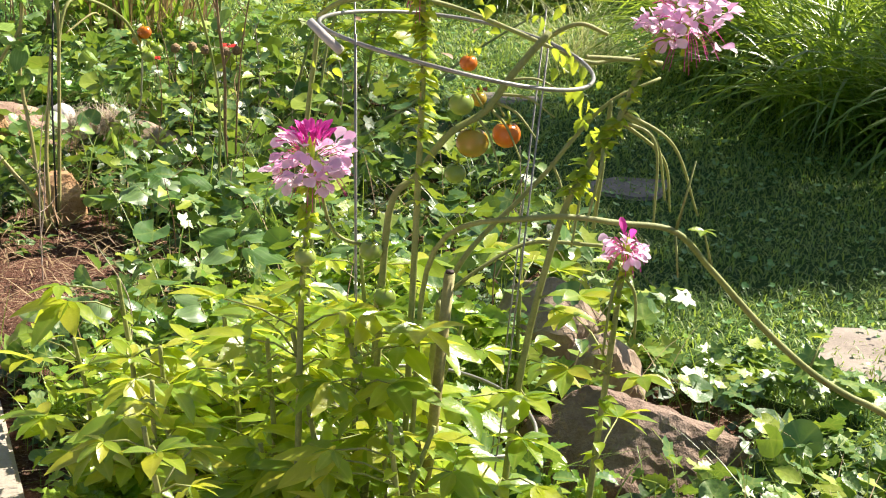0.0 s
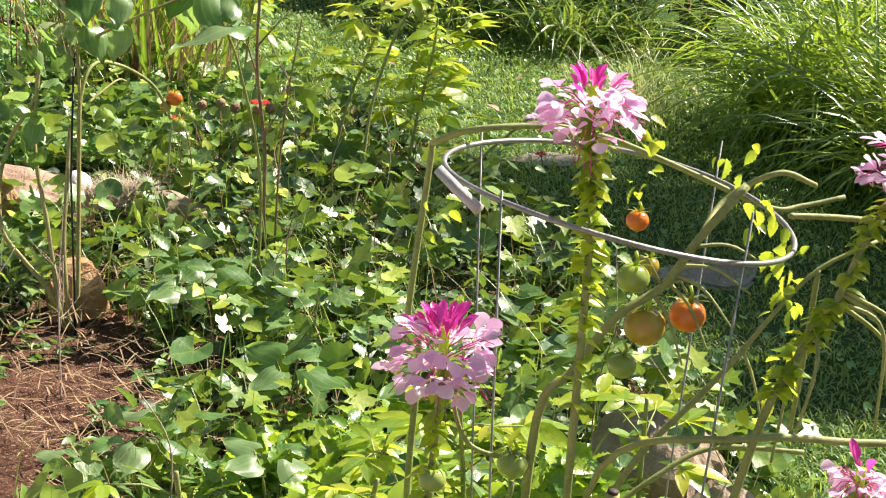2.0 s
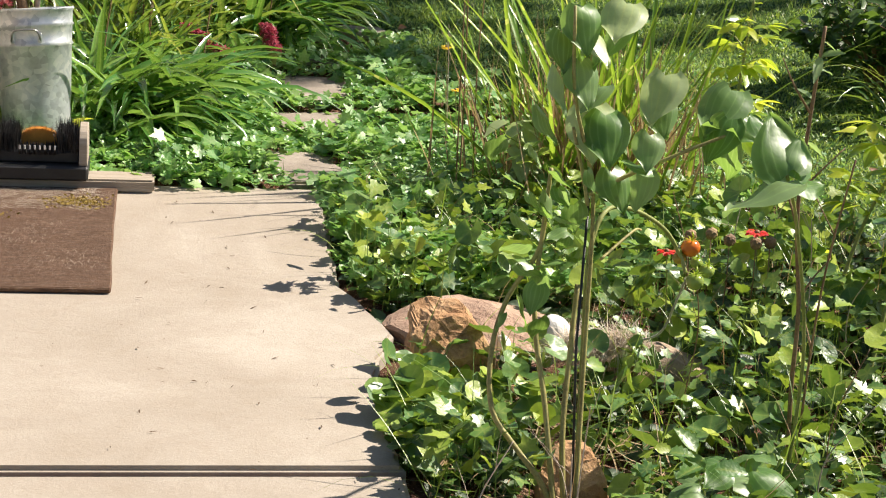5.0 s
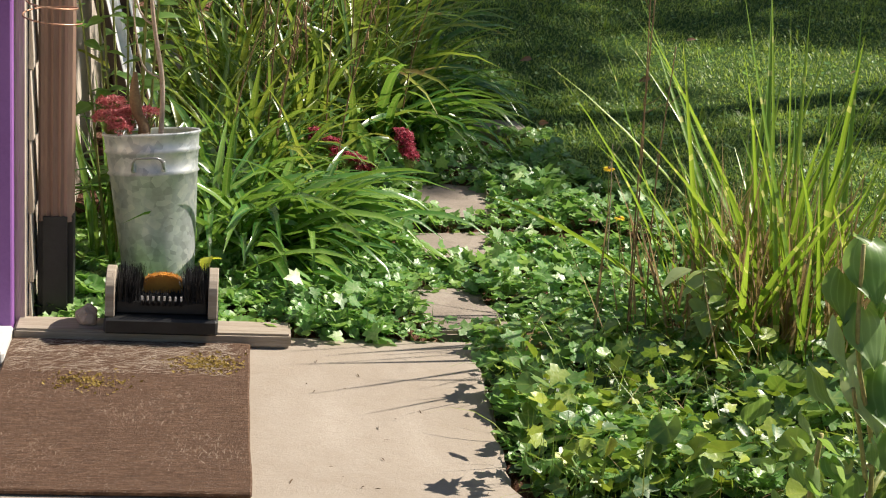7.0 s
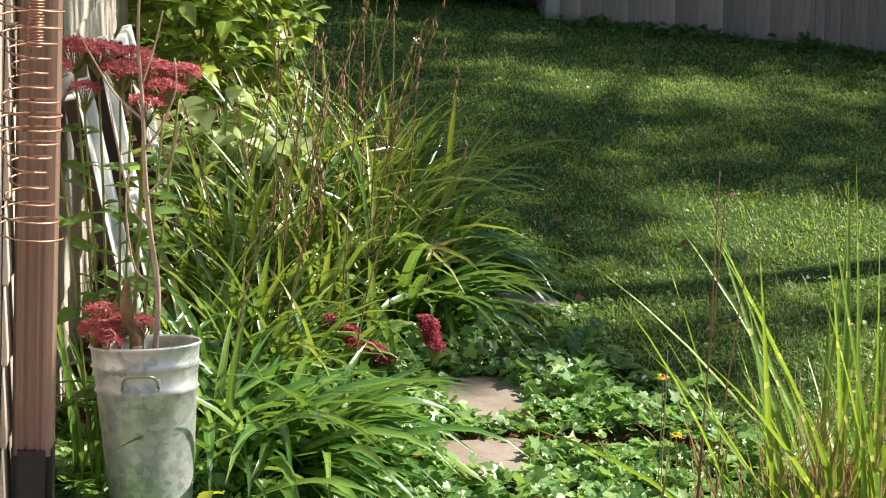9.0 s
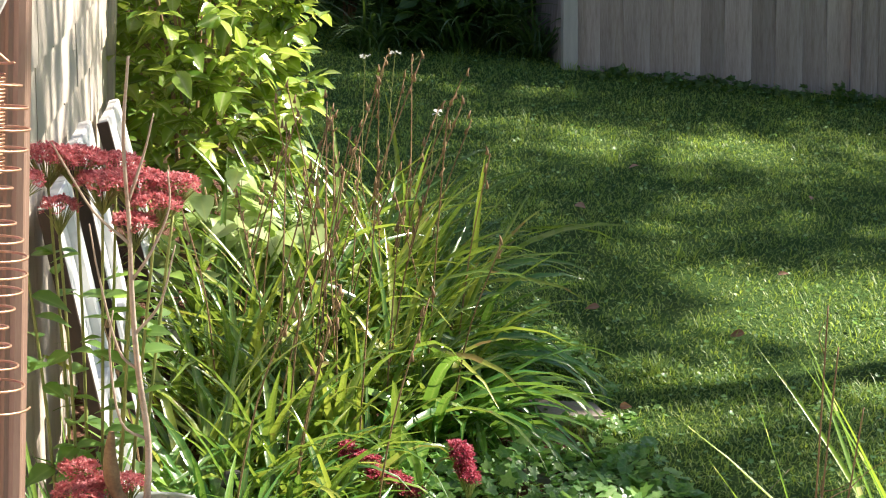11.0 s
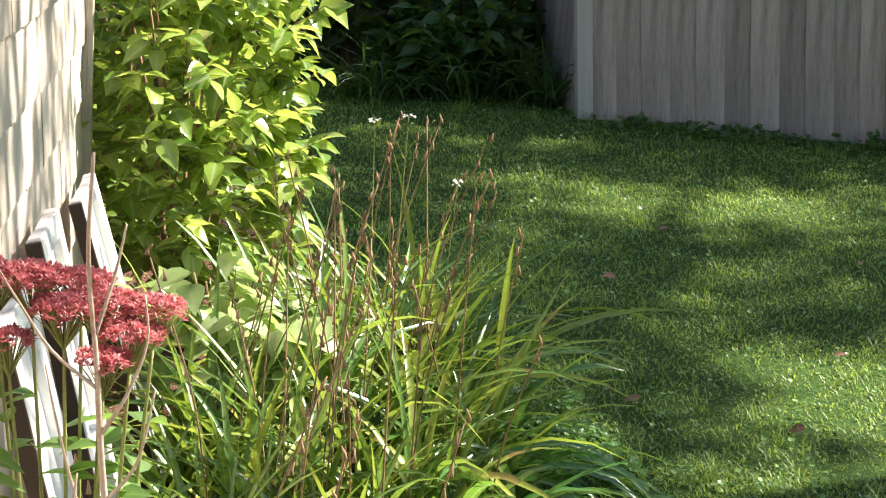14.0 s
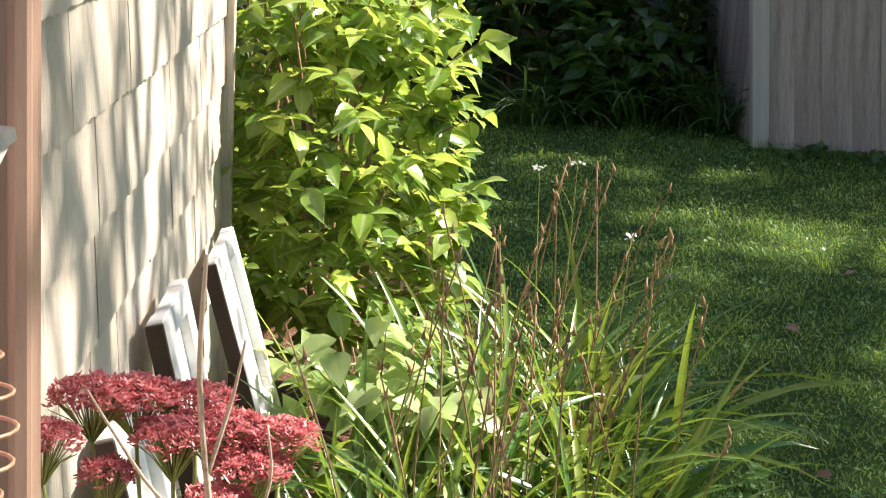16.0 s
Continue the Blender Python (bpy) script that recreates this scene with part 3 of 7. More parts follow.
    f = math_node(nt, "ADD", math_node(nt, "MULTIPLY", tone, 0.35), math_node(nt, "MULTIPLY", n1, 0.65))
    col = ramp(nt, f, [(0.25, (0.52, 0.44, 0.36)), (0.55, (0.62, 0.54, 0.455)), (0.8, (0.69, 0.62, 0.54))])
    # darker colour in the combed grooves
    groove_tone = ramp(nt, grooves, [(0.34, (1, 1, 1)), (0.48, (0, 0, 0))])
    col = mixc(nt, math_node(nt, "MULTIPLY", groove_tone, 0.45), col, (0.36, 0.30, 0.25))
    nt.links.new(col, b.inputs["Base Color"])
    b.inputs["Roughness"].default_value = 0.8
    bump(nt, b, grooves, 0.9, 0.012)
    # galvanised sheet with spangle and dull streaks
    M_GALV, nt, b = mat_new("galvanised_sheet")
    v = nt.nodes.new("ShaderNodeTexVoronoi")
    v.inputs["Scale"].default_value = 55
    nt.links.new(obj_coords(nt), v.inputs["Vector"])
    n1, n2 = noise_tex(nt, 9, 5, 0.65, obj_coords(nt)), noise_tex(nt, 40, 4)
    f = math_node(nt, "ADD", math_node(nt, "MULTIPLY", n1, 0.75), math_node(nt, "MULTIPLY", v.outputs["Color"], 0.25))
    nt.links.new(ramp(nt, f, [(0.34, (0.40, 0.42, 0.43)), (0.5, (0.62, 0.65, 0.66)), (0.64, (0.80, 0.80, 0.78))]), b.inputs["Base Color"])
    b.inputs["Metallic"].default_value = 0.5
    nt.links.new(math_node(nt, "ADD", 0.27, math_node(nt, "MULTIPLY", n1, 0.3)), b.inputs["Roughness"])
    bump(nt, b, n2, 0.12, 0.003)


special_materials()

# ---- ground ----
def make_ground():
    xs = np.unique(np.concatenate([np.linspace(-90, -6, 12), np.linspace(-6, 0.8, 20), np.arange(0.8, 3.4, 0.06), np.linspace(3.4, 8, 30), np.linspace(8, 90, 14)]))
    ys = np.unique(np.concatenate([np.linspace(-90, -6, 12), np.linspace(-6, -1.8, 14), np.arange(-1.8, 5.2, 0.07), np.linspace(5.2, 13, 40), np.linspace(13, 120, 16)]))
    gx, gy = np.meshgrid(xs, ys)
    p = np.stack([gx, gy], -1)
    z = ground_z(p)
    fine = 0.012 * np.sin(gx * 37 + 3 * np.sin(gy * 29)) * np.sin(gy * 41 + 2 * np.sin(gx * 23)) * ((gx > 1) & (gx < 2.6) & (gy < 3.4))
    v = np.stack([gx, gy, z + fine], -1).reshape(-1, 3)
    nx, ny = len(xs), len(ys)
    i, j = np.meshgrid(np.arange(nx - 1), np.arange(ny - 1))
    a = (j * nx + i).ravel()
    f = np.concatenate([np.stack([a, a + 1, a + nx + 1], -1), np.stack([a, a + nx + 1, a + nx], -1)])
    side = np.clip(turf_side(p) / 0.15 + 0.5, 0, 1).ravel()
    g = put("ground", build_mesh("ground", [(v, f, side)]), M_SOIL)
    tagged(g, "reddish brown garden soil and turf under the plants", "ground", kind="structure")


make_ground()


def turf(poly, count, h0, h1, wide=1.0):
    p = fill(poly, int(count * 1.25))
    s = turf_side(p)
    p = p[s > rng.uniform(-0.12, 0.1, len(p))][:count]
    k = len(p)
    thick = 0.6 + 0.4 * lumps(p, 0.35, 5)
    pos = np.column_stack([p, ground_z(p) - 0.004])
    h = rng.uniform(h0, h1, k) * (0.75 + 0.4 * thick)
    ch = strips(pos, rng.uniform(0, 2 * np.pi, k), rng.uniform(0.7, 1.5, k), rng.uniform(0.3, 1.5, k), h, rng.uniform(0.0022, 0.0045, k) * wide, 3, 0.1)
    return ch


def tufts(poly, count):
    """Scattered taller tufts the mower missed."""
    c = fill(poly, count)
    p = np.repeat(c, 16, 0) + rng.normal(0, 0.025, (len(c) * 16, 2))
    k = len(p)
    return strips(np.column_stack([p, ground_z(p) - 0.004]), rng.uniform(0, 6.28, k), rng.uniform(1.0, 1.5, k), rng.uniform(0.2, 1.2, k), rng.uniform(0.05, 0.11, k), rng.uniform(0.003, 0.005, k), 3, 0.1)


def lawn():
    near = [(2.1, -1.6), (3.3, -1.3), (4.6, 0.6), (5.0, 2.6), (4.6, 4.6), (3.0, 6.0), (1.2, 6.0), (1.2, 4.6), (2.3, 3.4), (2.4, 1.5)]
    far = [(1.0, 6.0), (4.2, 5.4), (5.2, 9.0), (5.2, 11.4), (-0.3, 12.6), (0.3, 9.0), (0.9, 6.8)]
    ob = leafpart("lawn_grass", [turf(near, 120000, 0.018, 0.042, 1.25), turf(far, 135000, 0.015, 0.036, 1.5), tufts(far, 260)], M_TURF)
    tagged(ob, "mown green lawn grass with paler dry blades", "grass", kind="stuff")
    p = np.concatenate([fill(near, 5000), fill(far, 3500)])
    p = p[turf_side(p) > -0.1]
    k = len(p)
    ch = scatter(ROUND, np.column_stack([p, ground_z(p) + rng.uniform(0.015, 0.04, k)]), rng.uniform(0, 6.3, k), rng.normal(0, 0.3, k), rng.normal(0, 0.3, k), rng.uniform(0.010, 0.022, k))
    ob = leafpart("lawn_clover", [ch], M_IVY)
    tagged(ob, "small clover leaves between the lawn grass", "clover", kind="stuff")


lawn()


# ---- paving ----
def slab(name, pts, z0, z1, mat, label, rim=0.012, kind="structure", cat="pavement", parent=None):
    """A cast slab or flat stone with a slightly worn rim, from its outline."""
    bm = bmesh.new()
    vs = [bm.verts.new((x, y, z1)) for x, y in pts]
    top = bm.faces.new(vs)
    if top.normal.z < 0:
        top.normal_flip()
    r = bmesh.ops.extrude_face_region(bm, geom=[top])
    down = [g for g in r["geom"] if isinstance(g, bmesh.types.BMVert)]
    for v in down:
        v.co.z = z0
    bmesh.ops.recalc_face_normals(bm, faces=bm.faces)
    bmesh.ops.bevel(bm, geom=[e for e in bm.edges if all(abs(v.co.z - z1) < 1e-6 for v in e.verts)], offset=rim, segments=2, affect="EDGES")
    ob = part(name, bm, mat, parent)
    return tagged(ob, label, cat, kind=kind)


def ragged(pts, amp, step=0.06, seed=1):
    """An outline with small irregular steps between its corners."""
    r = random.Random(seed)
    out = []
    for (x0, y0), (x1, y1) in zip(pts, pts[1:] + pts[:1]):
        n = max(1, int(math.hypot(x1 - x0, y1 - y0) / step))
        for i in range(n):
            t = i / n
            out.append((x0 + (x1 - x0) * t + r.uniform(-amp, amp), y0 + (y1 - y0) * t + r.uniform(-amp, amp)))
    return out


edge_far = [(0.984, 3.34), (0.975, 2.95), (0.955, 2.5), (0.958, 2.42), (1.005, 2.26), (1.042, 2.12), (1.045, 2.06), (1.0, 1.9), (0.972, 1.72), (0.965, 1.5), (0.977, 1.292)]
er = random.Random(9)
worn = []
for (x0, y0), (x1, y1) in zip(edge_far, edge_far[1:]):
    n = max(1, int(math.hypot(x1 - x0, y1 - y0) / 0.035))
    worn += [(x0 + (x1 - x0) * i / n + (er.uniform(-0.007, 0.005) if i or worn else 0.0), y0 + (y1 - y0) * i / n) for i in range(n)]
edge_far = worn + edge_far[-1:]
slab("pavement_1", [(-3.2, 3.27), (-0.22, 3.27), (-0.2, 3.34)] + edge_far + [(-3.2, 1.292)], -0.12, 0.0, M_CONCRETE, "sunlit cream concrete patio slab with a chipped edge", 0.01)
slab("pavement_2", [(-3.2, 1.268), (0.972, 1.268), (0.965, 0.85), (0.985, 0.5), (0.985, 0.1), (0.97, -0.6), (0.98, -2.2), (0.97, -6), (-3.2, -6)], -0.12, -0.004, M_CONCRETE, "cream concrete patio slab beyond the joint", 0.01)
tagged(part("pavement_joint", box(4.16, 0.02, 0.1, 0.002, (-1.11, 1.28, -0.068)), M_JOINT), "weathered wooden strip in the joint of the patio", "joint", kind="structure")

STONES = [([(0.93, 4.93), (1.22, 4.9), (1.2, 4.47), (0.95, 4.46)], 3), ([(0.88, 4.37), (1.17, 4.41), (1.2, 4.13), (0.93, 4.08)], 4), ([(0.79, 3.80), (1.05, 3.78), (1.1, 3.44), (0.88, 3.40)], 5), ([(1.2, 5.70), (1.45, 5.68), (1.46, 5.52), (1.25, 5.50)], 6), ([(1.02, 5.25), (1.2, 5.24), (1.22, 5.1), (1.0, 5.1)], 9)]
for pts, seed in STONES:
    z = float(ground_z(np.array(pts)).mean())
    slab("stepping_stone", ragged(pts, 0.012, 0.09, seed), z - 0.05, z + 0.018, M_STEPSTONE, "flat grey-brown stepping stone sunk among ground ivy", 0.008, "", "stone")
for o in scene.objects:
    if o.name.startswith("stepping_stone"):
        o["group"] = "stepping stones of the path"
for pts, seed in [([(2.68, -0.2), (2.88, -0.04), (3.2, -0.12), (3.25, -0.36), (2.9, -0.42), (2.75, -0.34)], 7), ([(2.68, 1.15), (2.9, 1.28), (3.1, 1.2), (2.95, 1.02)], 8), ([(2.75, 2.32), (2.95, 2.4), (3.15, 2.3), (2.95, 2.2)], 11)]:
    slab("flat_lawn_stone", ragged(pts, 0.02, 0.07, seed), -0.05, 0.006, M_STEPSTONE, "flat pale stone lying in the lawn", 0.008, "", "stone")


# ---- rocks ----
def rock(name, c, size, seed, mat, label, rough=0.28, turn=0.0, cuts=4, sub=4, block=1.0):
    """A broken stone: a ball cut by random planes, with rough faces."""
    r = random.Random(seed)
    bm = bmesh.new()
    bmesh.ops.create_icosphere(bm, subdivisions=sub, radius=1)
    planes = []
    for _ in range(cuts * 3):
        d = Vector((r.uniform(-1, 1), r.uniform(-1, 1), r.uniform(-0.6, 1))).normalized()
        planes.append((d, r.uniform(0.62, 0.85)))
    off = Vector((seed * 3.1, seed * 1.7, seed))
    for v in bm.verts:
        if block < 1:
            v.co = Vector([math.copysign(abs(q) ** block, q) for q in v.co])
        for d, h in planes:
            over = v.co.dot(d) - h
            if over > 0:
                v.co -= d * over * 0.9
        n = noise.fractal(v.co * 1.6 + off, 0.9, 2.1, 5)
        v.co *= 1 + rough * 0.35 * n
        v.co += v.co.normalized() * 0.03 * noise.noise(v.co * 9 + off)
    lo = min(v.co.z for v in bm.verts)
    for v in bm.verts:
        v.co.z = max(v.co.z, lo * 0.55)
    bmesh.ops.scale(bm, vec=size, verts=bm.verts)
    lo = min(v.co.z for v in bm.verts)
    bmesh.ops.translate(bm, vec=(0, 0, -lo), verts=bm.verts)
    ob = part(name, bm, mat, None, smooth=False)
    ob.location = c
    ob.rotation_euler = (0, 0, turn)
    return tagged(ob, label, "rock")


rock("rock", (1.14, 1.85, -0.02), (0.112, 0.082, 0.112), 3, M_ROCK, "rough orange sandstone rock beside the patio edge", 0.4, 0.2, 3, 5, 0.55)
rock("rock", (1.29, 2.12, -0.075), (0.27, 0.18, 0.085), 5, M_PINKROCK, "broad flat tan rock bordering the patio", 0.15, -0.1, 3)
rock("rock", (1.275, 1.19, -0.05), (0.085, 0.07, 0.088), 8, M_ROCK, "brown rock at the foot of the staked stems", 0.3, 0.4, 3, 4, 0.6)
rock("rock", (1.62, 1.86, -0.06), (0.17, 0.08, 0.075), 14, M_FLATROCK, "long tan rock half hidden by leaves", 0.2, 0.1, 3)
rock("rock", (1.385, 1.90, 0.03), (0.048, 0.042, 0.05), 21, M_WHITESTONE, "rounded white stone resting among the rocks", 0.08, 0, 1)
rock("rock", (1.27, 1.88, 0.03), (0.02, 0.018, 0.022), 22, M_WHITESTONE, "small white pebble beside the orange rock", 0.08, 0, 1)
rock("rock", (1.28, 1.80, -0.05), (0.06, 0.045, 0.04), 27, M_ROCK, "low reddish rock under the sandstone", 0.25, 0.8, 3)
rock("rock", (2.07, -0.60, -0.10), (0.25, 0.15, 0.16), 31, M_GREYROCK, "large cracked brown-grey rock at the bed's edge", 0.3, -0.35, 5, 5)
rock("rock", (2.19, 0.02, -0.06), (0.11, 0.17, 0.13), 37, M_FLATROCK, "pale upright rock edging the flower bed", 0.3, 0.3, 4)
rock("rock", (2.18, -0.28, -0.06), (0.07, 0.11, 0.11), 39, M_FLATROCK, "tan rock beside the cracked rock", 0.3, 0.1, 4)
rock("rock", (1.12, 3.32, -0.05), (0.10, 0.06, 0.06), 44, M_ROCK, "brown rock at the corner of the patio", 0.3, 0.2, 4)
rock("rock", (2.33, 4.9, -0.02), (0.05, 0.04, 0.04), 47, M_FLATROCK, "small stone at the lawn's edge", 0.3, 0.2, 4)


# ---- house ----
def house():
    wall_x, y0, y1, top = -0.188, 3.36, 6.58, 2.7
    bm = box(4.0, y1 - y0, top + 0.3, 0, (wall_x - 2.0, (y0 + y1) / 2, top / 2 - 0.15))
    east = tagged(part("wall_east", bm, M_WHITEPAINT), "house wall clad in cream combed shingles", "wall", kind="structure")
    # shingles in courses, each its own piece
    courses = [-0.061 + 0.186 * i for i in range(15)]
    kinds = []
    r = random.Random(5)
    for w in (0.27, 0.30, 0.33):
        bm = bmesh.new()
        n = 12
        rows = []
        for z, t in ((0.0, 0.013), (0.03, 0.0125), (0.202, 0.003)):
            rows.append([bm.verts.new((t, -w / 2 + w * i / n, z + (r.uniform(-0.003, 0.003) if z == 0 else 0))) for i in range(n + 1)])
        for a, b in zip(rows, rows[1:]):
            for i in range(n):
                bm.faces.new((a[i], a[i + 1], b[i + 1], b[i]))
        low = [bm.verts.new((0, v.co.y, v.co.z + 0.001)) for v in rows[0]]
        for i in range(n):
            bm.faces.new((low[i], low[i + 1], rows[0][i + 1], rows[0][i]))
        for k in (0, n):
            q = [rows[0][k], rows[1][k], rows[2][k]]
            bm.faces.new((low[k], q[0], q[1], q[2]) if k else (q[2], q[1], q[0], low[k]))
        me = bpy.data.meshes.new("shingle")
        bm.to_mesh(me)
        bm.free()
        me.materials.append(M_SHINGLE)
        kinds.append((w, me))
    for ci, z in enumerate(courses):
        y = y0 + 0.02 - r.uniform(0, 0.15)
        while y < y1 - 0.02:
            w, me = kinds[r.randrange(3)]
            w2 = min(w, y1 - y)
            if y < y0:
                y = y0
                w2 = 0.17
            ob = new("shingle", me)
            ob.parent = east
            ob.scale = (1, w2 / w, 1)
            ob.location = (wall_x + 0.001 + r.uniform(0, 0.002), y + w2 / 2, z + r.uniform(-0.003, 0.003))
            y += w2 + 0.003
    tagged(part("wall_south", box(3.995, 0.1, 2.9, 0, (-2.188, 3.37, 1.3)), M_SHINGLE), "house wall with the purple door", "wall", kind="structure")
    tagged(part("roof", box(4.2, 3.5, 0.14, 0.02, (-2.26, 4.95, 2.80)), M_DARKWOOD), "plain dark roof edge over the house wall", "roof", kind="structure")
    corner = box(0.05, 0.05, 2.6, 0.004, (wall_x + 0.012, y1 + 0.012, 1.35))
    tagged(part("corner_trim", corner, M_SHINGLE), "cream corner board of the shingled wall", "trim", kind="structure")
    # door with its trim, seen at its edge
    door = base("door", -0.7, 3.31, 0.0, "purple painted door, closed, with a curved steel handle", "door", kind="structure")
    d = part("door_leaf", box(0.80, 0.04, 2.02, 0.003, (0.028, -0.005, 1.012)), M_PURPLE, door)
    part("door_panel", box(0.6, 0.012, 0.8, 0.01, (0.0, -0.03, 0.55)), M_PURPLE, door)
    tr = part("door_trim", box(0.048, 0.075, 2.1, 0.004, (0.460, -0.005, 1.052)), M_PURPLE2, door, "violet door trim")
    part("door_trim", box(0.010, 0.05, 2.1, 0.003, (0.4335, -0.01, 1.052)), M_PURPLE, door)
    h = curve([(0.372, -0.03, 1.10), (0.40, -0.075, 1.085), (0.418, -0.085, 1.055), (0.422, -0.085, 1.01), (0.405, -0.085, 0.955), (0.385, -0.075, 0.92), (0.395, -0.03, 0.895)], 40)
    leafpart("door_handle", [tube(h, 0.0075, 0.006, 9)], M_STEEL, door, "curved steel door handle")
    sill = box(1.02, 0.2, 0.035, 0.006, (-0.722, 3.165, 0.0185))
    tagged(part("door_sill", sill, M_SILL), "pale painted sill under the purple door", "sill", kind="structure")


house()


def downspout():
    t = base("downspout", -0.124, 3.45, 0.0, "brown corrugated metal downspout on the shingled wall", "downspout")
    n, pts = 40, []
    for i in range(n):
        a = 2 * math.pi * i / n
        cx, cy = math.cos(a), math.sin(a)
        q = max(abs(cx), abs(cy))
        x, y = 0.041 * cx / q, 0.034 * cy / q
        k = 0.004 * math.sin(x * 330) if abs(cy) >= abs(cx) else 0.004 * math.sin(y * 330)
        pts.append((x + (k if abs(cx) > abs(cy) else 0), y + (k if abs(cy) >= abs(cx) else 0)))
    bm = bmesh.new()
    a = [bm.verts.new((x, y, 0.27)) for x, y in pts]
    b = [bm.verts.new((x, y, 2.7)) for x, y in pts]
    for i in range(n):
        bm.faces.new((a[i], a[(i + 1) % n], b[(i + 1) % n], b[i]))
    part("pipe", bm, M_DOWNSPOUT, t)
    part("strap", box(0.11, 0.082, 0.025, 0.004, (-0.01, 0, 1.95)), M_DOWNSPOUT, t)
    # added black box takes the place of the shade below the pipe
    part("foot_shade", box(0.092, 0.085, 0.32, 0.015, (0.0, 0, 0.14), 2), M_BLACK, t, "black block standing in for the shade below the pipe")


downspout()


def coil_ornament():
    t = base("coil_ornament", -0.115, 3.2, 0.0, "hanging copper wire coil that widens at both ends", "ornament")
    pts, turns = [], 18
    for i in range(turns * 22 + 1):
        a = i / 22 * 2 * math.pi
        s = i / (turns * 22)
        z = 1.40 - 0.575 * s - 0.012 * math.sin(s * 6)
        w = 0.035 + 0.032 * abs(math.cos((1 - s) * math.pi * 2.4)) ** 1.5
        if s > 0.97:
            w += (s - 0.97) * 0.2
        pts.append((w * math.cos(a), w * math.sin(a), z))
    leafpart("outer_coil", [tube(pts, 0.0022, 0.0022, 6)], M_COPPER, t)
    pts = []
    for i in range(26 * 16 + 1):
        a = i / 16 * 2 * math.pi
        s = i / (26 * 16)
        pts.append((0.015 * math.cos(a) + 0.01, 0.015 * math.sin(a) + 0.01, 1.38 - 0.16 * s))
    leafpart("inner_coil", [tube(pts, 0.0018, 0.0018, 5)], M_COPPER, t)
    leafpart("hook", [tube(curve([(0.034, 0, 1.40), (0.0, 0.0, 1.43), (0.0, 0.0, 1.455)], 14), 0.002, 0.002, 6)], M_COPPER, t)


coil_ornament()


def wall_lantern():
    t = base("wall_lantern", -0.08, 3.2, 1.45, "white painted metal wall lantern with a steel edge", "lantern")
    bm = bmesh.new()
    bmesh.ops.create_cone(bm, cap_ends=True, segments=6, radius1=0.018, radius2=0.075, depth=0.11)
    bmesh.ops.translate(bm, vec=(-0.045, 0, 0.055), verts=bm.verts)
    part("shade", bm, M_WHITEPAINT, t)
    bm = bmesh.new()
    bmesh.ops.create_cone(bm, cap_ends=True, segments=6, radius1=0.08, radius2=0.078, depth=0.012)
    bmesh.ops.translate(bm, vec=(-0.045, 0, 0.117), verts=bm.verts)
    part("rim", bm, M_STEEL, t)
    leafpart("arm", [tube(curve([(-0.045, 0, 0.12), (-0.05, 0, 0.2), (-0.11, 0.06, 0.24), (-0.185, 0.13, 0.2)], 14), 0.007, 0.007, 8)], M_WHITEPAINT, t)


wall_lantern()


def doormat():
    bm = box(0.60, 0.92, 0.014, 0.004, (0, 0, 0.007))
    bmesh.ops.subdivide_edges(bm, edges=[e for e in bm.edges if e.calc_length() > 0.3], cuts=24, use_grid_fill=True)
    for v in bm.verts:
        if v.co.z > 0.01:
            v.co.z += 0.002 * noise.noise(v.co * 20)
        v.co.x += 0.006 * noise.noise(v.co * 4)
    t = base("doormat", 0.088, 2.772, 0.002, "worn dark brown coir doormat with pale frayed fibres", "mat")
    part("backing", bm, M_MAT, t)
    r = np.random.default_rng(15)
    n = 11000
    p = np.column_stack([r.uniform(-0.295, 0.295, n), r.uniform(-0.455, 0.455, n), np.full(n, 0.014)])
    keep = r.uniform(0, 1, n) < 0.25 + 0.75 * lumps(p[:, :2], 0.13, 3)
    p = p[keep]
    n = len(p)
    leafpart("nap", [strips(p, np.where(r.uniform(0, 1, n) < 0.7, 1.57, -1.57) + r.normal(0, 0.35, n), r.uniform(0.02, 0.16, n), r.uniform(0.1, 0.6, n), r.uniform(0.008, 0.032, n), r.uniform(0.0006, 0.0014, n), 3, 0.3)], M_COIR, t, "pale frayed fibres")
    n = 1500
    p = np.column_stack([r.uniform(-0.29, 0.25, n), 0.44 - 0.22 * r.uniform(0, 1, n) ** 1.6, np.full(n, 0.0165)])
    leafpart("strands", [strips(p, r.normal(0.25, 0.5, n) + np.where(r.uniform(0, 1, n) < 0.5, 0, np.pi), r.uniform(0.0, 0.12, n), r.uniform(0.0, 0.4, n), r.uniform(0.012, 0.045, n), r.uniform(0.0006, 0.0013, n), 3, 0.2)], M_ROPE, t, "pale frayed strands")
    n = 620
    c = r.choice(2, n, p=[0.6, 0.4])
    mid = np.array([(0.2, 0.30), (-0.09, 0.16)])[c]
    p = np.column_stack([mid + r.normal(0, 1, (n, 2)) * np.array([0.05, 0.03]), np.full(n, 0.0142)])
    p = p[(abs(p[:, 0]) < 0.29) & (abs(p[:, 1]) < 0.45)]
    n = len(p)
    leafpart("moss", [scatter(ROUND, p + [0, 0, 0.003], r.uniform(0, 6.28, n), r.normal(0, 0.5, n), r.normal(0, 0.5, n), r.uniform(0.003, 0.009, n))], M_MOSS, t, "mustard-coloured dry moss tufts")


doormat()


def plank():
    bm = box(0.70, 0.105, 0.038, 0.006, (0, 0, 0.019), 2)
    ob = part("plank", bm, M_GREYWOOD)
    ob.location = (0.141, 3.288, 0.001)
    ob.rotation_euler = (0, 0, 0.012)
    tagged(ob, "weathered pale wooden plank lying on the patio", "plank")


plank()


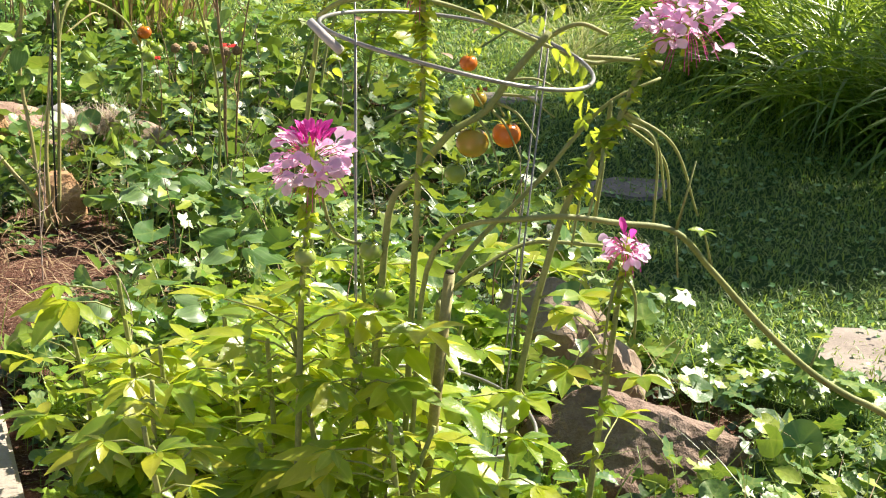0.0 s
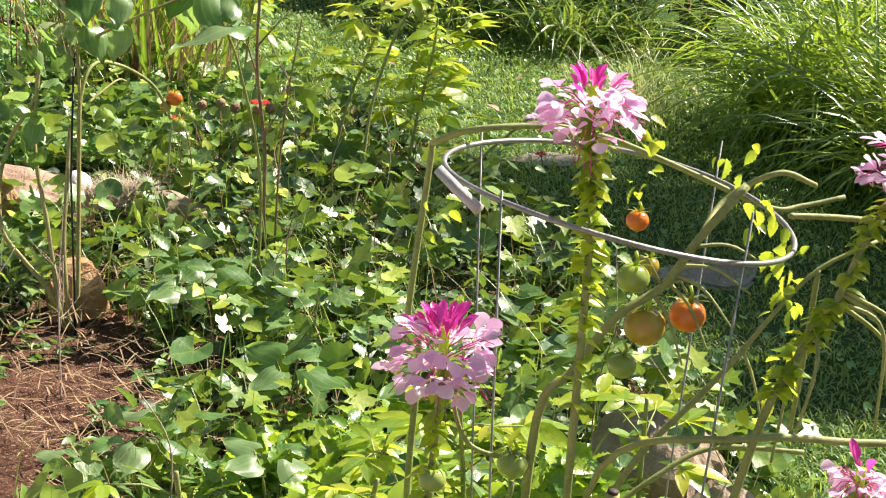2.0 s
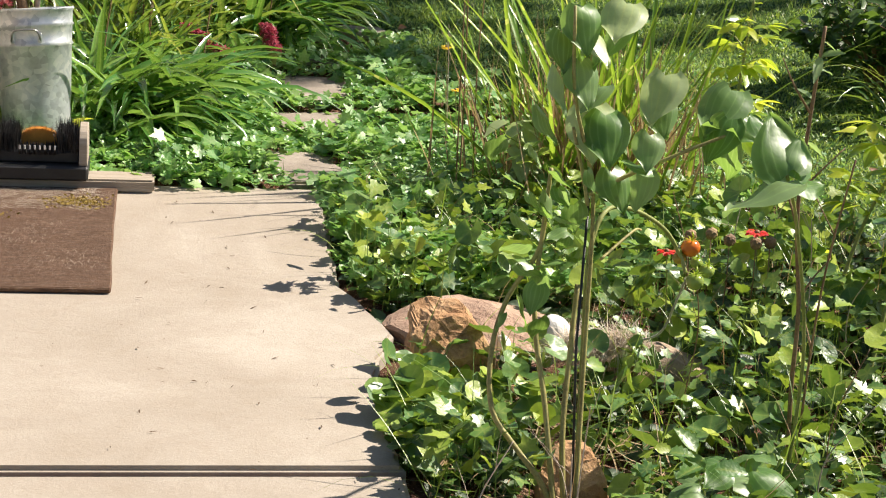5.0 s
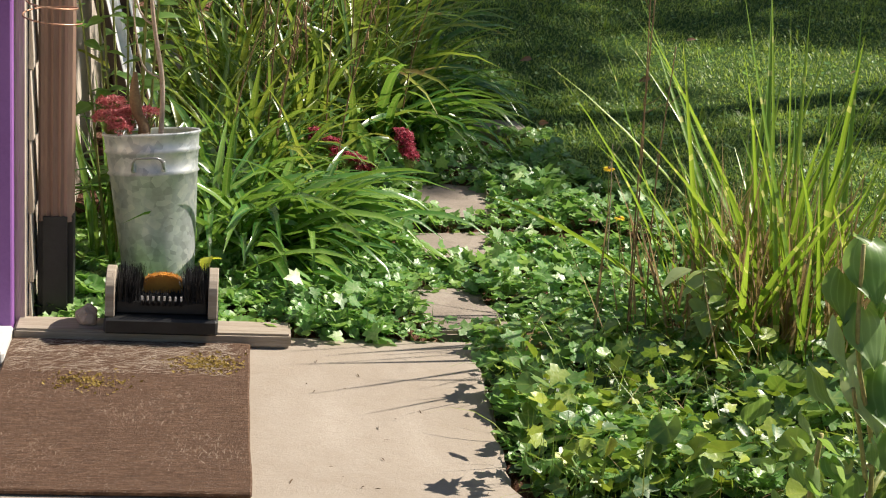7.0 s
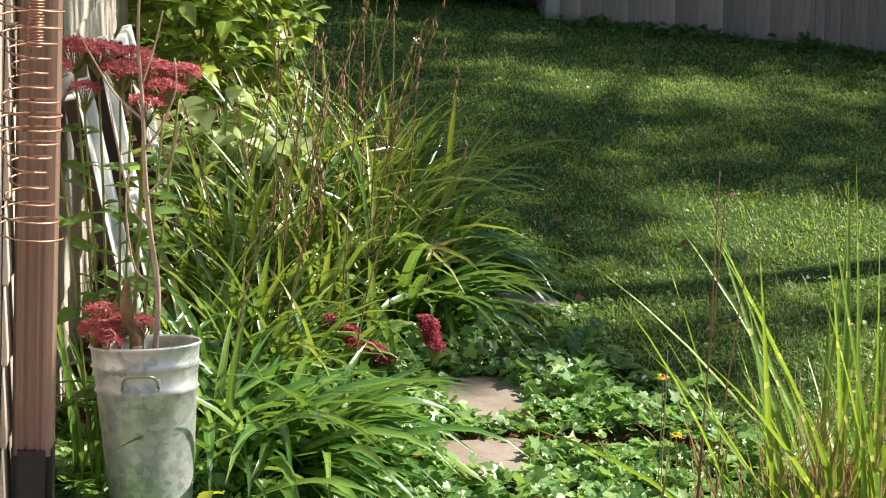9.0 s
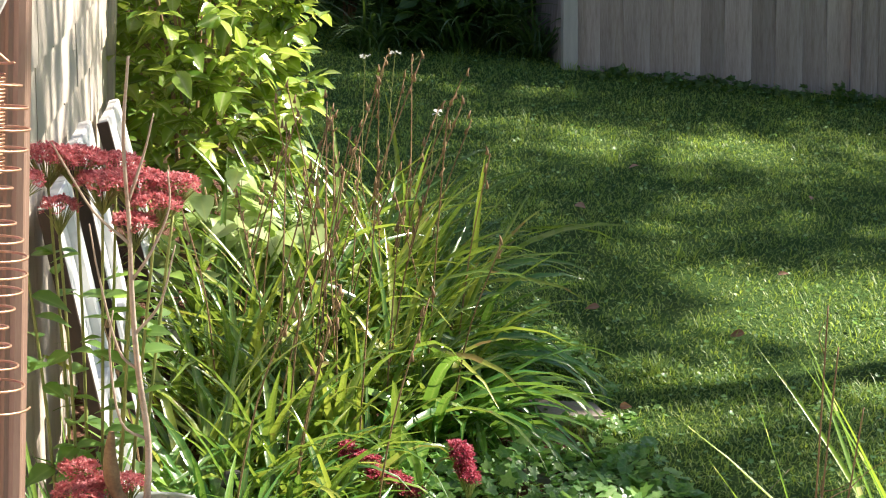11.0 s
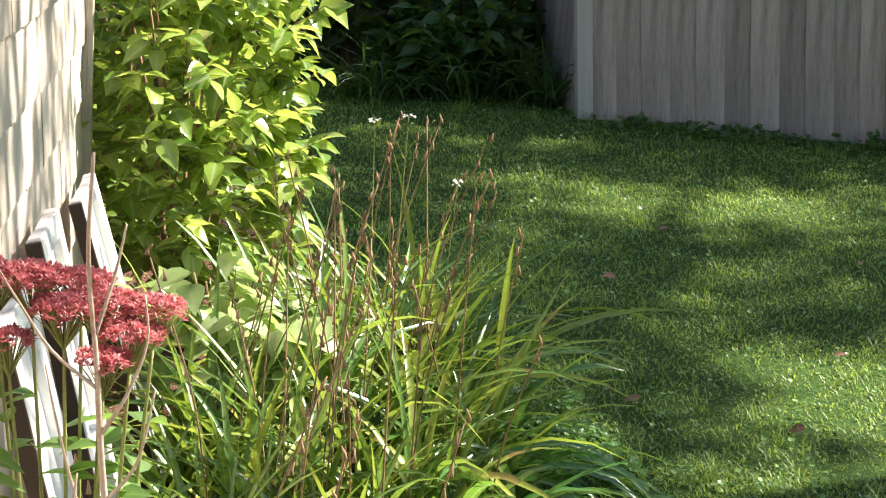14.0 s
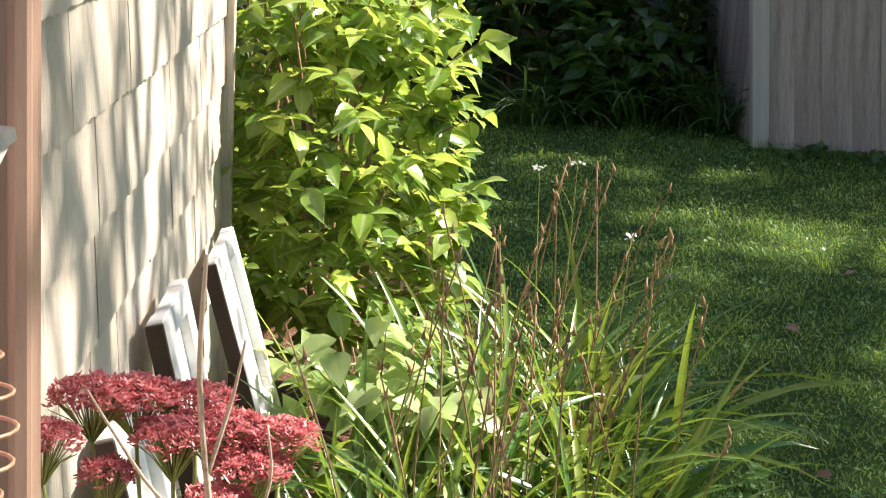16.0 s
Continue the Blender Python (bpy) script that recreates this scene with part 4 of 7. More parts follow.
def boot_scraper():
    t = base("boot_scraper", 0.16, 3.285, 0.0405, "boot scraper with black bristles between wooden ends", "boot scraper")
    part("tray", box(0.286, 0.16, 0.042, 0.006, (0, 0, 0.021)), M_BLACK, t)
    for sx in (-1, 1):
        bm = bmesh.new()
        pts = [(-0.07, 0.0425), (0.07, 0.0425)] + [(0.07 * math.cos(a), 0.105 + 0.05 * math.sin(a)) for a in np.linspace(0, math.pi, 9)]
        vs = [bm.verts.new((0.012, x, z)) for x, z in pts]
        f = bm.faces.new(vs)
        r = bmesh.ops.extrude_face_region(bm, geom=[f])
        for g in r["geom"]:
            if isinstance(g, bmesh.types.BMVert):
                g.co.x = -0.012
        bmesh.ops.recalc_face_normals(bm, faces=bm.faces)
        bmesh.ops.bevel(bm, geom=list(bm.edges), offset=0.002, segments=1, affect="EDGES")
        bmesh.ops.translate(bm, vec=(sx * 0.129, 0, 0), verts=bm.verts)
        part("end_plate", bm, M_GREYWOOD, t, "weathered wooden end plate")
    r2 = np.random.default_rng(3)
    def tufts(x0, x1, n, y0, y1, z0, up, length):
        p = np.column_stack([r2.uniform(x0, x1, n), r2.uniform(y0, y1, n), np.full(n, z0)])
        return strips(p, r2.uniform(0, 6.28, n), up + r2.normal(0, 0.12, n), r2.normal(0, 0.25, n), length * r2.uniform(0.85, 1.1, n), np.full(n, 0.003), 2, 0.3)
    part("bristle_block", box(0.232, 0.10, 0.035, 0.004, (0, 0.01, 0.06)), M_BLACK, t)
    leafpart("bristles", [tufts(-0.115, -0.055, 500, -0.045, 0.06, 0.07, 1.45, 0.085)], M_BRISTLE, t, "upright black bristles")
    leafpart("bristles", [tufts(0.055, 0.115, 500, -0.045, 0.06, 0.07, 1.45, 0.085)], M_BRISTLE, t, "upright black bristles")
    bm = bmesh.new()
    arc = [(0.052 * math.cos(a), 0.10 + 0.026 * math.sin(a)) for a in np.linspace(0, math.pi, 13)] + [(-0.052, 0.072), (0.052, 0.072)]
    f = bm.faces.new([bm.verts.new((x, 0.03, z)) for x, z in arc])
    for g in bmesh.ops.extrude_face_region(bm, geom=[f])["geom"]:
        if isinstance(g, bmesh.types.BMVert):
            g.co.y = 0.055
    bmesh.ops.recalc_face_normals(bm, faces=bm.faces)
    part("brush_core", bm, M_ORANGEBR, t, "rounded amber brush core")
    ang = r2.uniform(0.15, 2.99, 420)
    pc = np.column_stack([0.048 * np.cos(ang), r2.uniform(0.024, 0.056, 420), 0.098 + 0.024 * np.sin(ang)])
    leafpart("fibres", [strips(pc, np.where(np.cos(ang) > 0, 0.0, np.pi) + r2.normal(0, 0.5, 420), np.abs(np.sin(ang)) * 1.3 + r2.normal(0, 0.15, 420), r2.normal(0, 0.3, 420), r2.uniform(0.006, 0.013, 420), np.full(420, 0.0022), 2, 0.3)], M_ORANGEBR, t, "short amber bristles")
    leafpart("bristles", [tufts(-0.054, 0.054, 330, -0.045, 0.015, 0.07, 1.5, 0.026)], M_BRISTLE, t, "short black bristles")
    for i in range(8):
        leafpart("bristle_tuft", [tube([(-0.049 + i * 0.014, -0.045, 0.07), (-0.049 + i * 0.014, -0.056, 0.092)], 0.005, 0.0035, 6)], M_BRISTLE, t)
        part("pale_mark", box(0.005, 0.002, 0.012, 0.0005, (-0.049 + i * 0.014, -0.0605, 0.092)), M_WHITESTONE, t, "small pale mark")


boot_scraper()


def driftwood():
    rock("driftwood", (-0.03, 3.285, 0.0405), (0.03, 0.022, 0.035), 51, M_TANSTEM, "small knobbly driftwood piece on the plank", 0.6, 0.3, 2, 3)
    bpy.data.objects["driftwood"]["category"] = "driftwood"


driftwood()


def bucket():
    t = base("bucket", 0.135, 3.715, 0.0, "tall galvanised metal flower bucket with two wire handles", "bucket")
    t.rotation_euler = (radians(-9), radians(-4.5), 0)
    prof = [(0.0, 0.012), (0.088, 0.012), (0.092, 0.0), (0.096, 0.012), (0.1085, 0.16), (0.1215, 0.325), (0.1275, 0.331), (0.1225, 0.338), (0.127, 0.385), (0.1332, 0.391), (0.128, 0.397), (0.1315, 0.432), (0.1365, 0.437), (0.134, 0.443), (0.1295, 0.437), (0.119, 0.32), (0.095, 0.03), (0.0, 0.03)]
    n = 56
    bm = bmesh.new()
    rings = [[bm.verts.new((r * math.cos(2 * math.pi * i / n), r * math.sin(2 * math.pi * i / n), z)) for i in range(n)] if r else [bm.verts.new((0, 0, z))] for r, z in prof]
    for a, b in zip(rings, rings[1:]):
        for i in range(n):
            j = (i + 1) % n
            if len(a) == 1:
                bm.faces.new((a[0], b[j], b[i]))
            elif len(b) == 1:
                bm.faces.new((a[i], a[j], b[0]))
            else:
                bm.faces.new((a[i], a[j], b[j], b[i]))
    part("pail", bm, M_GALV, t, smooth=True)
    for side, ang in ((0, -1.62), (1, -1.62 + math.pi)):
        pts = []
        for s in np.linspace(-1, 1, 21):
            r = 0.133 + 0.012 * (1 - abs(s) ** 4)
            a = ang + s * 0.33
            z = 0.378 - 0.028 * abs(s) ** 6 + (0.0 if abs(s) < 0.95 else -0.006)
            pts.append((r * math.cos(a), r * math.sin(a), z))
        leafpart("handle", [tube(pts, 0.0032, 0.0032, 8)], M_STEEL, t, "bent steel wire handle")
        for s in (-1, 1):
            a = ang + s * 0.33
            part("handle_lug", box(0.012, 0.016, 0.03, 0.003, (0.1275 * math.cos(a), 0.1275 * math.sin(a), 0.353)), M_GALV, t)
    bm = bmesh.new()
    bmesh.ops.create_cone(bm, cap_ends=True, segments=40, radius1=0.118, radius2=0.124, depth=0.02)
    bmesh.ops.translate(bm, vec=(0, 0, 0.36), verts=bm.verts)
    part("soil", bm, M_SOIL, t, "dark potting soil")
    return t


bucket()


def leaning_window(name, foot, head, tilt_w, h, turn, label):
    """An old window sash leaning on the wall: stiles, rails and glazing bars."""
    t = base(name, *foot, label, "window sash", "old sashes leaning on the wall")
    t.rotation_euler = (0, radians(-tilt_w), turn)
    w, th = head
    for y in (-w / 2 + 0.03, w / 2 - 0.03):
        part("stile", box(th, 0.06, h, 0.004, (0, y, h / 2)), M_WHITEWOOD, t)
    for z in (0.035, h - 0.03, h * 0.5):
        part("rail", box(th * 0.94, w - 0.121, 0.055 if z != h * 0.5 else 0.03, 0.004, (0, 0, z)), M_WHITEWOOD, t)
    part("edge_strip", box(th * 1.02, 0.008, h - 0.012, 0.002, (-0.002, -w / 2 - 0.005, h / 2)), M_DARKWOOD, t, "dark bare wooden edge")
    part("back_panel", box(0.006, w - 0.122, h - 0.1, 0, (-th * 0.3, 0, h / 2)), M_WHITEWOOD, t, "flaking white panel between the rails")


leaning_window("window_sash", (0.093, 5.0, 0.02), (0.36, 0.035), 13, 1.0, 0.0, "old white window sash with flaking paint leaning on the wall")
leaning_window("window_sash", (0.115, 5.98, 0.06), (0.44, 0.035), 16, 0.88, 0.0, "old white window sash with a dark edge leaning on the wall")
leaning_window("window_sash", (0.10, 4.45, 0.0), (0.36, 0.035), 14, 0.975, 0.0, "lower white window sash leaning on the wall behind the sedum")


# ---- fence ----
def fence():
    t = base("fence", 2.26, 11.1, 0.45, "weathered grey board fence at the end of the lawn", "fence")
    ang = math.atan2(-0.42, 1.72)
    ux, uy = math.cos(ang), math.sin(ang)
    r = random.Random(4)
    meshes = []
    for i in range(4):
        bm = box(0.162, 0.02, 1.36, 0.003, (0, 0, 0.68))
        bmesh.ops.subdivide_edges(bm, edges=[e for e in bm.edges if e.calc_length() > 1], cuts=6)
        for v in bm.verts:
            v.co.y += 0.006 * noise.noise(Vector((i * 5, 0, v.co.z * 2)))
            v.co.x += 0.003 * noise.noise(Vector((i * 9, v.co.x * 3, v.co.z * 5)))
        me = bpy.data.meshes.new("board")
        bm.to_mesh(me)
        bm.free()
        me.materials.append(M_FENCE)
        meshes.append(me)
    p = part("post", box(0.09, 0.09, 1.5, 0.005, (0.0, -0.02, 0.70)), M_FENCEPOST, t, "pale square fence post")
    p.rotation_euler = (0, -0.08, 0)
    x = 0.11
    for i in range(36):
        ob = new("board", meshes[r.randrange(4)])
        ob.parent = t
        ob.location = (x * ux, x * uy + (0.012 if i % 2 else 0) + r.uniform(-0.003, 0.003), -0.02 + r.uniform(-0.02, 0.01))
        ob.rotation_euler = (0, r.uniform(-0.006, 0.006) - 0.08, ang)
        x += 0.1515
        if i in (10, 22):
            q = x - 0.0757
            p = part("post", box(0.06, 0.05, 1.5, 0.005, (0, 0, 0.70)), M_FENCE, t)
            p.location = (q * ux, q * uy - 0.035, 0)
            p.rotation_euler = (0, -0.08, ang)
    for z in (0.3, 1.1):
        rail = part("rail", box(5.6, 0.035, 0.08, 0.003, (2.8, 0.045, z)), M_FENCE, t)
        rail.rotation_euler = (0, 0, ang)
    x = 0.085
    for i in range(9):
        ob = new("board", meshes[r.randrange(4)])
        ob.parent = t
        ob.location = (-0.02 - 0.05 * x, x, 0.0)
        ob.rotation_euler = (0, 0, math.pi / 2 + 0.05)
        x += 0.155


fence()

# ---- shade trees beyond the view ----
def shade_tree(x, y, targets, seed, reach, size, per, rad, trunk_r=0.2, label="unseen broad-leaved tree that shades the lawn, with a gappy green crown"):
    """A tall tree towards the sun whose leaf clumps stand in the sun's way to the targets (x, y, z)."""
    r = np.random.default_rng(seed)
    z0 = float(ground_z(np.array([x, y])))
    t = base("tree", x, y, z0, label, "tree", "shade trees round the garden")
    o = np.array([x, y, z0])
    d = np.array(sun_dir)
    cs = np.array(targets, float) + d * r.uniform(reach[0], reach[1], (len(targets), 1)) - o
    mid = cs.mean(0)
    low, top = cs[:, 2].min(), cs[:, 2].max()
    trunk = curve([(0, 0, -0.15), (0.06, 0.04, low * 0.4), (mid[0] * 0.25, mid[1] * 0.25, low * 0.85), (mid[0] * 0.8, mid[1] * 0.8, mid[2]), (mid[0], mid[1], top)], 40)
    leafpart("trunk", [tube(trunk, trunk_r, 0.015, 12)], M_BARK, t)
    # main limbs, each with its twigs
    order = np.argsort(np.arctan2(cs[:, 1] - mid[1], cs[:, 0] - mid[0]))
    for k, q in enumerate(np.array_split(order, 7)):
        s = trunk[24 + k]
        e = cs[q].mean(0)
        limb = curve([s, (s + e) / 2 + [0, 0, 0.2], e], 12)
        leafpart("limb", [tube(limb, trunk_r * 0.28, 0.012, 7)], M_BARK, t)
        leafpart("twigs", [tube(curve([limb[5 + i % 6], (limb[5 + i % 6] + cs[c]) / 2 + [0, 0, 0.06], cs[c]], 6), 0.012, 0.004, 5) for i, c in enumerate(q)], M_BARK, t)
    pos = np.repeat(cs, per, 0)
    k = len(pos)
    v = r.normal(size=(k, 3))
    v /= np.linalg.norm(v, axis=1)[:, None]
    pos = pos + v * (rad * r.uniform(0.05, 1.25, (k, 1)) ** 0.6)
    leafpart("crown", [scatter(OVATE, pos, r.uniform(0, 6.28, k), r.normal(0, 0.6, k), r.normal(0, 0.6, k), r.uniform(0.7, 1.3, k) * size)], M_TREELEAF, t)


def spots(poly, step, gaps=(), seed=0, skip=0.0):
    """Jittered places all over a patch of ground, clear of sunny gaps (polygons)."""
    r = np.random.default_rng(seed)
    a = np.array(poly)
    gx, gy = np.meshgrid(np.arange(a[:, 0].min(), a[:, 0].max(), step), np.arange(a[:, 1].min(), a[:, 1].max(), step))
    p = np.column_stack([gx.ravel(), gy.ravel()]) + r.normal(0, step * 0.22, (gx.size, 2))
    p = p[inside(poly, p)]
    for g in gaps:
        p = p[~inside(g, p)]
    p = p[r.uniform(0, 1, len(p)) >= skip]
    return np.column_stack([p, ground_z(p)])


# shade over the far lawn, with the sunny gaps that lie in it
FAR_SHADE = [(0.9, 5.6), (1.35, 5.6), (1.8, 6.2), (2.0, 6.8), (2.25, 7.05), (2.65, 7.2), (3.0, 7.4), (3.4, 7.1), (4.6, 6.9), (4.9, 9.2), (4.6, 12.4), (2.6, 14.6), (-1.2, 14.6), (-0.3, 10.0), (0.5, 8.0)]
SUNNY = [[(2.05, 9.4), (2.8, 9.65), (3.8, 9.65), (3.7, 8.95), (2.95, 8.7), (2.45, 8.95), (2.15, 9.1)], [(1.6, 8.95), (2.1, 8.6), (2.25, 8.95), (1.8, 9.15)], [(1.2, 10.05), (1.7, 9.95), (2.1, 9.5), (1.9, 9.3), (1.45, 9.6)]]
shade_tree(13.6, 13.4, spots(FAR_SHADE, 0.34, SUNNY, 1, 0.1), 41, (15.5, 17.5), 0.15, 39, 0.29, 0.26)
MOTTLE = [(1.0, 4.9), (1.6, 4.7), (2.1, 5.0), (2.0, 5.5), (1.5, 5.35), (1.2, 5.7)]
MOTTLE_FAR = [(1.6, 5.7), (3.4, 5.4), (3.6, 7.2), (2.2, 7.2), (1.7, 6.5)]
shade_tree(14.6, 9.4, np.vstack([spots(MOTTLE, 0.3, (), 2, 0.15), spots(MOTTLE_FAR, 0.45, (), 3, 0.7)]), 42, (15.0, 17.0), 0.14, 30, 0.2, 0.2)
# unseen tree added to extend the grass mounds' shade over the near lawn
NEAR_SHADE = [(2.58, 0.34), (2.7, 0.12), (3.05, 0.0), (3.5, 0.1), (3.5, 0.9), (3.2, 1.3), (3.15, 2.3), (2.76, 2.3), (2.5, 1.45), (2.7, 0.9)]
shade_tree(12.6, 4.3, spots(NEAR_SHADE, 0.3, (), 4, 0.02), 43, (12.5, 14.0), 0.15, 62, 0.26, 0.2)
# leafy boughs whose light falls in flecks on the shingled wall
wr = np.random.default_rng(77)
FLECKS = np.column_stack([np.full(84, -0.17), wr.uniform(3.35, 6.25, 84), wr.uniform(0.15, 2.5, 84)])
shade_tree(6.0, 7.2, FLECKS, 44, (6.0, 8.5), 0.095, 16, 0.13, 0.13, "slender tree with small airy leaf clumps")


# ---- ground cover ----
def cover(name, tmpl, poly, count, size, height, mat, label, cat, avoid=(), tilt=0.45, seed=0, gaps=0.0):
    p = fill(poly, int(count * 1.35), avoid)
    p = p[lumps(p, 0.11, seed + 50) > rng.uniform(-0.3, 0.3, len(p)) + gaps][:count]
    k = len(p)
    hump = 0.5 + 0.5 * lumps(p, 0.2, seed)
    z = ground_z(p) + height[0] + (height[1] - height[0]) * hump * (1 - 0.75 * rng.uniform(0, 1, k) ** 2.2) * (0.75 + 0.5 * lumps(p, 0.12, seed + 9))
    s = rng.uniform(size[0], size[1], k) * (0.8 + 0.3 * hump)
    yaw = rng.uniform(0, 6.28, k)
    ch = [scatter(tmpl, np.column_stack([p, z]), yaw, rng.normal(0.1, tilt, k), rng.normal(0, tilt, k), s)]
    ob = leafpart(name, ch, mat)
    tagged(ob, label, cat, kind="stuff")
    m = min(k, 1500)
    g = ground_z(p[:m])
    a = np.column_stack([p[:m], g - 0.01])
    lift = z[:m] - g
    st = strips(a, yaw[:m], np.full(m, 1.5), rng.normal(0, 0.2, m), lift + 0.01, np.full(m, 0.0022), 2, 0.2)
    ob = leafpart(name + "_stalks", [st], M_COVER)
    tagged(ob, "thin green leaf stalks under the ground cover", "leaf stalks", kind="stuff")


ROCKS = [(1.16, 1.89, 0.11, 0.085), (1.27, 2.12, 0.27, 0.13), (1.3, 1.17, 0.1, 0.09), (1.4, 1.93, 0.08, 0.09), (2.07, -0.6, 0.26, 0.18), (2.19, 0.0, 0.12, 0.18), (2.18, -0.28, 0.09, 0.13), (1.6, 1.87, 0.1, 0.06)]
SOIL = [(1.30, 1.50, 0.07, 0.06), (1.28, 1.0, 0.09, 0.08), (1.2, 0.78, 0.26, 0.30), (1.12, 0.40, 0.2, 0.3)]
STONE_GAPS = [(1.08, 4.69, 0.125, 0.20), (1.03, 4.25, 0.125, 0.13), (0.95, 3.6, 0.115, 0.155)]
BED = [(1.0, -0.35), (1.5, -1.6), (2.4, -1.3), (2.32, -0.2), (2.5, 0.8), (2.64, 2.4), (2.45, 3.3), (1.0, 3.3), (1.0, 2.4), (1.08, 2.0), (1.0, 1.6)]
cover("violet_leaves", ROUND, BED, 3000, (0.03, 0.08), (0.01, 0.24), M_COVER, "glossy rounded green violet leaves carpeting the flower bed", "ground cover", ROCKS + SOIL, 0.5, 2, 0.15)
cover("strawberry_leaves", IVY, BED, 3700, (0.026, 0.064), (0.01, 0.25), M_COVER, "pointed bright green leaves mixed through the flower bed", "ground cover", ROCKS + SOIL, 0.5, 4, 0.15)
FRONT = [(1.0, -0.9), (1.9, -0.9), (2.0, -0.1), (1.75, 0.35), (1.45, 0.12), (1.22, -0.12), (1.0, -0.25)]
cover("balm_leaves", TOOTH, FRONT, 2700, (0.03, 0.062), (0.05, 0.30), M_FRESH, "fresh yellow-green toothed leaves at the front of the bed", "ground cover", ROCKS, 0.5, 15)
cover("mint_leaves", TOOTH, BED, 2300, (0.032, 0.066), (0.02, 0.27), M_COVER, "toothed green leaves standing above the carpet of the bed", "ground cover", ROCKS + SOIL, 0.55, 18, 0.2)
# dark layer that paints the shaded gaps between the bed's leaves
cover("low_leaves", OVATE, BED, 6500, (0.035, 0.07), (0.005, 0.06), M_SHADELEAF, "low leaves under the ground cover, coloured dark for shaded gaps", "ground cover", ROCKS + SOIL, 0.4, 12, -0.8)
PATIO_EDGE = [(0.96, 1.30), (1.2, 1.25), (1.24, 1.7), (1.02, 1.76), (0.95, 1.6)]
cover("violet_leaves", ROUND, PATIO_EDGE, 190, (0.038, 0.07), (0.02, 0.13), M_COVER, "broad heart-shaped violet leaves leaning over the patio edge", "ground cover", ROCKS, 0.45, 23, -0.8)
PATH_SIDE = [(0.98, 2.45), (1.6, 2.3), (2.4, 3.4), (1.9, 4.4), (1.45, 5.3), (0.5, 5.2), (0.5, 3.30), (0.93, 3.29)]
cover("ground_ivy", SCALLOP, PATH_SIDE, 9500, (0.018, 0.044), (0.012, 0.10), M_IVY, "small scalloped ground ivy leaves around the stepping stones", "ground cover", STONE_GAPS + [(1.12, 3.32, 0.09, 0.05)], 0.4, 6, -0.8)
cover("ivy_leaves", IVY, PATH_SIDE, 3400, (0.024, 0.062), (0.02, 0.15), M_IVY, "trailing pointed ivy leaves beside the stepping stones", "ground cover", STONE_GAPS, 0.5, 7)
# same shade-coloured layer beneath the ground ivy
cover("low_leaves", OVATE, PATH_SIDE, 3800, (0.025, 0.05), (0.003, 0.03), M_SHADELEAF, "low leaves under the ground ivy, coloured dark for shaded gaps", "ground cover", STONE_GAPS, 0.35, 13, -0.8)
BUCKET_BED = [(-0.24, 3.35), (0.3, 3.35), (0.52, 3.29), (0.75, 3.29), (0.8, 4.1), (0.6, 4.4), (-0.24, 4.3)]
cover("ground_ivy", SCALLOP, BUCKET_BED, 3600, (0.028, 0.054), (0.01, 0.08), M_IVY, "scalloped ground ivy leaves at the foot of the bucket", "ground cover", [(0.108, 3.76, 0.1, 0.1)], 0.4, 8, -0.8)
EDGE = [(2.0, -1.2), (2.75, -1.2), (2.6, -0.3), (2.35, 0.4), (2.15, 0.1), (2.3, -0.55), (2.0, -0.85)]
cover("ivy_leaves", IVY, EDGE, 1500, (0.025, 0.055), (0.02, 0.11), M_COVER, "bright green pointed leaves along the lawn's edge", "ground cover", ROCKS, 0.45, 9)
LOW_LAWN = [(1.25, 5.1), (1.6, 4.9), (1.5, 6.0), (1.4, 6.6), (1.1, 6.5), (1.0, 5.4)]
cover("ground_ivy", SCALLOP, LOW_LAWN, 1500, (0.015, 0.03), (0.01, 0.06), M_IVY, "ground ivy creeping into the lawn", "ground cover", [(1.33, 5.6, 0.13, 0.1)], 0.4, 10)


# ---- strap-leaved plants ----
def strap_clump(name, x, y, n, length, width, mat, label, cat, group, rad=0.09, lift=(0.9, 1.45), bend=(0.6, 2.0), scapes=0, seed=1, z=None, seg=7, lean=None):
    r = np.random.default_rng(seed)
    z0 = float(ground_z(np.array([x, y]))) if z is None else z
    t = base(name, x, y, z0, label, cat, group)
    a = r.uniform(0, 6.28, n) if lean is None else r.normal(lean[0], lean[1], n)
    p = np.column_stack([r.normal(0, rad, n), r.normal(0, rad, n), np.full(n, -0.01)])
    args = (p, a, r.uniform(*lift, n), r.uniform(*bend, n), r.uniform(*length, n), r.uniform(*width, n), r.normal(0, 0.6, n))
    for q in np.array_split(np.argsort(a), 5):
        pp, aa, ll, bb, le, wi, tw = (v[q] for v in args)
        leafpart("leaf_fan", [strips(pp, aa, ll, bb, le, wi, seg, 0.45, 0, tw)], mat, t)
    for i in range(scapes):
        a0, h = r.uniform(0, 6.28), r.uniform(0.6, 0.98)
        top = np.array([0.22 * math.cos(a0) * h, 0.22 * math.sin(a0) * h, h])
        px = r.normal(0, rad, 2)
        pts = curve([(px[0], px[1], 0), (px[0] + top[0] * 0.35, px[1] + top[1] * 0.35, h * 0.55), (px[0] + top[0], px[1] + top[1], h)], 12)
        chunks = [tube(pts, 0.0030, 0.0020, 5)]
        for k in range(r.integers(2, 5)):
            q = pts[-1 - k] + r.normal(0, 0.008, 3)
            chunks.append(tube([q, q + [0, 0, 0.012], q + [r.normal(0, 0.006), r.normal(0, 0.006), 0.028]], 0.0065, 0.0015, 5))
        leafpart("flower_stalk", chunks, M_BROWNSTEM, t, "dry brown seed stalk")
    return t


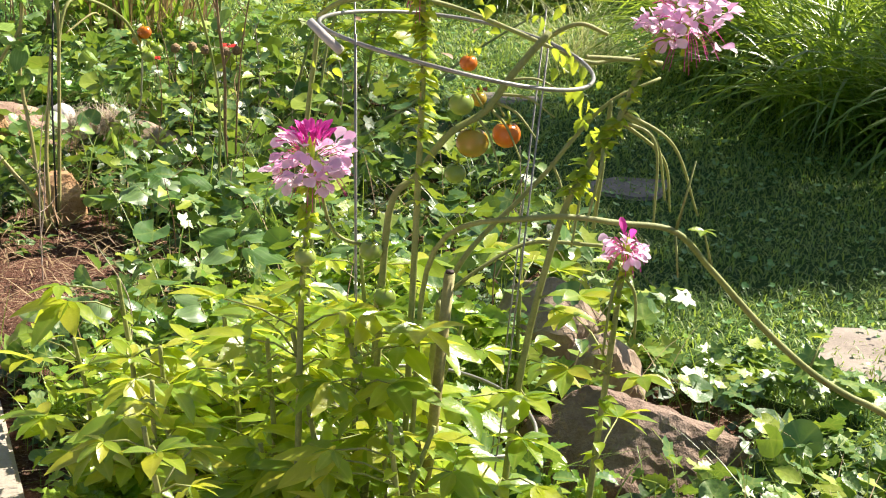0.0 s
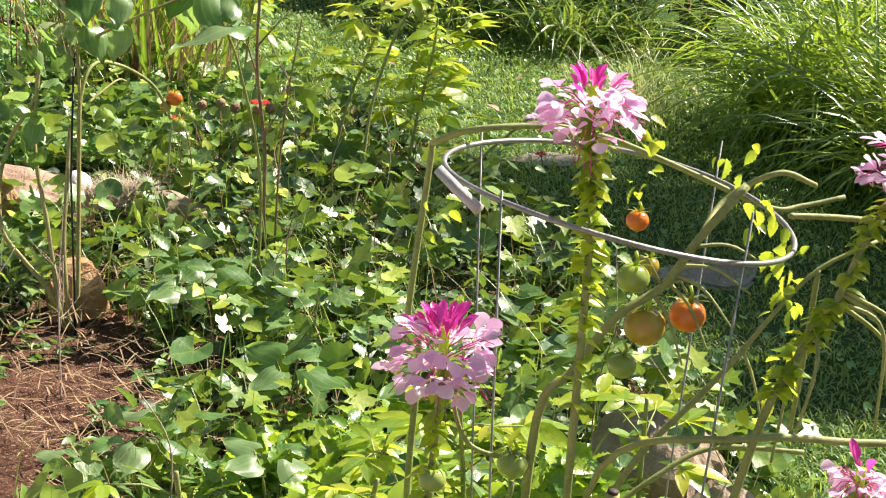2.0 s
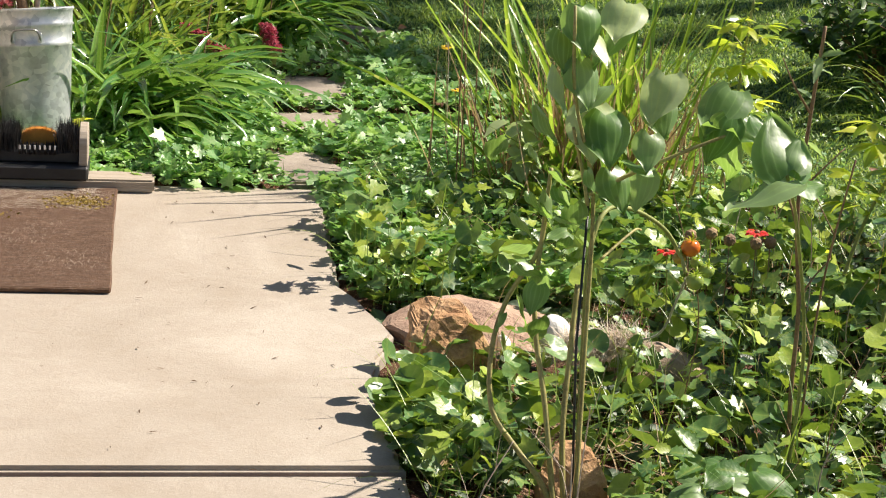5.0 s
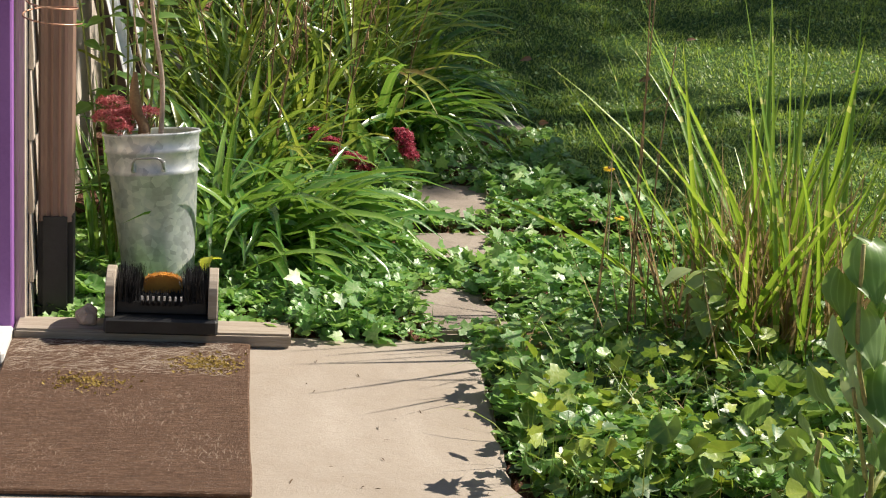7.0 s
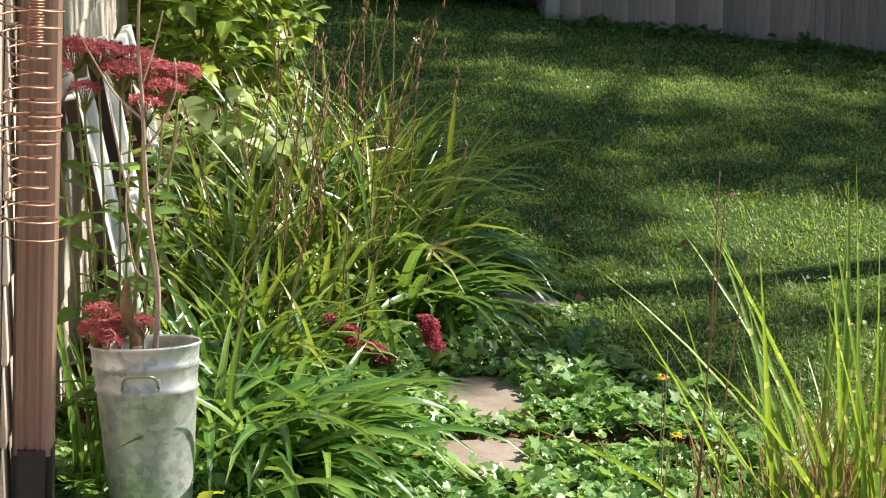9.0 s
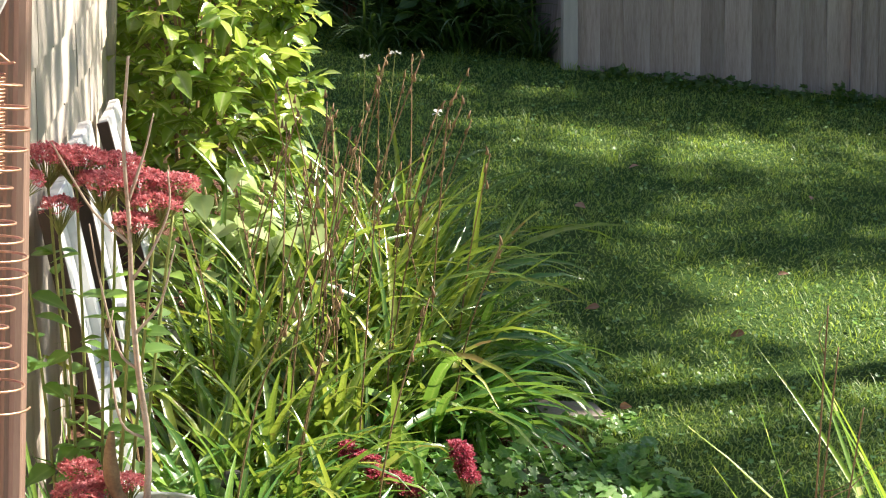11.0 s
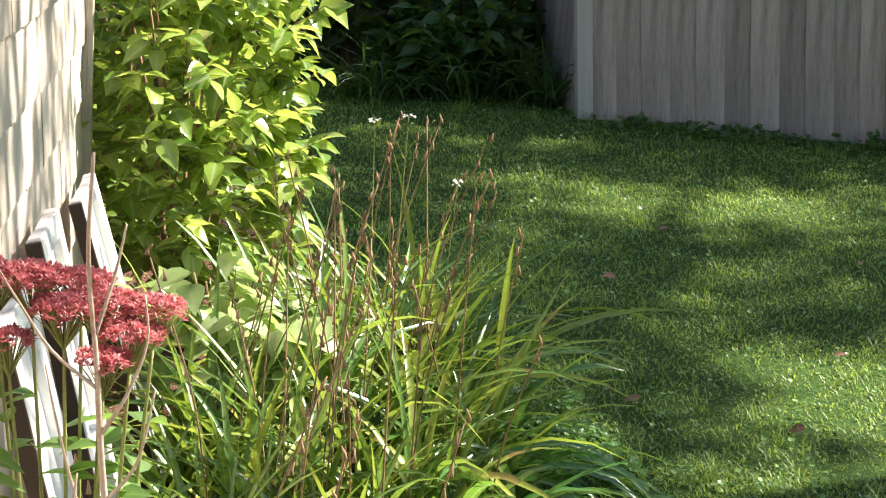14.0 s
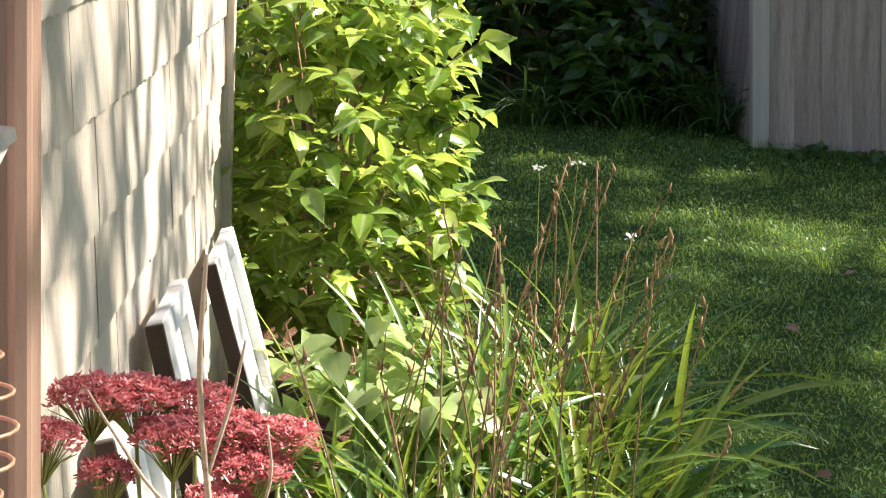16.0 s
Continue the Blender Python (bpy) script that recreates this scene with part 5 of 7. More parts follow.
LILIES = [(0.24, 4.5, 0.55, 3), (0.36, 4.42, 0.42, 1), (0.42, 4.72, 0.6, 3), (0.28, 4.85, 0.72, 4), (0.58, 5.12, 0.62, 4), (0.42, 5.3, 0.84, 8), (0.74, 5.45, 0.74, 9), (0.56, 5.75, 0.92, 10), (0.86, 5.85, 0.78, 10), (0.28, 5.75, 0.80, 6), (0.72, 6.2, 0.95, 11), (0.50, 6.3, 0.95, 8), (0.92, 6.35, 0.85, 8), (0.26, 5.3, 0.66, 3), (0.80, 6.7, 0.9, 6)]
for i, (x, y, L, sc) in enumerate(LILIES):
    strap_clump("daylily", x, y, 76, (0.38 * L, 1.0 * L), (0.018, 0.038) if y > 4.7 else (0.026, 0.046), M_STRAP if y > 4.7 else M_LILY, "daylily clump with long arching green and yellowing leaves", "daylily", "daylilies along the house wall", 0.085, (1.0, 1.55), (0.3, 2.0) if y > 5.1 else (0.5, 2.3), (sc + 1) // 2, 100 + i)
for i, (x, y) in enumerate([(0.5, 4.12), (0.3, 4.25), (0.42, 3.95), (0.90, 5.35), (0.98, 5.6), (1.02, 6.0)]):
    strap_clump("daylily", x, y, 48, (0.36, 0.66), (0.030, 0.050), M_LILY, "low daylily clump with flopped bright leaves", "daylily", "daylilies along the house wall", 0.06, (0.5, 1.3), (0.9, 2.2), 0, 140 + i, lean=(-0.7, 1.0))
strap_clump("zebra_grass", 1.82, 3.42, 112, (0.38, 1.12), (0.014, 0.027), M_ZEBRA, "clump of upright zebra grass with pale banded blades", "zebra grass", "", 0.125, (0.84, 1.54), (-0.1, 0.5), 0, 171)
dead = strap_clump("dead_grass_stalks", 1.82, 3.42, 380, (0.2, 0.6), (0.005, 0.012), M_DRY, "dry brown stalks at the base of the zebra grass", "dry grass", "", 0.16, (1.1, 1.56), (-0.1, 0.4), 0, 172)
tagged(dead, "dry brown stalks at the base of the zebra grass", "dry grass", kind="stuff")
for i, (x, y) in enumerate([(4.05, 1.75), (4.4, 2.3), (4.65, 1.6), (4.2, 1.2), (4.7, 2.7), (4.05, 2.5)]):
    strap_clump("ornamental_grass", x, y, 460, (0.6, 1.05), (0.008, 0.017), M_DARKSTRAP, "large mound of arching green ornamental grass on the lawn", "ornamental grass", "mounds of ornamental grass", 0.12, (0.8, 1.5), (0.9, 2.3), 0, 180 + i)
strap_clump("feather_grass", 3.45, 2.75, 160, (0.3, 0.55), (0.002, 0.004), M_PALEGRASS, "pale tuft of fine feathery grass", "feather grass", "", 0.06, (0.9, 1.5), (0.6, 1.8), 0, 190)


# ---- shrubs ----
def shrub(name, x, y, size, n, leaf, mat, label, cat, seed, tmpl=OVATE, z0=None, stems=9, low=0.12):
    r = np.random.default_rng(seed)
    g = float(ground_z(np.array([x, y]))) if z0 is None else z0
    t = base(name, x, y, g, label, cat)
    sx, sy, sz = size
    tips = []
    for i in range(stems):
        a, e = r.uniform(0, 6.28), r.uniform(0.2, 1)
        tip = np.array([sx * 0.8 * math.cos(a) * r.uniform(0.2, 1), sy * 0.8 * math.sin(a) * r.uniform(0.2, 1), sz * (0.45 + 0.5 * e)])
        pts = curve([(0.03 * math.cos(a), 0.03 * math.sin(a), -0.02), tip * [0.35, 0.35, 0.5], tip], 12)
        leafpart("branch", [tube(pts, 0.012, 0.003, 6)], M_BROWNSTEM, t)
        tips.append(pts)
    # twigs that bear leaves in pairs
    pos, yaw, pit = [], [], []
    shoots = n // 9
    d = r.normal(size=(shoots, 3))
    d /= np.linalg.norm(d, axis=1)[:, None]
    rad = r.uniform(0.35, 1.0, shoots) ** 0.6
    c = np.column_stack([d[:, 0] * sx * rad, d[:, 1] * sy * rad, sz * (0.52 + 0.46 * d[:, 2] * rad)])
    c = c[c[:, 2] > low]
    tw = []
    for q in c:
        out = np.array([q[0] / sx, q[1] / sy, 0.35 + (q[2] / sz - 0.4)])
        out /= np.linalg.norm(out) + 1e-6
        L = r.uniform(0.10, 0.2)
        tw.append(tube([q - out * L * 0.5, q, q + out * L * 0.6], 0.0025, 0.001, 4))
        for k in range(9):
            s = -0.4 + k * 0.125
            pos.append(q + out * L * s + r.normal(0, 0.006, 3))
            yaw.append(math.atan2(-out[0], out[1]) + (1 if k % 2 else -1) * r.uniform(0.3, 1.5))
            pit.append(r.normal(-0.05, 0.42))
    pos = np.array(pos)
    k = len(pos)
    leafpart("twigs", tw, M_BROWNSTEM, t)
    leafpart("foliage", [scatter(tmpl, pos, np.array(yaw), np.array(pit), r.normal(0, 0.4, k), r.uniform(*leaf, k))], mat, t)
    return t


shrub("shrub", 0.12, 6.98, (0.42, 0.50, 1.6), 2500, (0.065, 0.12), M_BUSH, "leafy shrub with broad sunlit yellow-green leaves against the wall", "shrub", 61)
shrub("shrub", -0.15, 7.7, (0.5, 0.5, 1.95), 1300, (0.075, 0.13), M_BUSH, "taller leafy shrub behind the house corner", "shrub", 62)
# hosta leaves take the pale colour in place of white sun highlights
shrub("hosta", 0.28, 6.08, (0.25, 0.25, 0.56), 230, (0.08, 0.14), M_SUNPALE, "low leafy plant below the shrub with sunlight painted into its pale leaves", "hosta", 63, OVATE, None, 4)
for i, (x, y, s) in enumerate([(1.0, 12.7, (0.9, 0.7, 1.2)), (0.2, 12.0, (0.8, 0.8, 1.4)), (1.8, 12.5, (0.5, 0.7, 1.0)), (-0.5, 11.0, (0.8, 0.8, 1.6)), (1.55, 11.75, (0.35, 0.3, 0.55))]):
    shrub("hedge_shrub", x, y, s, 1300, (0.09, 0.16), M_FARLEAF, "dark shaded shrub at the far end of the lawn", "shrub", 70 + i)
for i in range(5):
    strap_clump("shade_lily", 1.1 + 0.25 * i, 11.5 + 0.2 * (i % 2), 70, (0.4, 0.7), (0.012, 0.022), M_FARLEAF, "strap-leaved plant in the shade before the fence", "lily", "shaded strap-leaved plants", 0.06, (0.8, 1.4), (0.8, 2.0), 0, 200 + i)
for i, (x, y, s) in enumerate([(3.7, 4.6, (0.45, 0.4, 0.6)), (4.5, 4.3, (0.6, 0.5, 0.8)), (5.3, 3.9, (0.6, 0.6, 0.9)), (4.2, 5.3, (0.6, 0.5, 0.8)), (3.4, 5.0, (0.4, 0.3, 0.4))]):
    shrub("border_shrub", x, y, s, 900, (0.05, 0.09), M_FARLEAF, "dark green shrub bordering the lawn", "shrub", 80 + i)
for i, (x, y) in enumerate([(3.3, 4.3), (4.0, 4.0), (4.6, 3.6), (3.7, 3.95)]):
    strap_clump("border_lily", x, y, 90, (0.35, 0.65), (0.008, 0.016), M_STRAP, "arching strap-leaved plant at the edge of the lawn", "daylily", "border lilies", 0.07, (0.8, 1.5), (0.8, 2.2), 0, 210 + i)

for i, (x, y, s) in enumerate([(0.3, 13.9, (0.9, 0.5, 1.9)), (1.4, 13.7, (0.9, 0.5, 1.8)), (2.3, 13.6, (0.7, 0.5, 1.7))]):
    shrub("hedge_shrub", x, y, s, 1500, (0.10, 0.17), M_FARLEAF, "dark shaded shrub at the far end of the lawn", "shrub", 76 + i)
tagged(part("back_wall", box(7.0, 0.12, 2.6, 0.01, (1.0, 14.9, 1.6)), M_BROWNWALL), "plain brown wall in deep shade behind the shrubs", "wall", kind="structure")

# weeds along the foot of the fence
cover("fence_weeds", IVY, [(2.2, 10.75), (4.2, 10.2), (6.0, 9.7), (6.0, 10.0), (4.2, 10.55), (2.3, 11.05)], 1100, (0.03, 0.06), (0.01, 0.09), M_FARLEAF, "low dark weeds along the foot of the fence", "weeds", (), 0.5, 21)

# thin wild grass and straw through the flower bed
p = fill(BED, 2400, ROCKS + SOIL)
k = len(p)
q = rng.uniform(0, 1, k) < 0.72
a, li, be, le, wi = rng.uniform(0, 6.28, k), rng.uniform(0.7, 1.5, k), rng.uniform(0.3, 1.8, k), rng.uniform(0.10, 0.34, k), rng.uniform(0.0016, 0.0042, k)
pos = np.column_stack([p, ground_z(p) - 0.005])
ob = leafpart("wild_grass", [strips(pos[q], a[q], li[q], be[q], le[q], wi[q], 5, 0.2)], M_ZEBRA2)
tagged(ob, "thin wild grass blades growing through the flower bed", "grass", kind="stuff")
q = ~q
ob = leafpart("dry_straw", [strips(pos[q], a[q], li[q], be[q], le[q], wi[q] * 0.7, 5, 0.2)], M_DRY)
tagged(ob, "thin dry straw standing among the leaves", "straw", kind="stuff")


# ---- flowers of the bed ----
def palm_leaf(r, c, yaw, pitch, size, n=6):
    """A hand-shaped leaf: leaflets spread from the end of a stalk."""
    a = np.linspace(-1.9, 1.9, n) + yaw
    k = len(a)
    s = size * (1 - 0.35 * np.abs(np.linspace(-1, 1, n))) * r.uniform(0.9, 1.1, k)
    return scatter(LANCE, np.tile(c, (k, 1)), a, np.full(k, pitch) + r.normal(0, 0.12, k), r.normal(0, 0.3, k), np.column_stack([1.4 * s, s, s]))


def cleome(foot, line, head, seed, bracts=60, palms=8, pods=(), label="", bract_size=(0.019, 0.028), palm_z=(0.1, 0.6), bud=0.5, palm_size=(0.045, 0.10)):
    """Spider flower: stem with bracts and palmate leaves, a round head of clawed petals and long stamens."""
    r = np.random.default_rng(seed)
    t = base("spider_flower", *foot, label or "pink spider flower on a leafy green stem in the bed", "spider flower", "spider flowers in the bed")
    o = np.array(foot)
    pts = curve([p - o for p in [o - [0, 0, 0.02]] + [np.array(q) for q in line]], 40)
    leafpart("stem", [tube(pts, 0.0055, 0.0035, 7)], M_STEM, t)
    n = len(pts)
    if bracts:
        bracts = int(bracts * 1.4)
        i = r.integers(int(n * 0.42), n - 1, bracts)
        a = r.uniform(0, 6.28, bracts)
        leafpart("bracts", [scatter(OVATE, pts[i] + r.normal(0, 0.003, (bracts, 3)), a, r.uniform(-0.35, 0.25, bracts), r.normal(0, 0.25, bracts), r.uniform(*bract_size, bracts))], M_CLEOME, t)
    ch, st = [], []
    for k in range(palms):
        z = r.uniform(*palm_z)
        j = int(np.argmin(np.abs(pts[:, 2] - z)))
        a = r.uniform(0, 6.28)
        L = r.uniform(0.04, 0.11)
        tip = pts[j] + L * np.array([math.sin(-a), math.cos(a), 0.35])
        st.append(tube([pts[j], (pts[j] + tip) / 2 + [0, 0, 0.008], tip], 0.0018, 0.0012, 4))
        ch.append(palm_leaf(r, tip, a, r.uniform(-0.3, 0.3), r.uniform(*palm_size)))
    if ch:
        leafpart("palmate_leaves", ch, M_CLEOME, t)
        leafpart("leaf_stalks", st, M_STEM, t)
    if head:
        top, R = pts[-1], head
        f = base_part("flower_head", t, top)
        n_fl = int(30 * (R / 0.05) ** 1.3)
        pos, yaw, pit, ped, sz = [], [], [], [], []
        k = min(1.0, 0.55 + 9 * R)
        for q in range(n_fl):
            a = q * 2.4 + r.normal(0, 0.3)
            lift = r.uniform(-0.6, 0.55)
            c = R * np.array([math.cos(a), math.sin(a), 0]) * r.uniform(0.5, 1.0) * (1 - 0.3 * max(0, lift)) + [0, 0, R * lift]
            ped.append(tube([(0, 0, R * lift - 0.016), c * [0.6, 0.6, 1] + [0, 0, -0.002], c], 0.0010, 0.0008, 3))
            az = a - math.pi / 2 + r.normal(0, 0.3)
            up = r.uniform(-0.35, 0.9)
            for s in (-0.95, -0.32, 0.32, 0.95):
                pos.append(c + r.normal(0, 0.0015, 3))
                yaw.append(az + s + r.normal(0, 0.12))
                pit.append(up + r.normal(0, 0.2))
                sz.append(k * r.uniform(0.022, 0.031))
        m = len(pos)
        sz = np.array(sz)
        leafpart("petals", [scatter(PETAL, pos, np.array(yaw), np.array(pit), r.normal(0, 0.5, m), np.column_stack([sz * 1.2, sz, np.full(m, 0.03)]))], M_PINK, f)
        leafpart("flower_stalks", ped, M_STEM, f)
        k = int(34 * bud)
        if k:
            a = r.uniform(0, 6.28, k)
            q = R * r.uniform(0.08, 0.5, k)
            p = np.column_stack([q * np.cos(a), q * np.sin(a), R * r.uniform(0.3, 0.55, k)])
            leafpart("bud_cluster", [scatter(PETAL, p, a - 1.57, r.uniform(0.85, 1.5, k), r.normal(0, 0.4, k), np.column_stack([np.full(k, 0.019), r.uniform(0.022, 0.034, k), np.full(k, 0.03)]))], M_MAGENTA, f, "magenta unopened petals")
        leafpart("flower_axis", [tube([(0, 0, -R), (0, 0, 0), (0, 0, R * 0.6)], 0.004, 0.006, 7)], M_CLEOME, f, "yellow-green flower axis")
        k = 42
        d = r.normal(size=(k, 3))
        d /= np.linalg.norm(d, axis=1)[:, None]
        ch = [tube([q * R * 0.4, q * R * 0.9, q * R * 1.25 + [0, 0, -0.012]], 0.0006, 0.0005, 3) for q in d]
        leafpart("stamens", ch, M_MAGENTA, f, "thin magenta stamens")
    for p0, p1, p2 in pods:
        a, b, c = (np.array(q) - o for q in (p0, p1, p2))
        leafpart("seed_pod", [tube(curve([a, b, c], 14), 0.0030, 0.0016, 6)], M_STEM, t, "slim green seed pod")
    return t


def base_part(name, parent, at):
    ob = new(name)
    ob.parent = parent
    ob.location = tuple(float(v) for v in at)
    return ob


cleome((1.435, -1.15, -0.03), [(1.433, -1.145, 0.45), (1.43, -1.145, 0.75), (1.427, -1.145, 0.9), (1.416, -1.145, 0.995)], 0.046, 301, 105, 10, label="tall pink spider flower with densely leafy stem beside the wire cage")
cleome((1.28, -1.14, -0.03), [(1.276, -1.14, 0.3), (1.272, -1.14, 0.53), (1.275, -1.14, 0.63), (1.277, -1.14, 0.74)], 0.050, 302, 60, 14, label="pink spider flower with a magenta crown among yellow-green leaves", bud=1.0)
cleome((1.63, -1.34, -0.03), [(1.635, -1.35, 0.3), (1.643, -1.36, 0.55), (1.65, -1.36, 0.665)], 0.024, 303, 40, 9, [((1.645, -1.36, 0.63), (1.63, -1.37, 0.6), (1.625, -1.37, 0.52)), ((1.65, -1.36, 0.63), (1.665, -1.37, 0.6), (1.67, -1.37, 0.54))], label="small pink spider flower low at the bed's edge", bud=0.1)
cleome((1.56, -1.2, -0.03), [(1.58, -1.2, 0.4), (1.621, -1.2, 0.642), (1.66, -1.2, 0.735), (1.70, -1.2, 0.80), (1.735, -1.2, 0.886), (1.79, -1.2, 0.945)], 0.056, 304, 105, 8, [((1.70, -1.2, 0.81), (1.76, -1.2, 0.77), (1.785, -1.2, 0.68)), ((1.70, -1.2, 0.80), (1.75, -1.22, 0.77), (1.76, -1.22, 0.65)), ((1.71, -1.2, 0.81), (1.79, -1.2, 0.76), (1.84, -1.2, 0.655)), ((1.69, -1.2, 0.79), (1.66, -1.2, 0.74), (1.64, -1.21, 0.62)), ((1.70, -1.2, 0.80), (1.78, -1.19, 0.74), (1.80, -1.19, 0.66)), ((1.68, -1.2, 0.77), (1.66, -1.24, 0.74), (1.645, -1.24, 0.66))], label="large pink spider flower with hanging seed pods over the lawn", bud=0.7)
cleome((2.16, 1.9, -0.02), [(2.20, 1.95, 0.1), (2.235, 2.0, 0.265), (2.29, 2.0, 0.457), (2.365, 2.0, 0.588), (2.456, 2.0, 0.719), (2.55, 2.0, 0.85)], 0, 305, 0, 9, label="leaning spider flower stalk with leaves near its tip", palm_z=(0.45, 0.85), palm_size=(0.07, 0.11))
cleome((2.2, 2.28, -0.02), [(2.26, 2.3, 0.2), (2.34, 2.3, 0.42), (2.355, 2.3, 0.545)], 0.034, 306, 30, 16, label="small violet-pink spider flower towards the lawn", palm_z=(0.25, 0.5))
cleome((2.05, 1.72, -0.02), [(2.418, 1.8, 0.086), (2.544, 1.8, 0.189), (2.656, 1.8, 0.276), (2.858, 1.8, 0.394)], 0, 307, 0, 3, label="long flopped spider flower stalk across the lawn's edge", palm_z=(0.15, 0.3))
cleome((2.40, 2.15, -0.02), [(2.43, 2.15, 0.2), (2.46, 2.15, 0.36), (2.47, 2.15, 0.48)], 0, 308, 30, 24, label="leafy spider flower without bloom near the lawn", palm_z=(0.15, 0.48), palm_size=(0.07, 0.12))
cleome((2.62, 2.75, -0.02), [(2.63, 2.75, 0.2), (2.65, 2.75, 0.5)], 0, 309, 30, 20, label="leafy spider flower without bloom near the lawn", palm_z=(0.2, 0.5))
cleome((2.1, 3.0, -0.02), [(2.12, 3.0, 0.2), (2.14, 3.0, 0.5), (2.15, 3.0, 0.68)], 0, 310, 30, 26, label="leafy spider flower with yellowing leaves by the lawn", palm_z=(0.25, 0.66))
rr = random.Random(12)
for i in range(48):
    x, y = rr.uniform(1.05, 1.95), rr.uniform(-1.35, -0.4)
    h = rr.uniform(0.16, 0.46) + (0.12 if 1.25 < x < 1.6 and y < -0.8 else 0.0)
    if x > 1.6 and y < -0.45:
        continue
    cleome((x, y, -0.03), [(x + rr.uniform(-0.03, 0.03), y, h * 0.5), (x + rr.uniform(-0.05, 0.05), y, h)], 0, 320 + i, 14, 10, label="young spider flower with yellow-green palmate leaves", palm_z=(h * 0.4, h))
# thick stem leaning out over the grass
t = base("leaning_stem", 1.545, -1.3, 0.0, "thick green bristly stem leaning out over the lawn", "stem")
line = np.array([(1.43, -1.28, 0.45), (1.50, -1.3, 0.62), (1.545, -1.3, 0.694), (1.67, -1.3, 0.681), (1.753, -1.3, 0.665), (1.817, -1.3, 0.605), (1.909, -1.3, 0.515), (1.993, -1.3, 0.445), (2.066, -1.3, 0.399), (2.138, -1.3, 0.362), (2.4, -1.28, 0.2)]) - [1.545, -1.3, 0]
leafpart("stem", [tube(curve(np.vstack([[-0.11, 0.13, -0.03], [-0.11, 0.13, 0.35], [-0.10, 0.11, 0.62], line[2:]]), 70), 0.0035, 0.0056, 8)], M_STEM, t)
for q, w in ((line[4], (0.02, 0.0, 0.1)), (line[4], (0.0, -0.02, -0.06)), (line[7], (0.03, 0.02, 0.04)), (line[5], (-0.02, 0.0, 0.06))):
    leafpart("side_shoot", [tube([q, q + np.array(w) * 0.5, q + np.array(w)], 0.0025, 0.0012, 5)], M_STEM, t)
r = np.random.default_rng(5)
leafpart("leaves", [palm_leaf(r, line[7] + [0.03, 0.02, 0.04], 0.5, 0.2, 0.03, 5), palm_leaf(r, line[5] + [-0.02, 0, 0.06], 2.5, 0.2, 0.03, 5)], M_CLEOME, t)


# ---- tomato in its cage ----
def tomato_fruit(parent, c, rad, mat, seed):
    bm = bmesh.new()
    bmesh.ops.create_uvsphere(bm, u_segments=18, v_segments=12, radius=rad)
    for v in bm.verts:
        a = math.atan2(v.co.y, v.co.x)
        v.co.z *= 0.92
        if v.co.z > 0:
            v.co.z -= 0.25 * rad * max(0, 1 - math.hypot(v.co.x, v.co.y) / (0.6 * rad)) ** 2
        k = 1 + 0.02 * math.cos(5 * a + seed)
        v.co.x *= k
        v.co.y *= k
    f = part("tomato", bm, mat, parent, smooth=True)
    f.location = tuple(float(q) for q in c)
    r = np.random.default_rng(seed)
    a = np.linspace(0, 6.28, 6, endpoint=False)
    cal = scatter(NARROW, np.tile((0, 0, rad * 0.72), (6, 1)), a, np.full(6, 0.35), np.zeros(6), np.full(6, rad * 1.2))
    leafpart("calyx", [cal, tube([(0, 0, rad * 0.7), (0.004, 0, rad * 1.15), (0.002, 0.004, rad * 1.6)], 0.0022, 0.0018, 5)], M_CLEOME, f, "green leafy calyx")
    return f


def fruit_mat(name, a, b):
    m, nt, bs = mat_new(name)
    nt.links.new(ramp(nt, noise_tex(nt, 28, 3), [(0.35, a), (0.65, b)]), bs.inputs["Base Color"])
    bs.inputs["Roughness"].default_value = 0.22
    bs.inputs["Subsurface Weight"].default_value = 0.15
    bs.inputs["Subsurface Radius"].default_value = (0.01, 0.006, 0.003)
    return m


M_TOM_O = fruit_mat("orange_tomato", (0.60, 0.13, 0.015), (0.72, 0.22, 0.03))
M_TOM_Y = fruit_mat("turning_tomato", (0.34, 0.28, 0.04), (0.50, 0.27, 0.04))
M_TOM_G = fruit_mat("green_tomato", (0.22, 0.30, 0.05), (0.32, 0.40, 0.09))


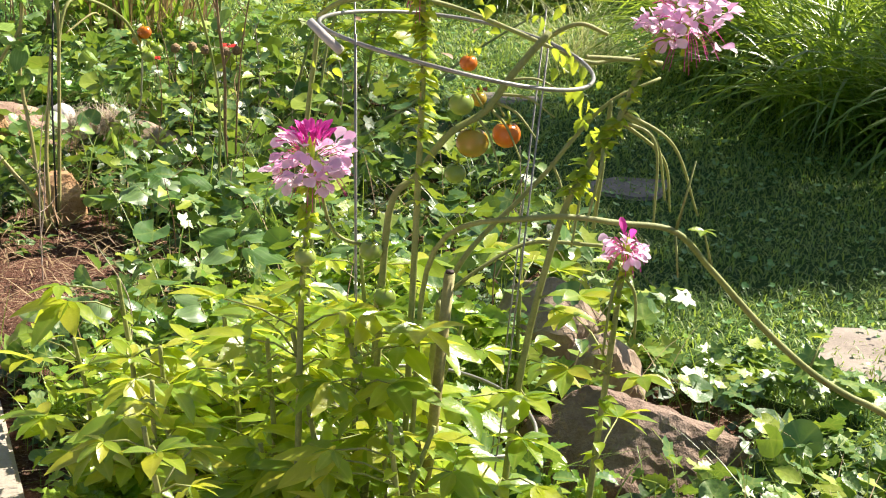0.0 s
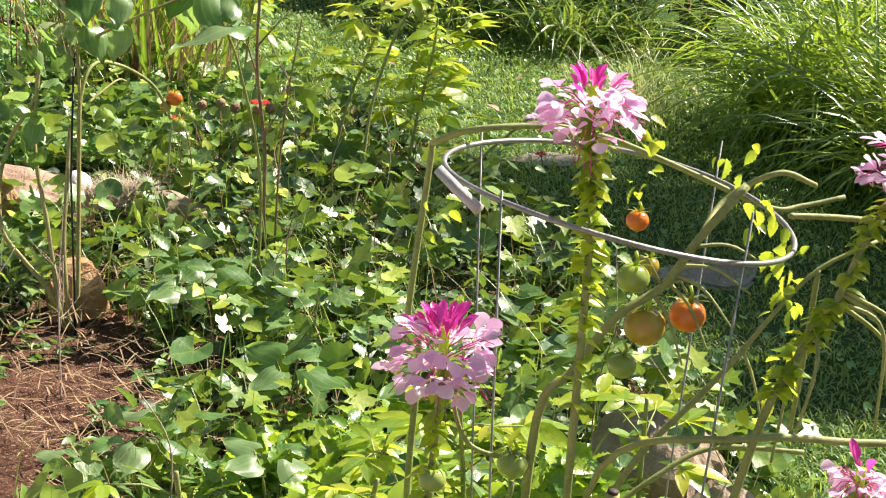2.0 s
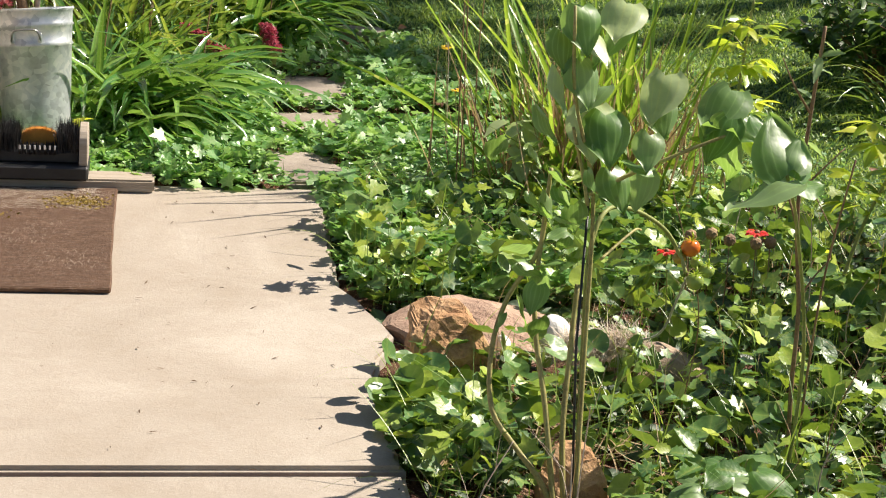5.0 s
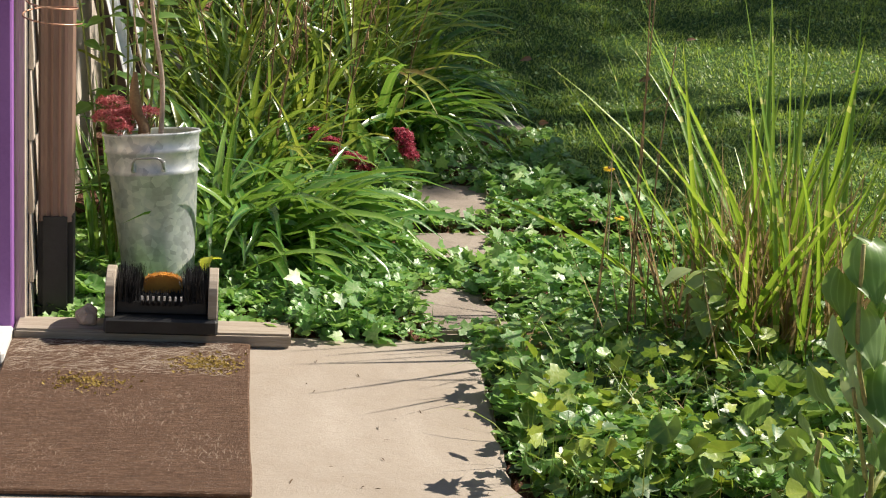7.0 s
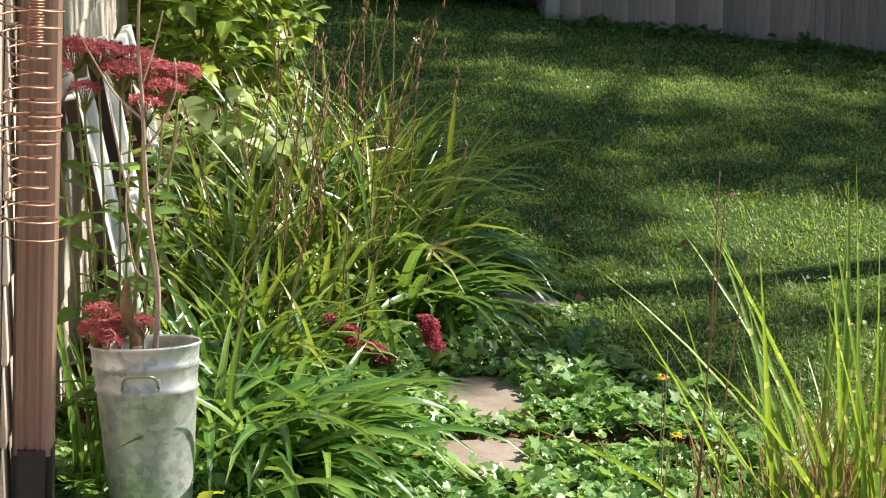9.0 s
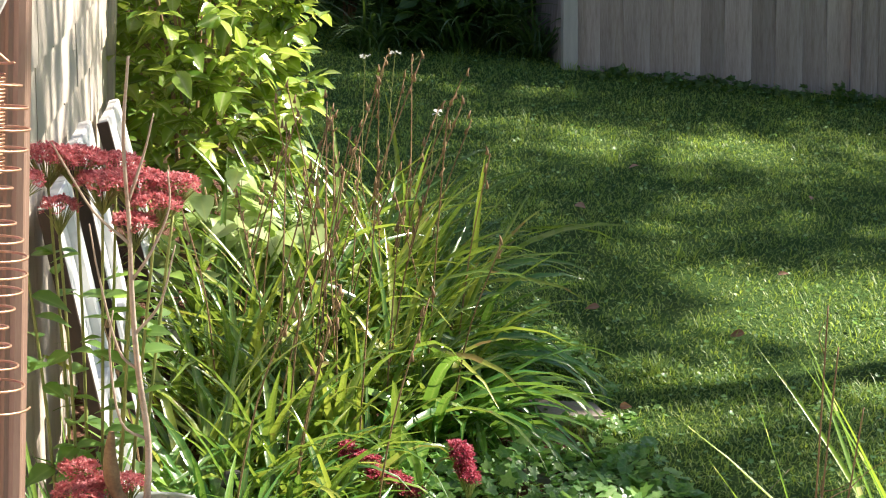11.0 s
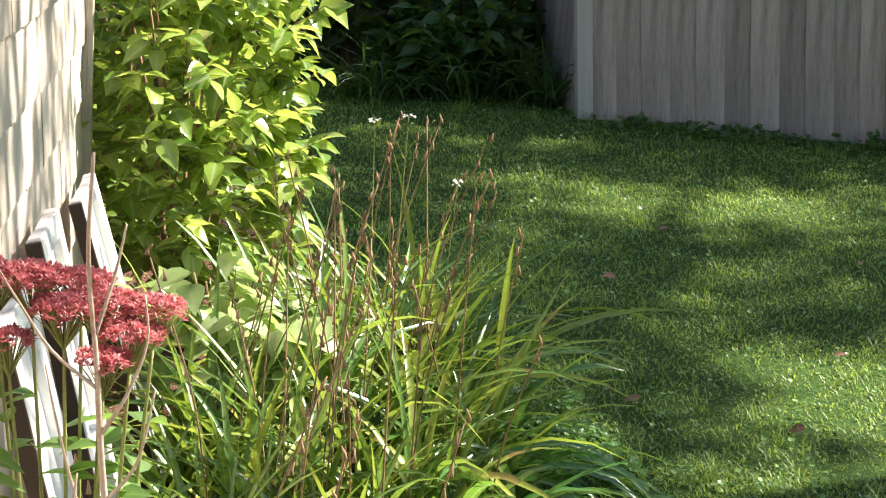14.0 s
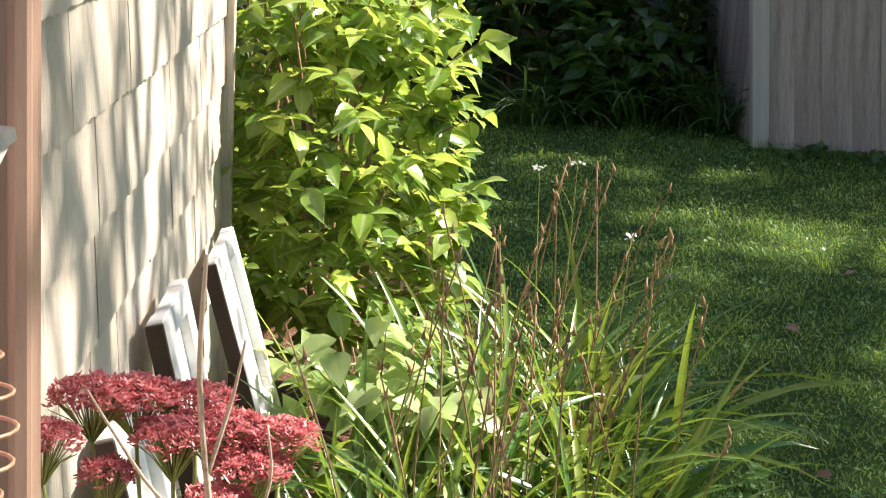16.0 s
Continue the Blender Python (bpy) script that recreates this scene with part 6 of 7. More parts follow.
def tomato_plant():
    t = base("tomato_plant", 1.47, -1.0, 0.0, "tomato plant with ripening fruit and sparse yellowing leaves", "tomato plant")
    o = np.array([1.47, -1.0, 0.0])
    main_vines = [
        ([(1.45, -0.8, -0.02), (1.4, -0.75, 0.3), (1.397, -0.75, 0.589), (1.38, -0.75, 0.633), (1.383, -0.75, 0.711), (1.39, -0.75, 0.794), (1.395, -0.75, 0.863)], 0.006, 0.005),
        ([(1.395, -0.75, 0.863), (1.41, -0.84, 0.902), (1.502, -0.85, 0.908), (1.581, -0.85, 0.893), (1.665, -0.9, 0.864), (1.754, -0.95, 0.83), (1.8, -0.95, 0.83), (1.86, -0.95, 0.84)], 0.0055, 0.004),
        ([(1.4, -1.05, -0.02), (1.4, -1.1, 0.4), (1.399, -1.12, 0.653), (1.437, -1.12, 0.706), (1.48, -1.12, 0.764), (1.533, -1.12, 0.797), (1.571, -1.12, 0.85), (1.621, -1.12, 0.908)], 0.0065, 0.0065),
    ]
    side_vines = [
        ([(1.5, -1.0, -0.02), (1.479, -1.12, 0.466), (1.487, -1.12, 0.525), (1.525, -1.12, 0.595), (1.592, -1.12, 0.663), (1.632, -1.12, 0.704), (1.671, -1.12, 0.753), (1.725, -1.12, 0.808), (1.8, -1.12, 0.84)], 0.0065, 0.003),
        ([(1.571, -1.12, 0.85), (1.62, -1.08, 0.88), (1.67, -1.1, 0.915), (1.72, -1.1, 0.9)], 0.005, 0.004),
        ([(1.678, -1.12, 0.872), (1.74, -1.12, 0.868), (1.8, -1.12, 0.861)], 0.0045, 0.005),
        ([(1.487, -1.12, 0.525), (1.55, -1.12, 0.57), (1.62, -1.12, 0.6), (1.72, -1.15, 0.6)], 0.004, 0.004),
        ([(1.725, -1.12, 0.808), (1.715, -1.13, 0.7), (1.71, -1.13, 0.62)], 0.0045, 0.004),
        ([(1.399, -1.12, 0.6), (1.33, -1.1, 0.62), (1.3, -1.1, 0.7)], 0.004, 0.003),
    ]
    for pts, a, b in main_vines + side_vines:
        leafpart("vine", [tube(curve(np.array(pts) - o, 36), a * 0.78, b * 0.78, 8)], M_STEM, t)
    for c, rad, m, s in [((1.567, -1.12, 0.762), 0.0205, M_TOM_O, 1), ((1.516, -1.12, 0.752), 0.0235, M_TOM_Y, 2), ((1.496, -1.12, 0.808), 0.018, M_TOM_G, 3), ((1.53, -1.05, 0.85), 0.013, M_TOM_O, 4), ((1.494, -1.12, 0.708), 0.016, M_TOM_G, 5), ((1.272, -1.15, 0.605), 0.015, M_TOM_G, 6), ((1.545, -1.06, 0.80), 0.012, M_TOM_Y, 7), ((1.375, -1.12, 0.60), 0.017, M_TOM_G, 8), ((1.40, -1.12, 0.53), 0.016, M_TOM_G, 9)]:
        f = tomato_fruit(t, np.array(c) - o, rad, m, s)
    r = np.random.default_rng(8)
    tr = [(1.533, -1.12, 0.797), (1.55, -1.125, 0.805), (1.56, -1.125, 0.79)]
    leafpart("fruit_truss", [tube(np.array(tr) - o, 0.0022, 0.0018, 5), tube(np.array([(1.533, -1.12, 0.797), (1.52, -1.12, 0.79), (1.515, -1.12, 0.78)]) - o, 0.002, 0.0016, 5), tube(np.array([(1.53, -1.12, 0.80), (1.51, -1.12, 0.83), (1.50, -1.12, 0.83)]) - o, 0.002, 0.0016, 5)], M_STEM, t)
    ch = []
    for a, b in [((1.54, -1.12, 0.80), (1.58, -1.15, 0.73)), ((1.55, -1.12, 0.82), (1.63, -1.14, 0.79)), ((1.52, -1.12, 0.79), (1.545, -1.16, 0.72)), ((1.56, -1.12, 0.84), (1.65, -1.13, 0.82)), ((1.545, -1.12, 0.81), (1.60, -1.16, 0.76)), ((1.64, -1.12, 0.72), (1.67, -1.14, 0.62))]:
        a, b = np.array(a) - o, np.array(b) - o
        ch.append(tube(curve([a, (a + b) / 2 + [0, 0, 0.012], b], 10), 0.0026, 0.0012, 5))
    leafpart("seed_pods", ch, M_STEM, t)
    pos = np.array([(1.39, -0.8, 0.80), (1.60, -0.9, 0.86), (1.66, -1.1, 0.90), (1.68, -1.12, 0.84), (1.655, -1.1, 0.87), (1.70, -1.1, 0.78), (1.69, -1.12, 0.70), (1.67, -1.12, 0.66), (1.70, -1.13, 0.72), (1.66, -1.05, 0.93), (1.58, -0.95, 0.93), (1.69, -1.13, 0.80)]) - o
    k = len(pos)
    pos = np.repeat(pos, 6, 0) + r.normal(0, 0.013, (6 * k, 3)) - [0, 0, 0.012]
    k = len(pos)
    leafpart("leaves", [scatter(TOOTH, pos, r.uniform(0, 6.28, k), r.uniform(-1.4, 0.1, k), r.normal(0, 0.7, k), r.uniform(0.012, 0.028, k))], M_CLEOME, t, "curled yellowing tomato leaves")
    cage = base("tomato_cage", 1.53, -1.0, 0.0, "round grey wire tomato cage standing in the bed", "tomato cage")
    for z, R in ((0.865, 0.20), (0.30, 0.16), (0.12, 0.14)):
        a = np.linspace(0, 2 * np.pi, 61)
        leafpart("ring", [tube(np.column_stack([R * np.cos(a), R * np.sin(a), np.full(61, z) + 0.006 * np.sin(a * 2) + R * (0.10 * np.sin(a - 0.37) - 0.10 * np.cos(a - 0.37))]), 0.0032, 0.0032, 7)], M_CAGE, cage)
    for a in (0.5, 2.1, 3.6, 5.0):
        leafpart("leg", [tube([(0.203 * math.cos(a), 0.203 * math.sin(a), 0.90), (0.17 * math.cos(a), 0.17 * math.sin(a), 0.4), (0.13 * math.cos(a), 0.13 * math.sin(a), -0.08)], 0.0014, 0.0014, 6)], M_CAGE, cage)
    q = np.array([(1.302, -1.02, 0.905), (1.318, -1.04, 0.888), (1.335, -1.065, 0.872)]) - [1.53, -1.0, 0]
    leafpart("sleeve", [tube(q, 0.006, 0.0068, 10)], M_TAPE, cage, "grey plastic sleeve on the top ring")
    pp = base("bamboo_cane", 1.47, -1.155, 0.0, "thick bamboo cane with a hollow cut end", "cane")
    leafpart("cane", [tube([(-0.03, 0.03, -0.05), (0, 0, 0.3), (0.012, 0, 0.572)], 0.0085, 0.008, 12)], M_OLIVESTEM, pp)
    leafpart("cut_end", [tube([(0.012, 0, 0.5725), (0.0121, 0, 0.576)], 0.0062, 0.0062, 12)], M_DARKWOOD, pp, "dark hollow end")


tomato_plant()


# ---- staked plants beside the patio ----
def big_leaf(parent, c, yaw, pitch, roll, size, name="leaf", tmpl=None):
    tv, tf, ta, tc = tmpl or OVATE_WIDE
    me = build_mesh(name, [scatter((tv, tf, ta, tc), [(0, 0, 0)], [yaw], [pitch], [roll], [size])])
    ob = put(name, me, M_BIGLEAF, parent)
    ob.location = tuple(float(q) for q in c)
    return ob


def wide_leaf():
    """A broad pointed leaf with pleated veins, 9 sections by 9 across."""
    v, al, ac, n = [], [], [], 9
    for i in range(n):
        y = i / (n - 1)
        w = 0.43 * math.sin(math.pi * min(1, 0.05 + 0.95 * y) ** 0.62) ** 0.95
        for j in range(n):
            s = -1 + 2 * j / (n - 1)
            z = -0.12 * s * s * w + 0.018 * math.cos(s * 11) * math.sin(3 * y) - 0.18 * y * y + 0.07 * math.sin(5 * y + 3 * s) * abs(s) + 0.03 * math.sin(9 * y + s)
            v.append((s * w, y - 0.16 * abs(s) * (1 - y) ** 2, z))
            al.append(y)
            ac.append(math.sin(s * 9.4) if abs(s) > 0.12 else 0.0)
    f = []
    for i in range(n - 1):
        for j in range(n - 1):
            a = i * n + j
            f += [(a, a + 1, a + n + 1), (a, a + n + 1, a + n)]
    return np.array(v, float), np.array(f), np.array(al, float), np.array(ac, float)


OVATE_WIDE = wide_leaf()


def lean_back(pts, far=0.05):
    """Upper parts of the staked plants lean away from the patio, along the line of sight past the patio's edge."""
    p = np.array(pts, float)
    eye = np.array([0.474, -1.882, 1.407])
    k = 1 + far * np.clip(p[..., 2:3] / 0.45, 0, 1)
    return eye + (p - eye) * k


def staked_plant():
    t = base("broad_leaved_plant", 1.255, 1.07, 0.0, "tall plant with large ribbed grey-green leaves on dark stems", "plant")
    o = np.array([1.255, 1.07, 0.0])
    for pts, a, b in [([(1.262, 1.07, -0.03), (1.25, 1.07, 0.3), (1.24, 1.06, 0.556), (1.225, 1.05, 0.66), (1.18, 1.03, 0.80), (1.165, 1.02, 0.95)], 0.006, 0.004),
                      ([(1.225, 1.05, 0.62), (1.30, 1.05, 0.66), (1.40, 1.04, 0.71), (1.47, 1.04, 0.74)], 0.0055, 0.004),
                      ([(1.225, 1.05, 0.60), (1.21, 1.05, 0.66), (1.185, 1.04, 0.74)], 0.005, 0.004),
                      ([(1.26, 1.06, 0.5), (1.33, 1.12, 0.535), (1.362, 1.18, 0.521)], 0.004, 0.003)]:
        leafpart("stem", [tube(curve(lean_back(pts) - o, 24), a * 0.75, b * 0.75, 8)], M_OLIVESTEM, t)
    top_leaves = [((1.265, 1.094, 0.911), 2.2, -0.7, 0.3, 0.1), ((1.179, 1.041, 0.942), 3.4, -1.0, 0.2, 0.085), ((1.214, 1.043, 0.918), 0.6, 0.5, 0.1, 0.07), ((1.156, 1.057, 0.897), 3.3, -1.1, -0.1, 0.07), ((1.19, 1.047, 0.85), 3.5, -1.0, 0.0, 0.085), ((1.239, 1.093, 0.801), 2.3, -0.5, 0.4, 0.085), ((1.143, 1.023, 0.839), 3.9, -1.1, -0.3, 0.08), ((1.243, 1.056, 0.759), 3.1, -0.75, 0.1, 0.105)]
    side_leaves = [((1.115, 1.013, 0.776), 4.3, -0.9, 0.1, 0.07), ((1.48, 1.112, 0.799), 2.4, -0.55, -0.1, 0.115), ((1.452, 1.045, 0.741), 5.6, -0.9, 0.3, 0.12), ((1.342, 1.082, 0.786), 3.2, -0.9, 0.1, 0.08), ((1.46, 1.1, 0.758), 4.2, -0.4, 0.7, 0.09), ((1.318, 1.032, 0.732), 2.9, -0.9, -0.1, 0.07)]
    low_leaves = [((1.264, 1.059, 0.659), 3.6, -0.9, 0.2, 0.08), ((1.326, 1.075, 0.656), 2.6, -1.0, 0.0, 0.075), ((1.322, 1.013, 0.675), 1.2, 0.3, -0.1, 0.06), ((1.514, 1.012, 0.744), 0.2, 0.6, 0.1, 0.06), ((1.46, 1.054, 0.759), 2.2, -0.9, -0.2, 0.09)]
    for c, y, p, q, s in top_leaves + side_leaves + low_leaves:
        big_leaf(t, lean_back(c) - o, y, p, q, s * 1.03)
    # four leaves coloured pale, as where the sun strikes them
    for c, y, p, q, s in [((1.262, 1.225, 0.735), 3.0, -0.75, 0.1, 0.115), ((1.39, 1.22, 0.80), 2.6, -0.7, 0.2, 0.11), ((1.30, 1.2, 0.93), 2.7, -0.5, 0.0, 0.10), ((1.24, 1.22, 0.88), 3.6, -0.6, -0.2, 0.09)]:
        big_leaf(t, np.array(c) - o, y, p, q, s).data.materials[0] = M_SUNPALE
    t2 = base("sapling", 1.20, 1.07, 0.0, "thin green-brown stems with round leaves rising from the soil", "sapling")
    o = np.array([1.20, 1.07, 0.0])
    for pts, a, b in [([(1.24, 1.08, -0.03), (1.19, 1.07, 0.07), (1.136, 1.07, 0.141), (1.089, 1.07, 0.212), (1.08, 1.07, 0.325), (1.102, 1.07, 0.425), (1.15, 1.07, 0.512), (1.158, 1.07, 0.609)], 0.0065, 0.004),
                      ([(1.235, 1.07, -0.03), (1.219, 1.07, 0.02), (1.188, 1.07, 0.209), (1.159, 1.07, 0.346), (1.15, 1.07, 0.435), (1.155, 1.07, 0.56), (1.16, 1.07, 0.66)], 0.0065, 0.004),
                      ([(1.245, 1.08, -0.03), (1.223, 1.07, 0.162), (1.223, 1.07, 0.323), (1.225, 1.07, 0.45)], 0.006, 0.005)]:
        leafpart("stem", [tube(curve(lean_back(pts) - o, 28), a * 0.95, b * 0.95, 8)], M_OLIVESTEM, t2)
    r = np.random.default_rng(21)
    for c in [(r.uniform(1.04, 1.21), 1.05 + r.normal(0, 0.03), r.uniform(0.4, 0.72)) for _ in range(12)] + [(1.105, 1.05, 0.50), (1.15, 1.05, 0.47), (1.185, 1.05, 0.50), (1.12, 1.05, 0.43), (1.19, 1.05, 0.54), (1.14, 1.05, 0.60), (1.17, 1.05, 0.63), (1.12, 1.05, 0.62), (1.10, 1.04, 0.58), (1.175, 1.05, 0.575), (1.07, 1.05, 0.62), (1.16, 1.05, 0.66), (1.20, 1.05, 0.60), (1.09, 1.05, 0.40)]:
        big_leaf(t2, lean_back(c) - o, r.uniform(0, 6.28), r.uniform(-1.2, 0.1), r.normal(0, 0.4), r.uniform(0.035, 0.062))
    st = base("garden_stake", 1.255, 1.055, 0.0, "thin black metal garden stake", "stake")
    leafpart("rod", [tube([(0, 0, -0.06), (0.0, 0.10, 0.30), (0.012, 0.155, 0.57)], 0.0026, 0.0026, 7)], M_BLACK, st)
    tt = base("tomato_branch", 1.42, 1.2, 0.0, "arching tomato branch with orange and green fruit", "tomato plant")
    o = np.array([1.42, 1.2, 0.0])
    leafpart("vine", [tube(curve(lean_back([(1.262, 1.075, -0.02), (1.246, 1.065, 0.3), (1.24, 1.065, 0.50), (1.27, 1.10, 0.575), (1.34, 1.18, 0.56), (1.42, 1.23, 0.51), (1.46, 1.24, 0.455), (1.475, 1.24, 0.42)], 0.064) - o, 40), 0.005, 0.0042, 8)], M_STEM, tt)
    for c, rad, m, s in [((1.482, 1.25, 0.468), 0.019, M_TOM_O, 11), ((1.491, 1.23, 0.408), 0.0175, M_TOM_G, 12), ((1.517, 1.245, 0.424), 0.015, M_TOM_G, 13), ((1.462, 1.25, 0.447), 0.013, M_TOM_Y, 14), ((1.50, 1.26, 0.435), 0.012, M_TOM_G, 15)]:
        tomato_fruit(tt, lean_back(c, 0.064) - o, rad * 1.06, m, s)
    rp = base("frayed_rope", 1.50, 1.82, 0.03, "frayed pale rope end tied by a string to the tomato branch", "rope")
    o = np.array([1.50, 1.82, 0.03])
    leafpart("string", [tube(curve(np.array([(1.538, 1.43, 0.35), (1.56, 1.55, 0.26), (1.585, 1.72, 0.13), (1.55, 1.80, 0.08)]) - o, 16), 0.0025, 0.003, 5)], M_TWINE, rp)
    k = 1700
    along = r.uniform(0, 1, k)
    p = np.column_stack([1.57 - 0.17 * along, 1.80 + 0.03 * along, 0.085 - 0.03 * along]) - o + r.normal(0, 1, (k, 3)) * [0.012, 0.012, 0.010]
    leafpart("fibre_tuft", [strips(p, r.normal(3.1, 1.0, k), r.normal(0.1, 0.6, k), r.normal(0.6, 0.5, k), r.uniform(0.03, 0.085, k), np.full(k, 0.0016), 4, 0.2)], M_ROPE, rp)


staked_plant()


def stalk_plant(name, pts, r0, r1, mat, label, cat, seed, leaves=0, leaf=(0.03, 0.06), lmat=None, lrange=(0.3, 1), twigs=0, tmpl=None):
    t = base(name, pts[0][0], pts[0][1], 0.0, label, cat)
    o = np.array([pts[0][0], pts[0][1], 0.0])
    c = curve(np.array(pts) - o, 40)
    leafpart("stem", [tube(c, r0, r1, 7)], mat, t)
    r = np.random.default_rng(seed)
    if leaves:
        i = (r.uniform(lrange[0], lrange[1], leaves) * (len(c) - 1)).astype(int)
        leafpart("leaves", [scatter(tmpl or LANCE, c[i], r.uniform(0, 6.28, leaves), r.uniform(-0.8, 0.5, leaves), r.normal(0, 0.5, leaves), r.uniform(*leaf, leaves))], lmat or M_CLEOME, t)
    ch = []
    for k in range(twigs):
        q = c[int(r.uniform(0.3, 0.95) * (len(c) - 1))]
        e = q + r.normal(0, 1, 3) * [0.06, 0.06, 0.02] + [0, 0, r.uniform(0.03, 0.12)]
        leafpart("twig", [tube(curve([q, (q + e) / 2 + r.normal(0, 0.008, 3), e], 8), r1 * 0.8, r1 * 0.3, 5)], mat, t)
    return t


stalk_plant("dry_stalk", [(1.77, 1.35, -0.03), (1.756, 1.35, 0.142), (1.75, 1.35, 0.308), (1.73, 1.35, 0.445), (1.72, 1.35, 0.555), (1.723, 1.35, 0.71), (1.73, 1.35, 0.88)], 0.005, 0.0035, M_BROWNSTEM, "tall thin brown stalk in the ground cover", "stalk", 41, 10, (0.03, 0.07), M_BIGLEAF, (0.7, 1), 4)
stalk_plant("dry_stalk", [(1.79, 1.36, -0.03), (1.79, 1.36, 0.2), (1.80, 1.36, 0.4), (1.83, 1.36, 0.62)], 0.003, 0.002, M_BROWNSTEM, "thin brown stalk in the ground cover", "stalk", 42, 4, (0.03, 0.05), None, (0.5, 1), 3)
t = stalk_plant("leafy_stem", [(1.70, 1.18, -0.03), (1.68, 1.12, 0.3), (1.59, 1.0, 0.58), (1.525, 0.91, 0.70)], 0.004, 0.003, M_STEM, "stem with paired pointed green leaves", "plant", 43)
for c, y, p, q, s in [((-0.175, -0.27, 0.70), 0.1, 0.9, 0.0, 0.125), ((-0.175, -0.27, 0.69), 1.9, -0.25, 0.2, 0.135), ((-0.165, -0.27, 0.68), -1.2, 0.1, 0.2, 0.08), ((-0.165, -0.27, 0.71), -0.5, 0.8, 0.2, 0.07)]:
    big_leaf(t, c, y, p, q, s)
r = np.random.default_rng(77)
for i in range(26):
    x, y = r.uniform(1.05, 2.3), r.uniform(-0.5, 2.6)
    if (abs(x - 1.2) < 0.2 and abs(y - 1.9) < 0.35):
        continue
    h = r.uniform(0.18, 0.42)
    stalk_plant("dry_twig", [(x, y, -0.03), (x + r.normal(0, 0.02), y + r.normal(0, 0.02), h * 0.5), (x + r.normal(0, 0.06), y + r.normal(0, 0.04), h)], 0.0018, 0.001, M_TANSTEM if i % 3 else M_BROWNSTEM, "thin dry twig standing among the leaves", "twig", 500 + i, 0, twigs=2)


def zinnia(x, y, z, rad, seed, mat=None, label="small red zinnia flower above the ground cover", n=14):
    t = base("zinnia", x, y, 0.0, label, "zinnia")
    r = np.random.default_rng(seed)
    leafpart("stem", [tube(curve([(0.02, 0.01, -0.03), (0.01, 0, z * 0.5), (0, 0, z)], 10), 0.002, 0.0015, 5)], M_STEM, t)
    a = np.concatenate([np.linspace(0, 6.28, n, endpoint=False), np.linspace(0.2, 6.48, n // 2, endpoint=False)])
    k = len(a)
    leafpart("petals", [scatter(PETAL, np.tile((0, 0, z), (k, 1)), a, r.normal(0.1, 0.15, k), r.normal(0, 0.1, k), np.r_[np.full(n, rad), np.full(k - n, rad * 0.65)])], mat or M_RED, t)
    leafpart("centre", [tube([(0, 0, z), (0, 0, z + 0.004), (0, 0, z + 0.007)], rad * 0.28, rad * 0.14, 9)], M_BROWNSTEM, t)


zinnia(1.984, 2.286, 0.2, 0.03, 1)
zinnia(1.70, 2.107, 0.2, 0.026, 2)
zinnia(2.75, 1.95, 0.12, 0.02, 3)
for i, (x, y) in enumerate([(1.89, 2.215), (1.95, 2.19), (1.86, 2.27), (1.99, 2.2), (1.80, 2.25)]):
    t = base("seed_head", x, y, 0.0, "dry brown globe-shaped seed head", "seed head", "dry seed heads")
    leafpart("stem", [tube([(0, 0, -0.03), (0.004, 0, 0.1), (0, 0, 0.19)], 0.0018, 0.0015, 5)], M_BROWNSTEM, t)
    bm = bmesh.new()
    bmesh.ops.create_icosphere(bm, subdivisions=3, radius=0.015)
    for v in bm.verts:
        v.co *= 1 + 0.25 * noise.noise(v.co * 260)
    bmesh.ops.translate(bm, vec=(0, 0, 0.2), verts=bm.verts)
    part("head", bm, M_BROWNSTEM, t)

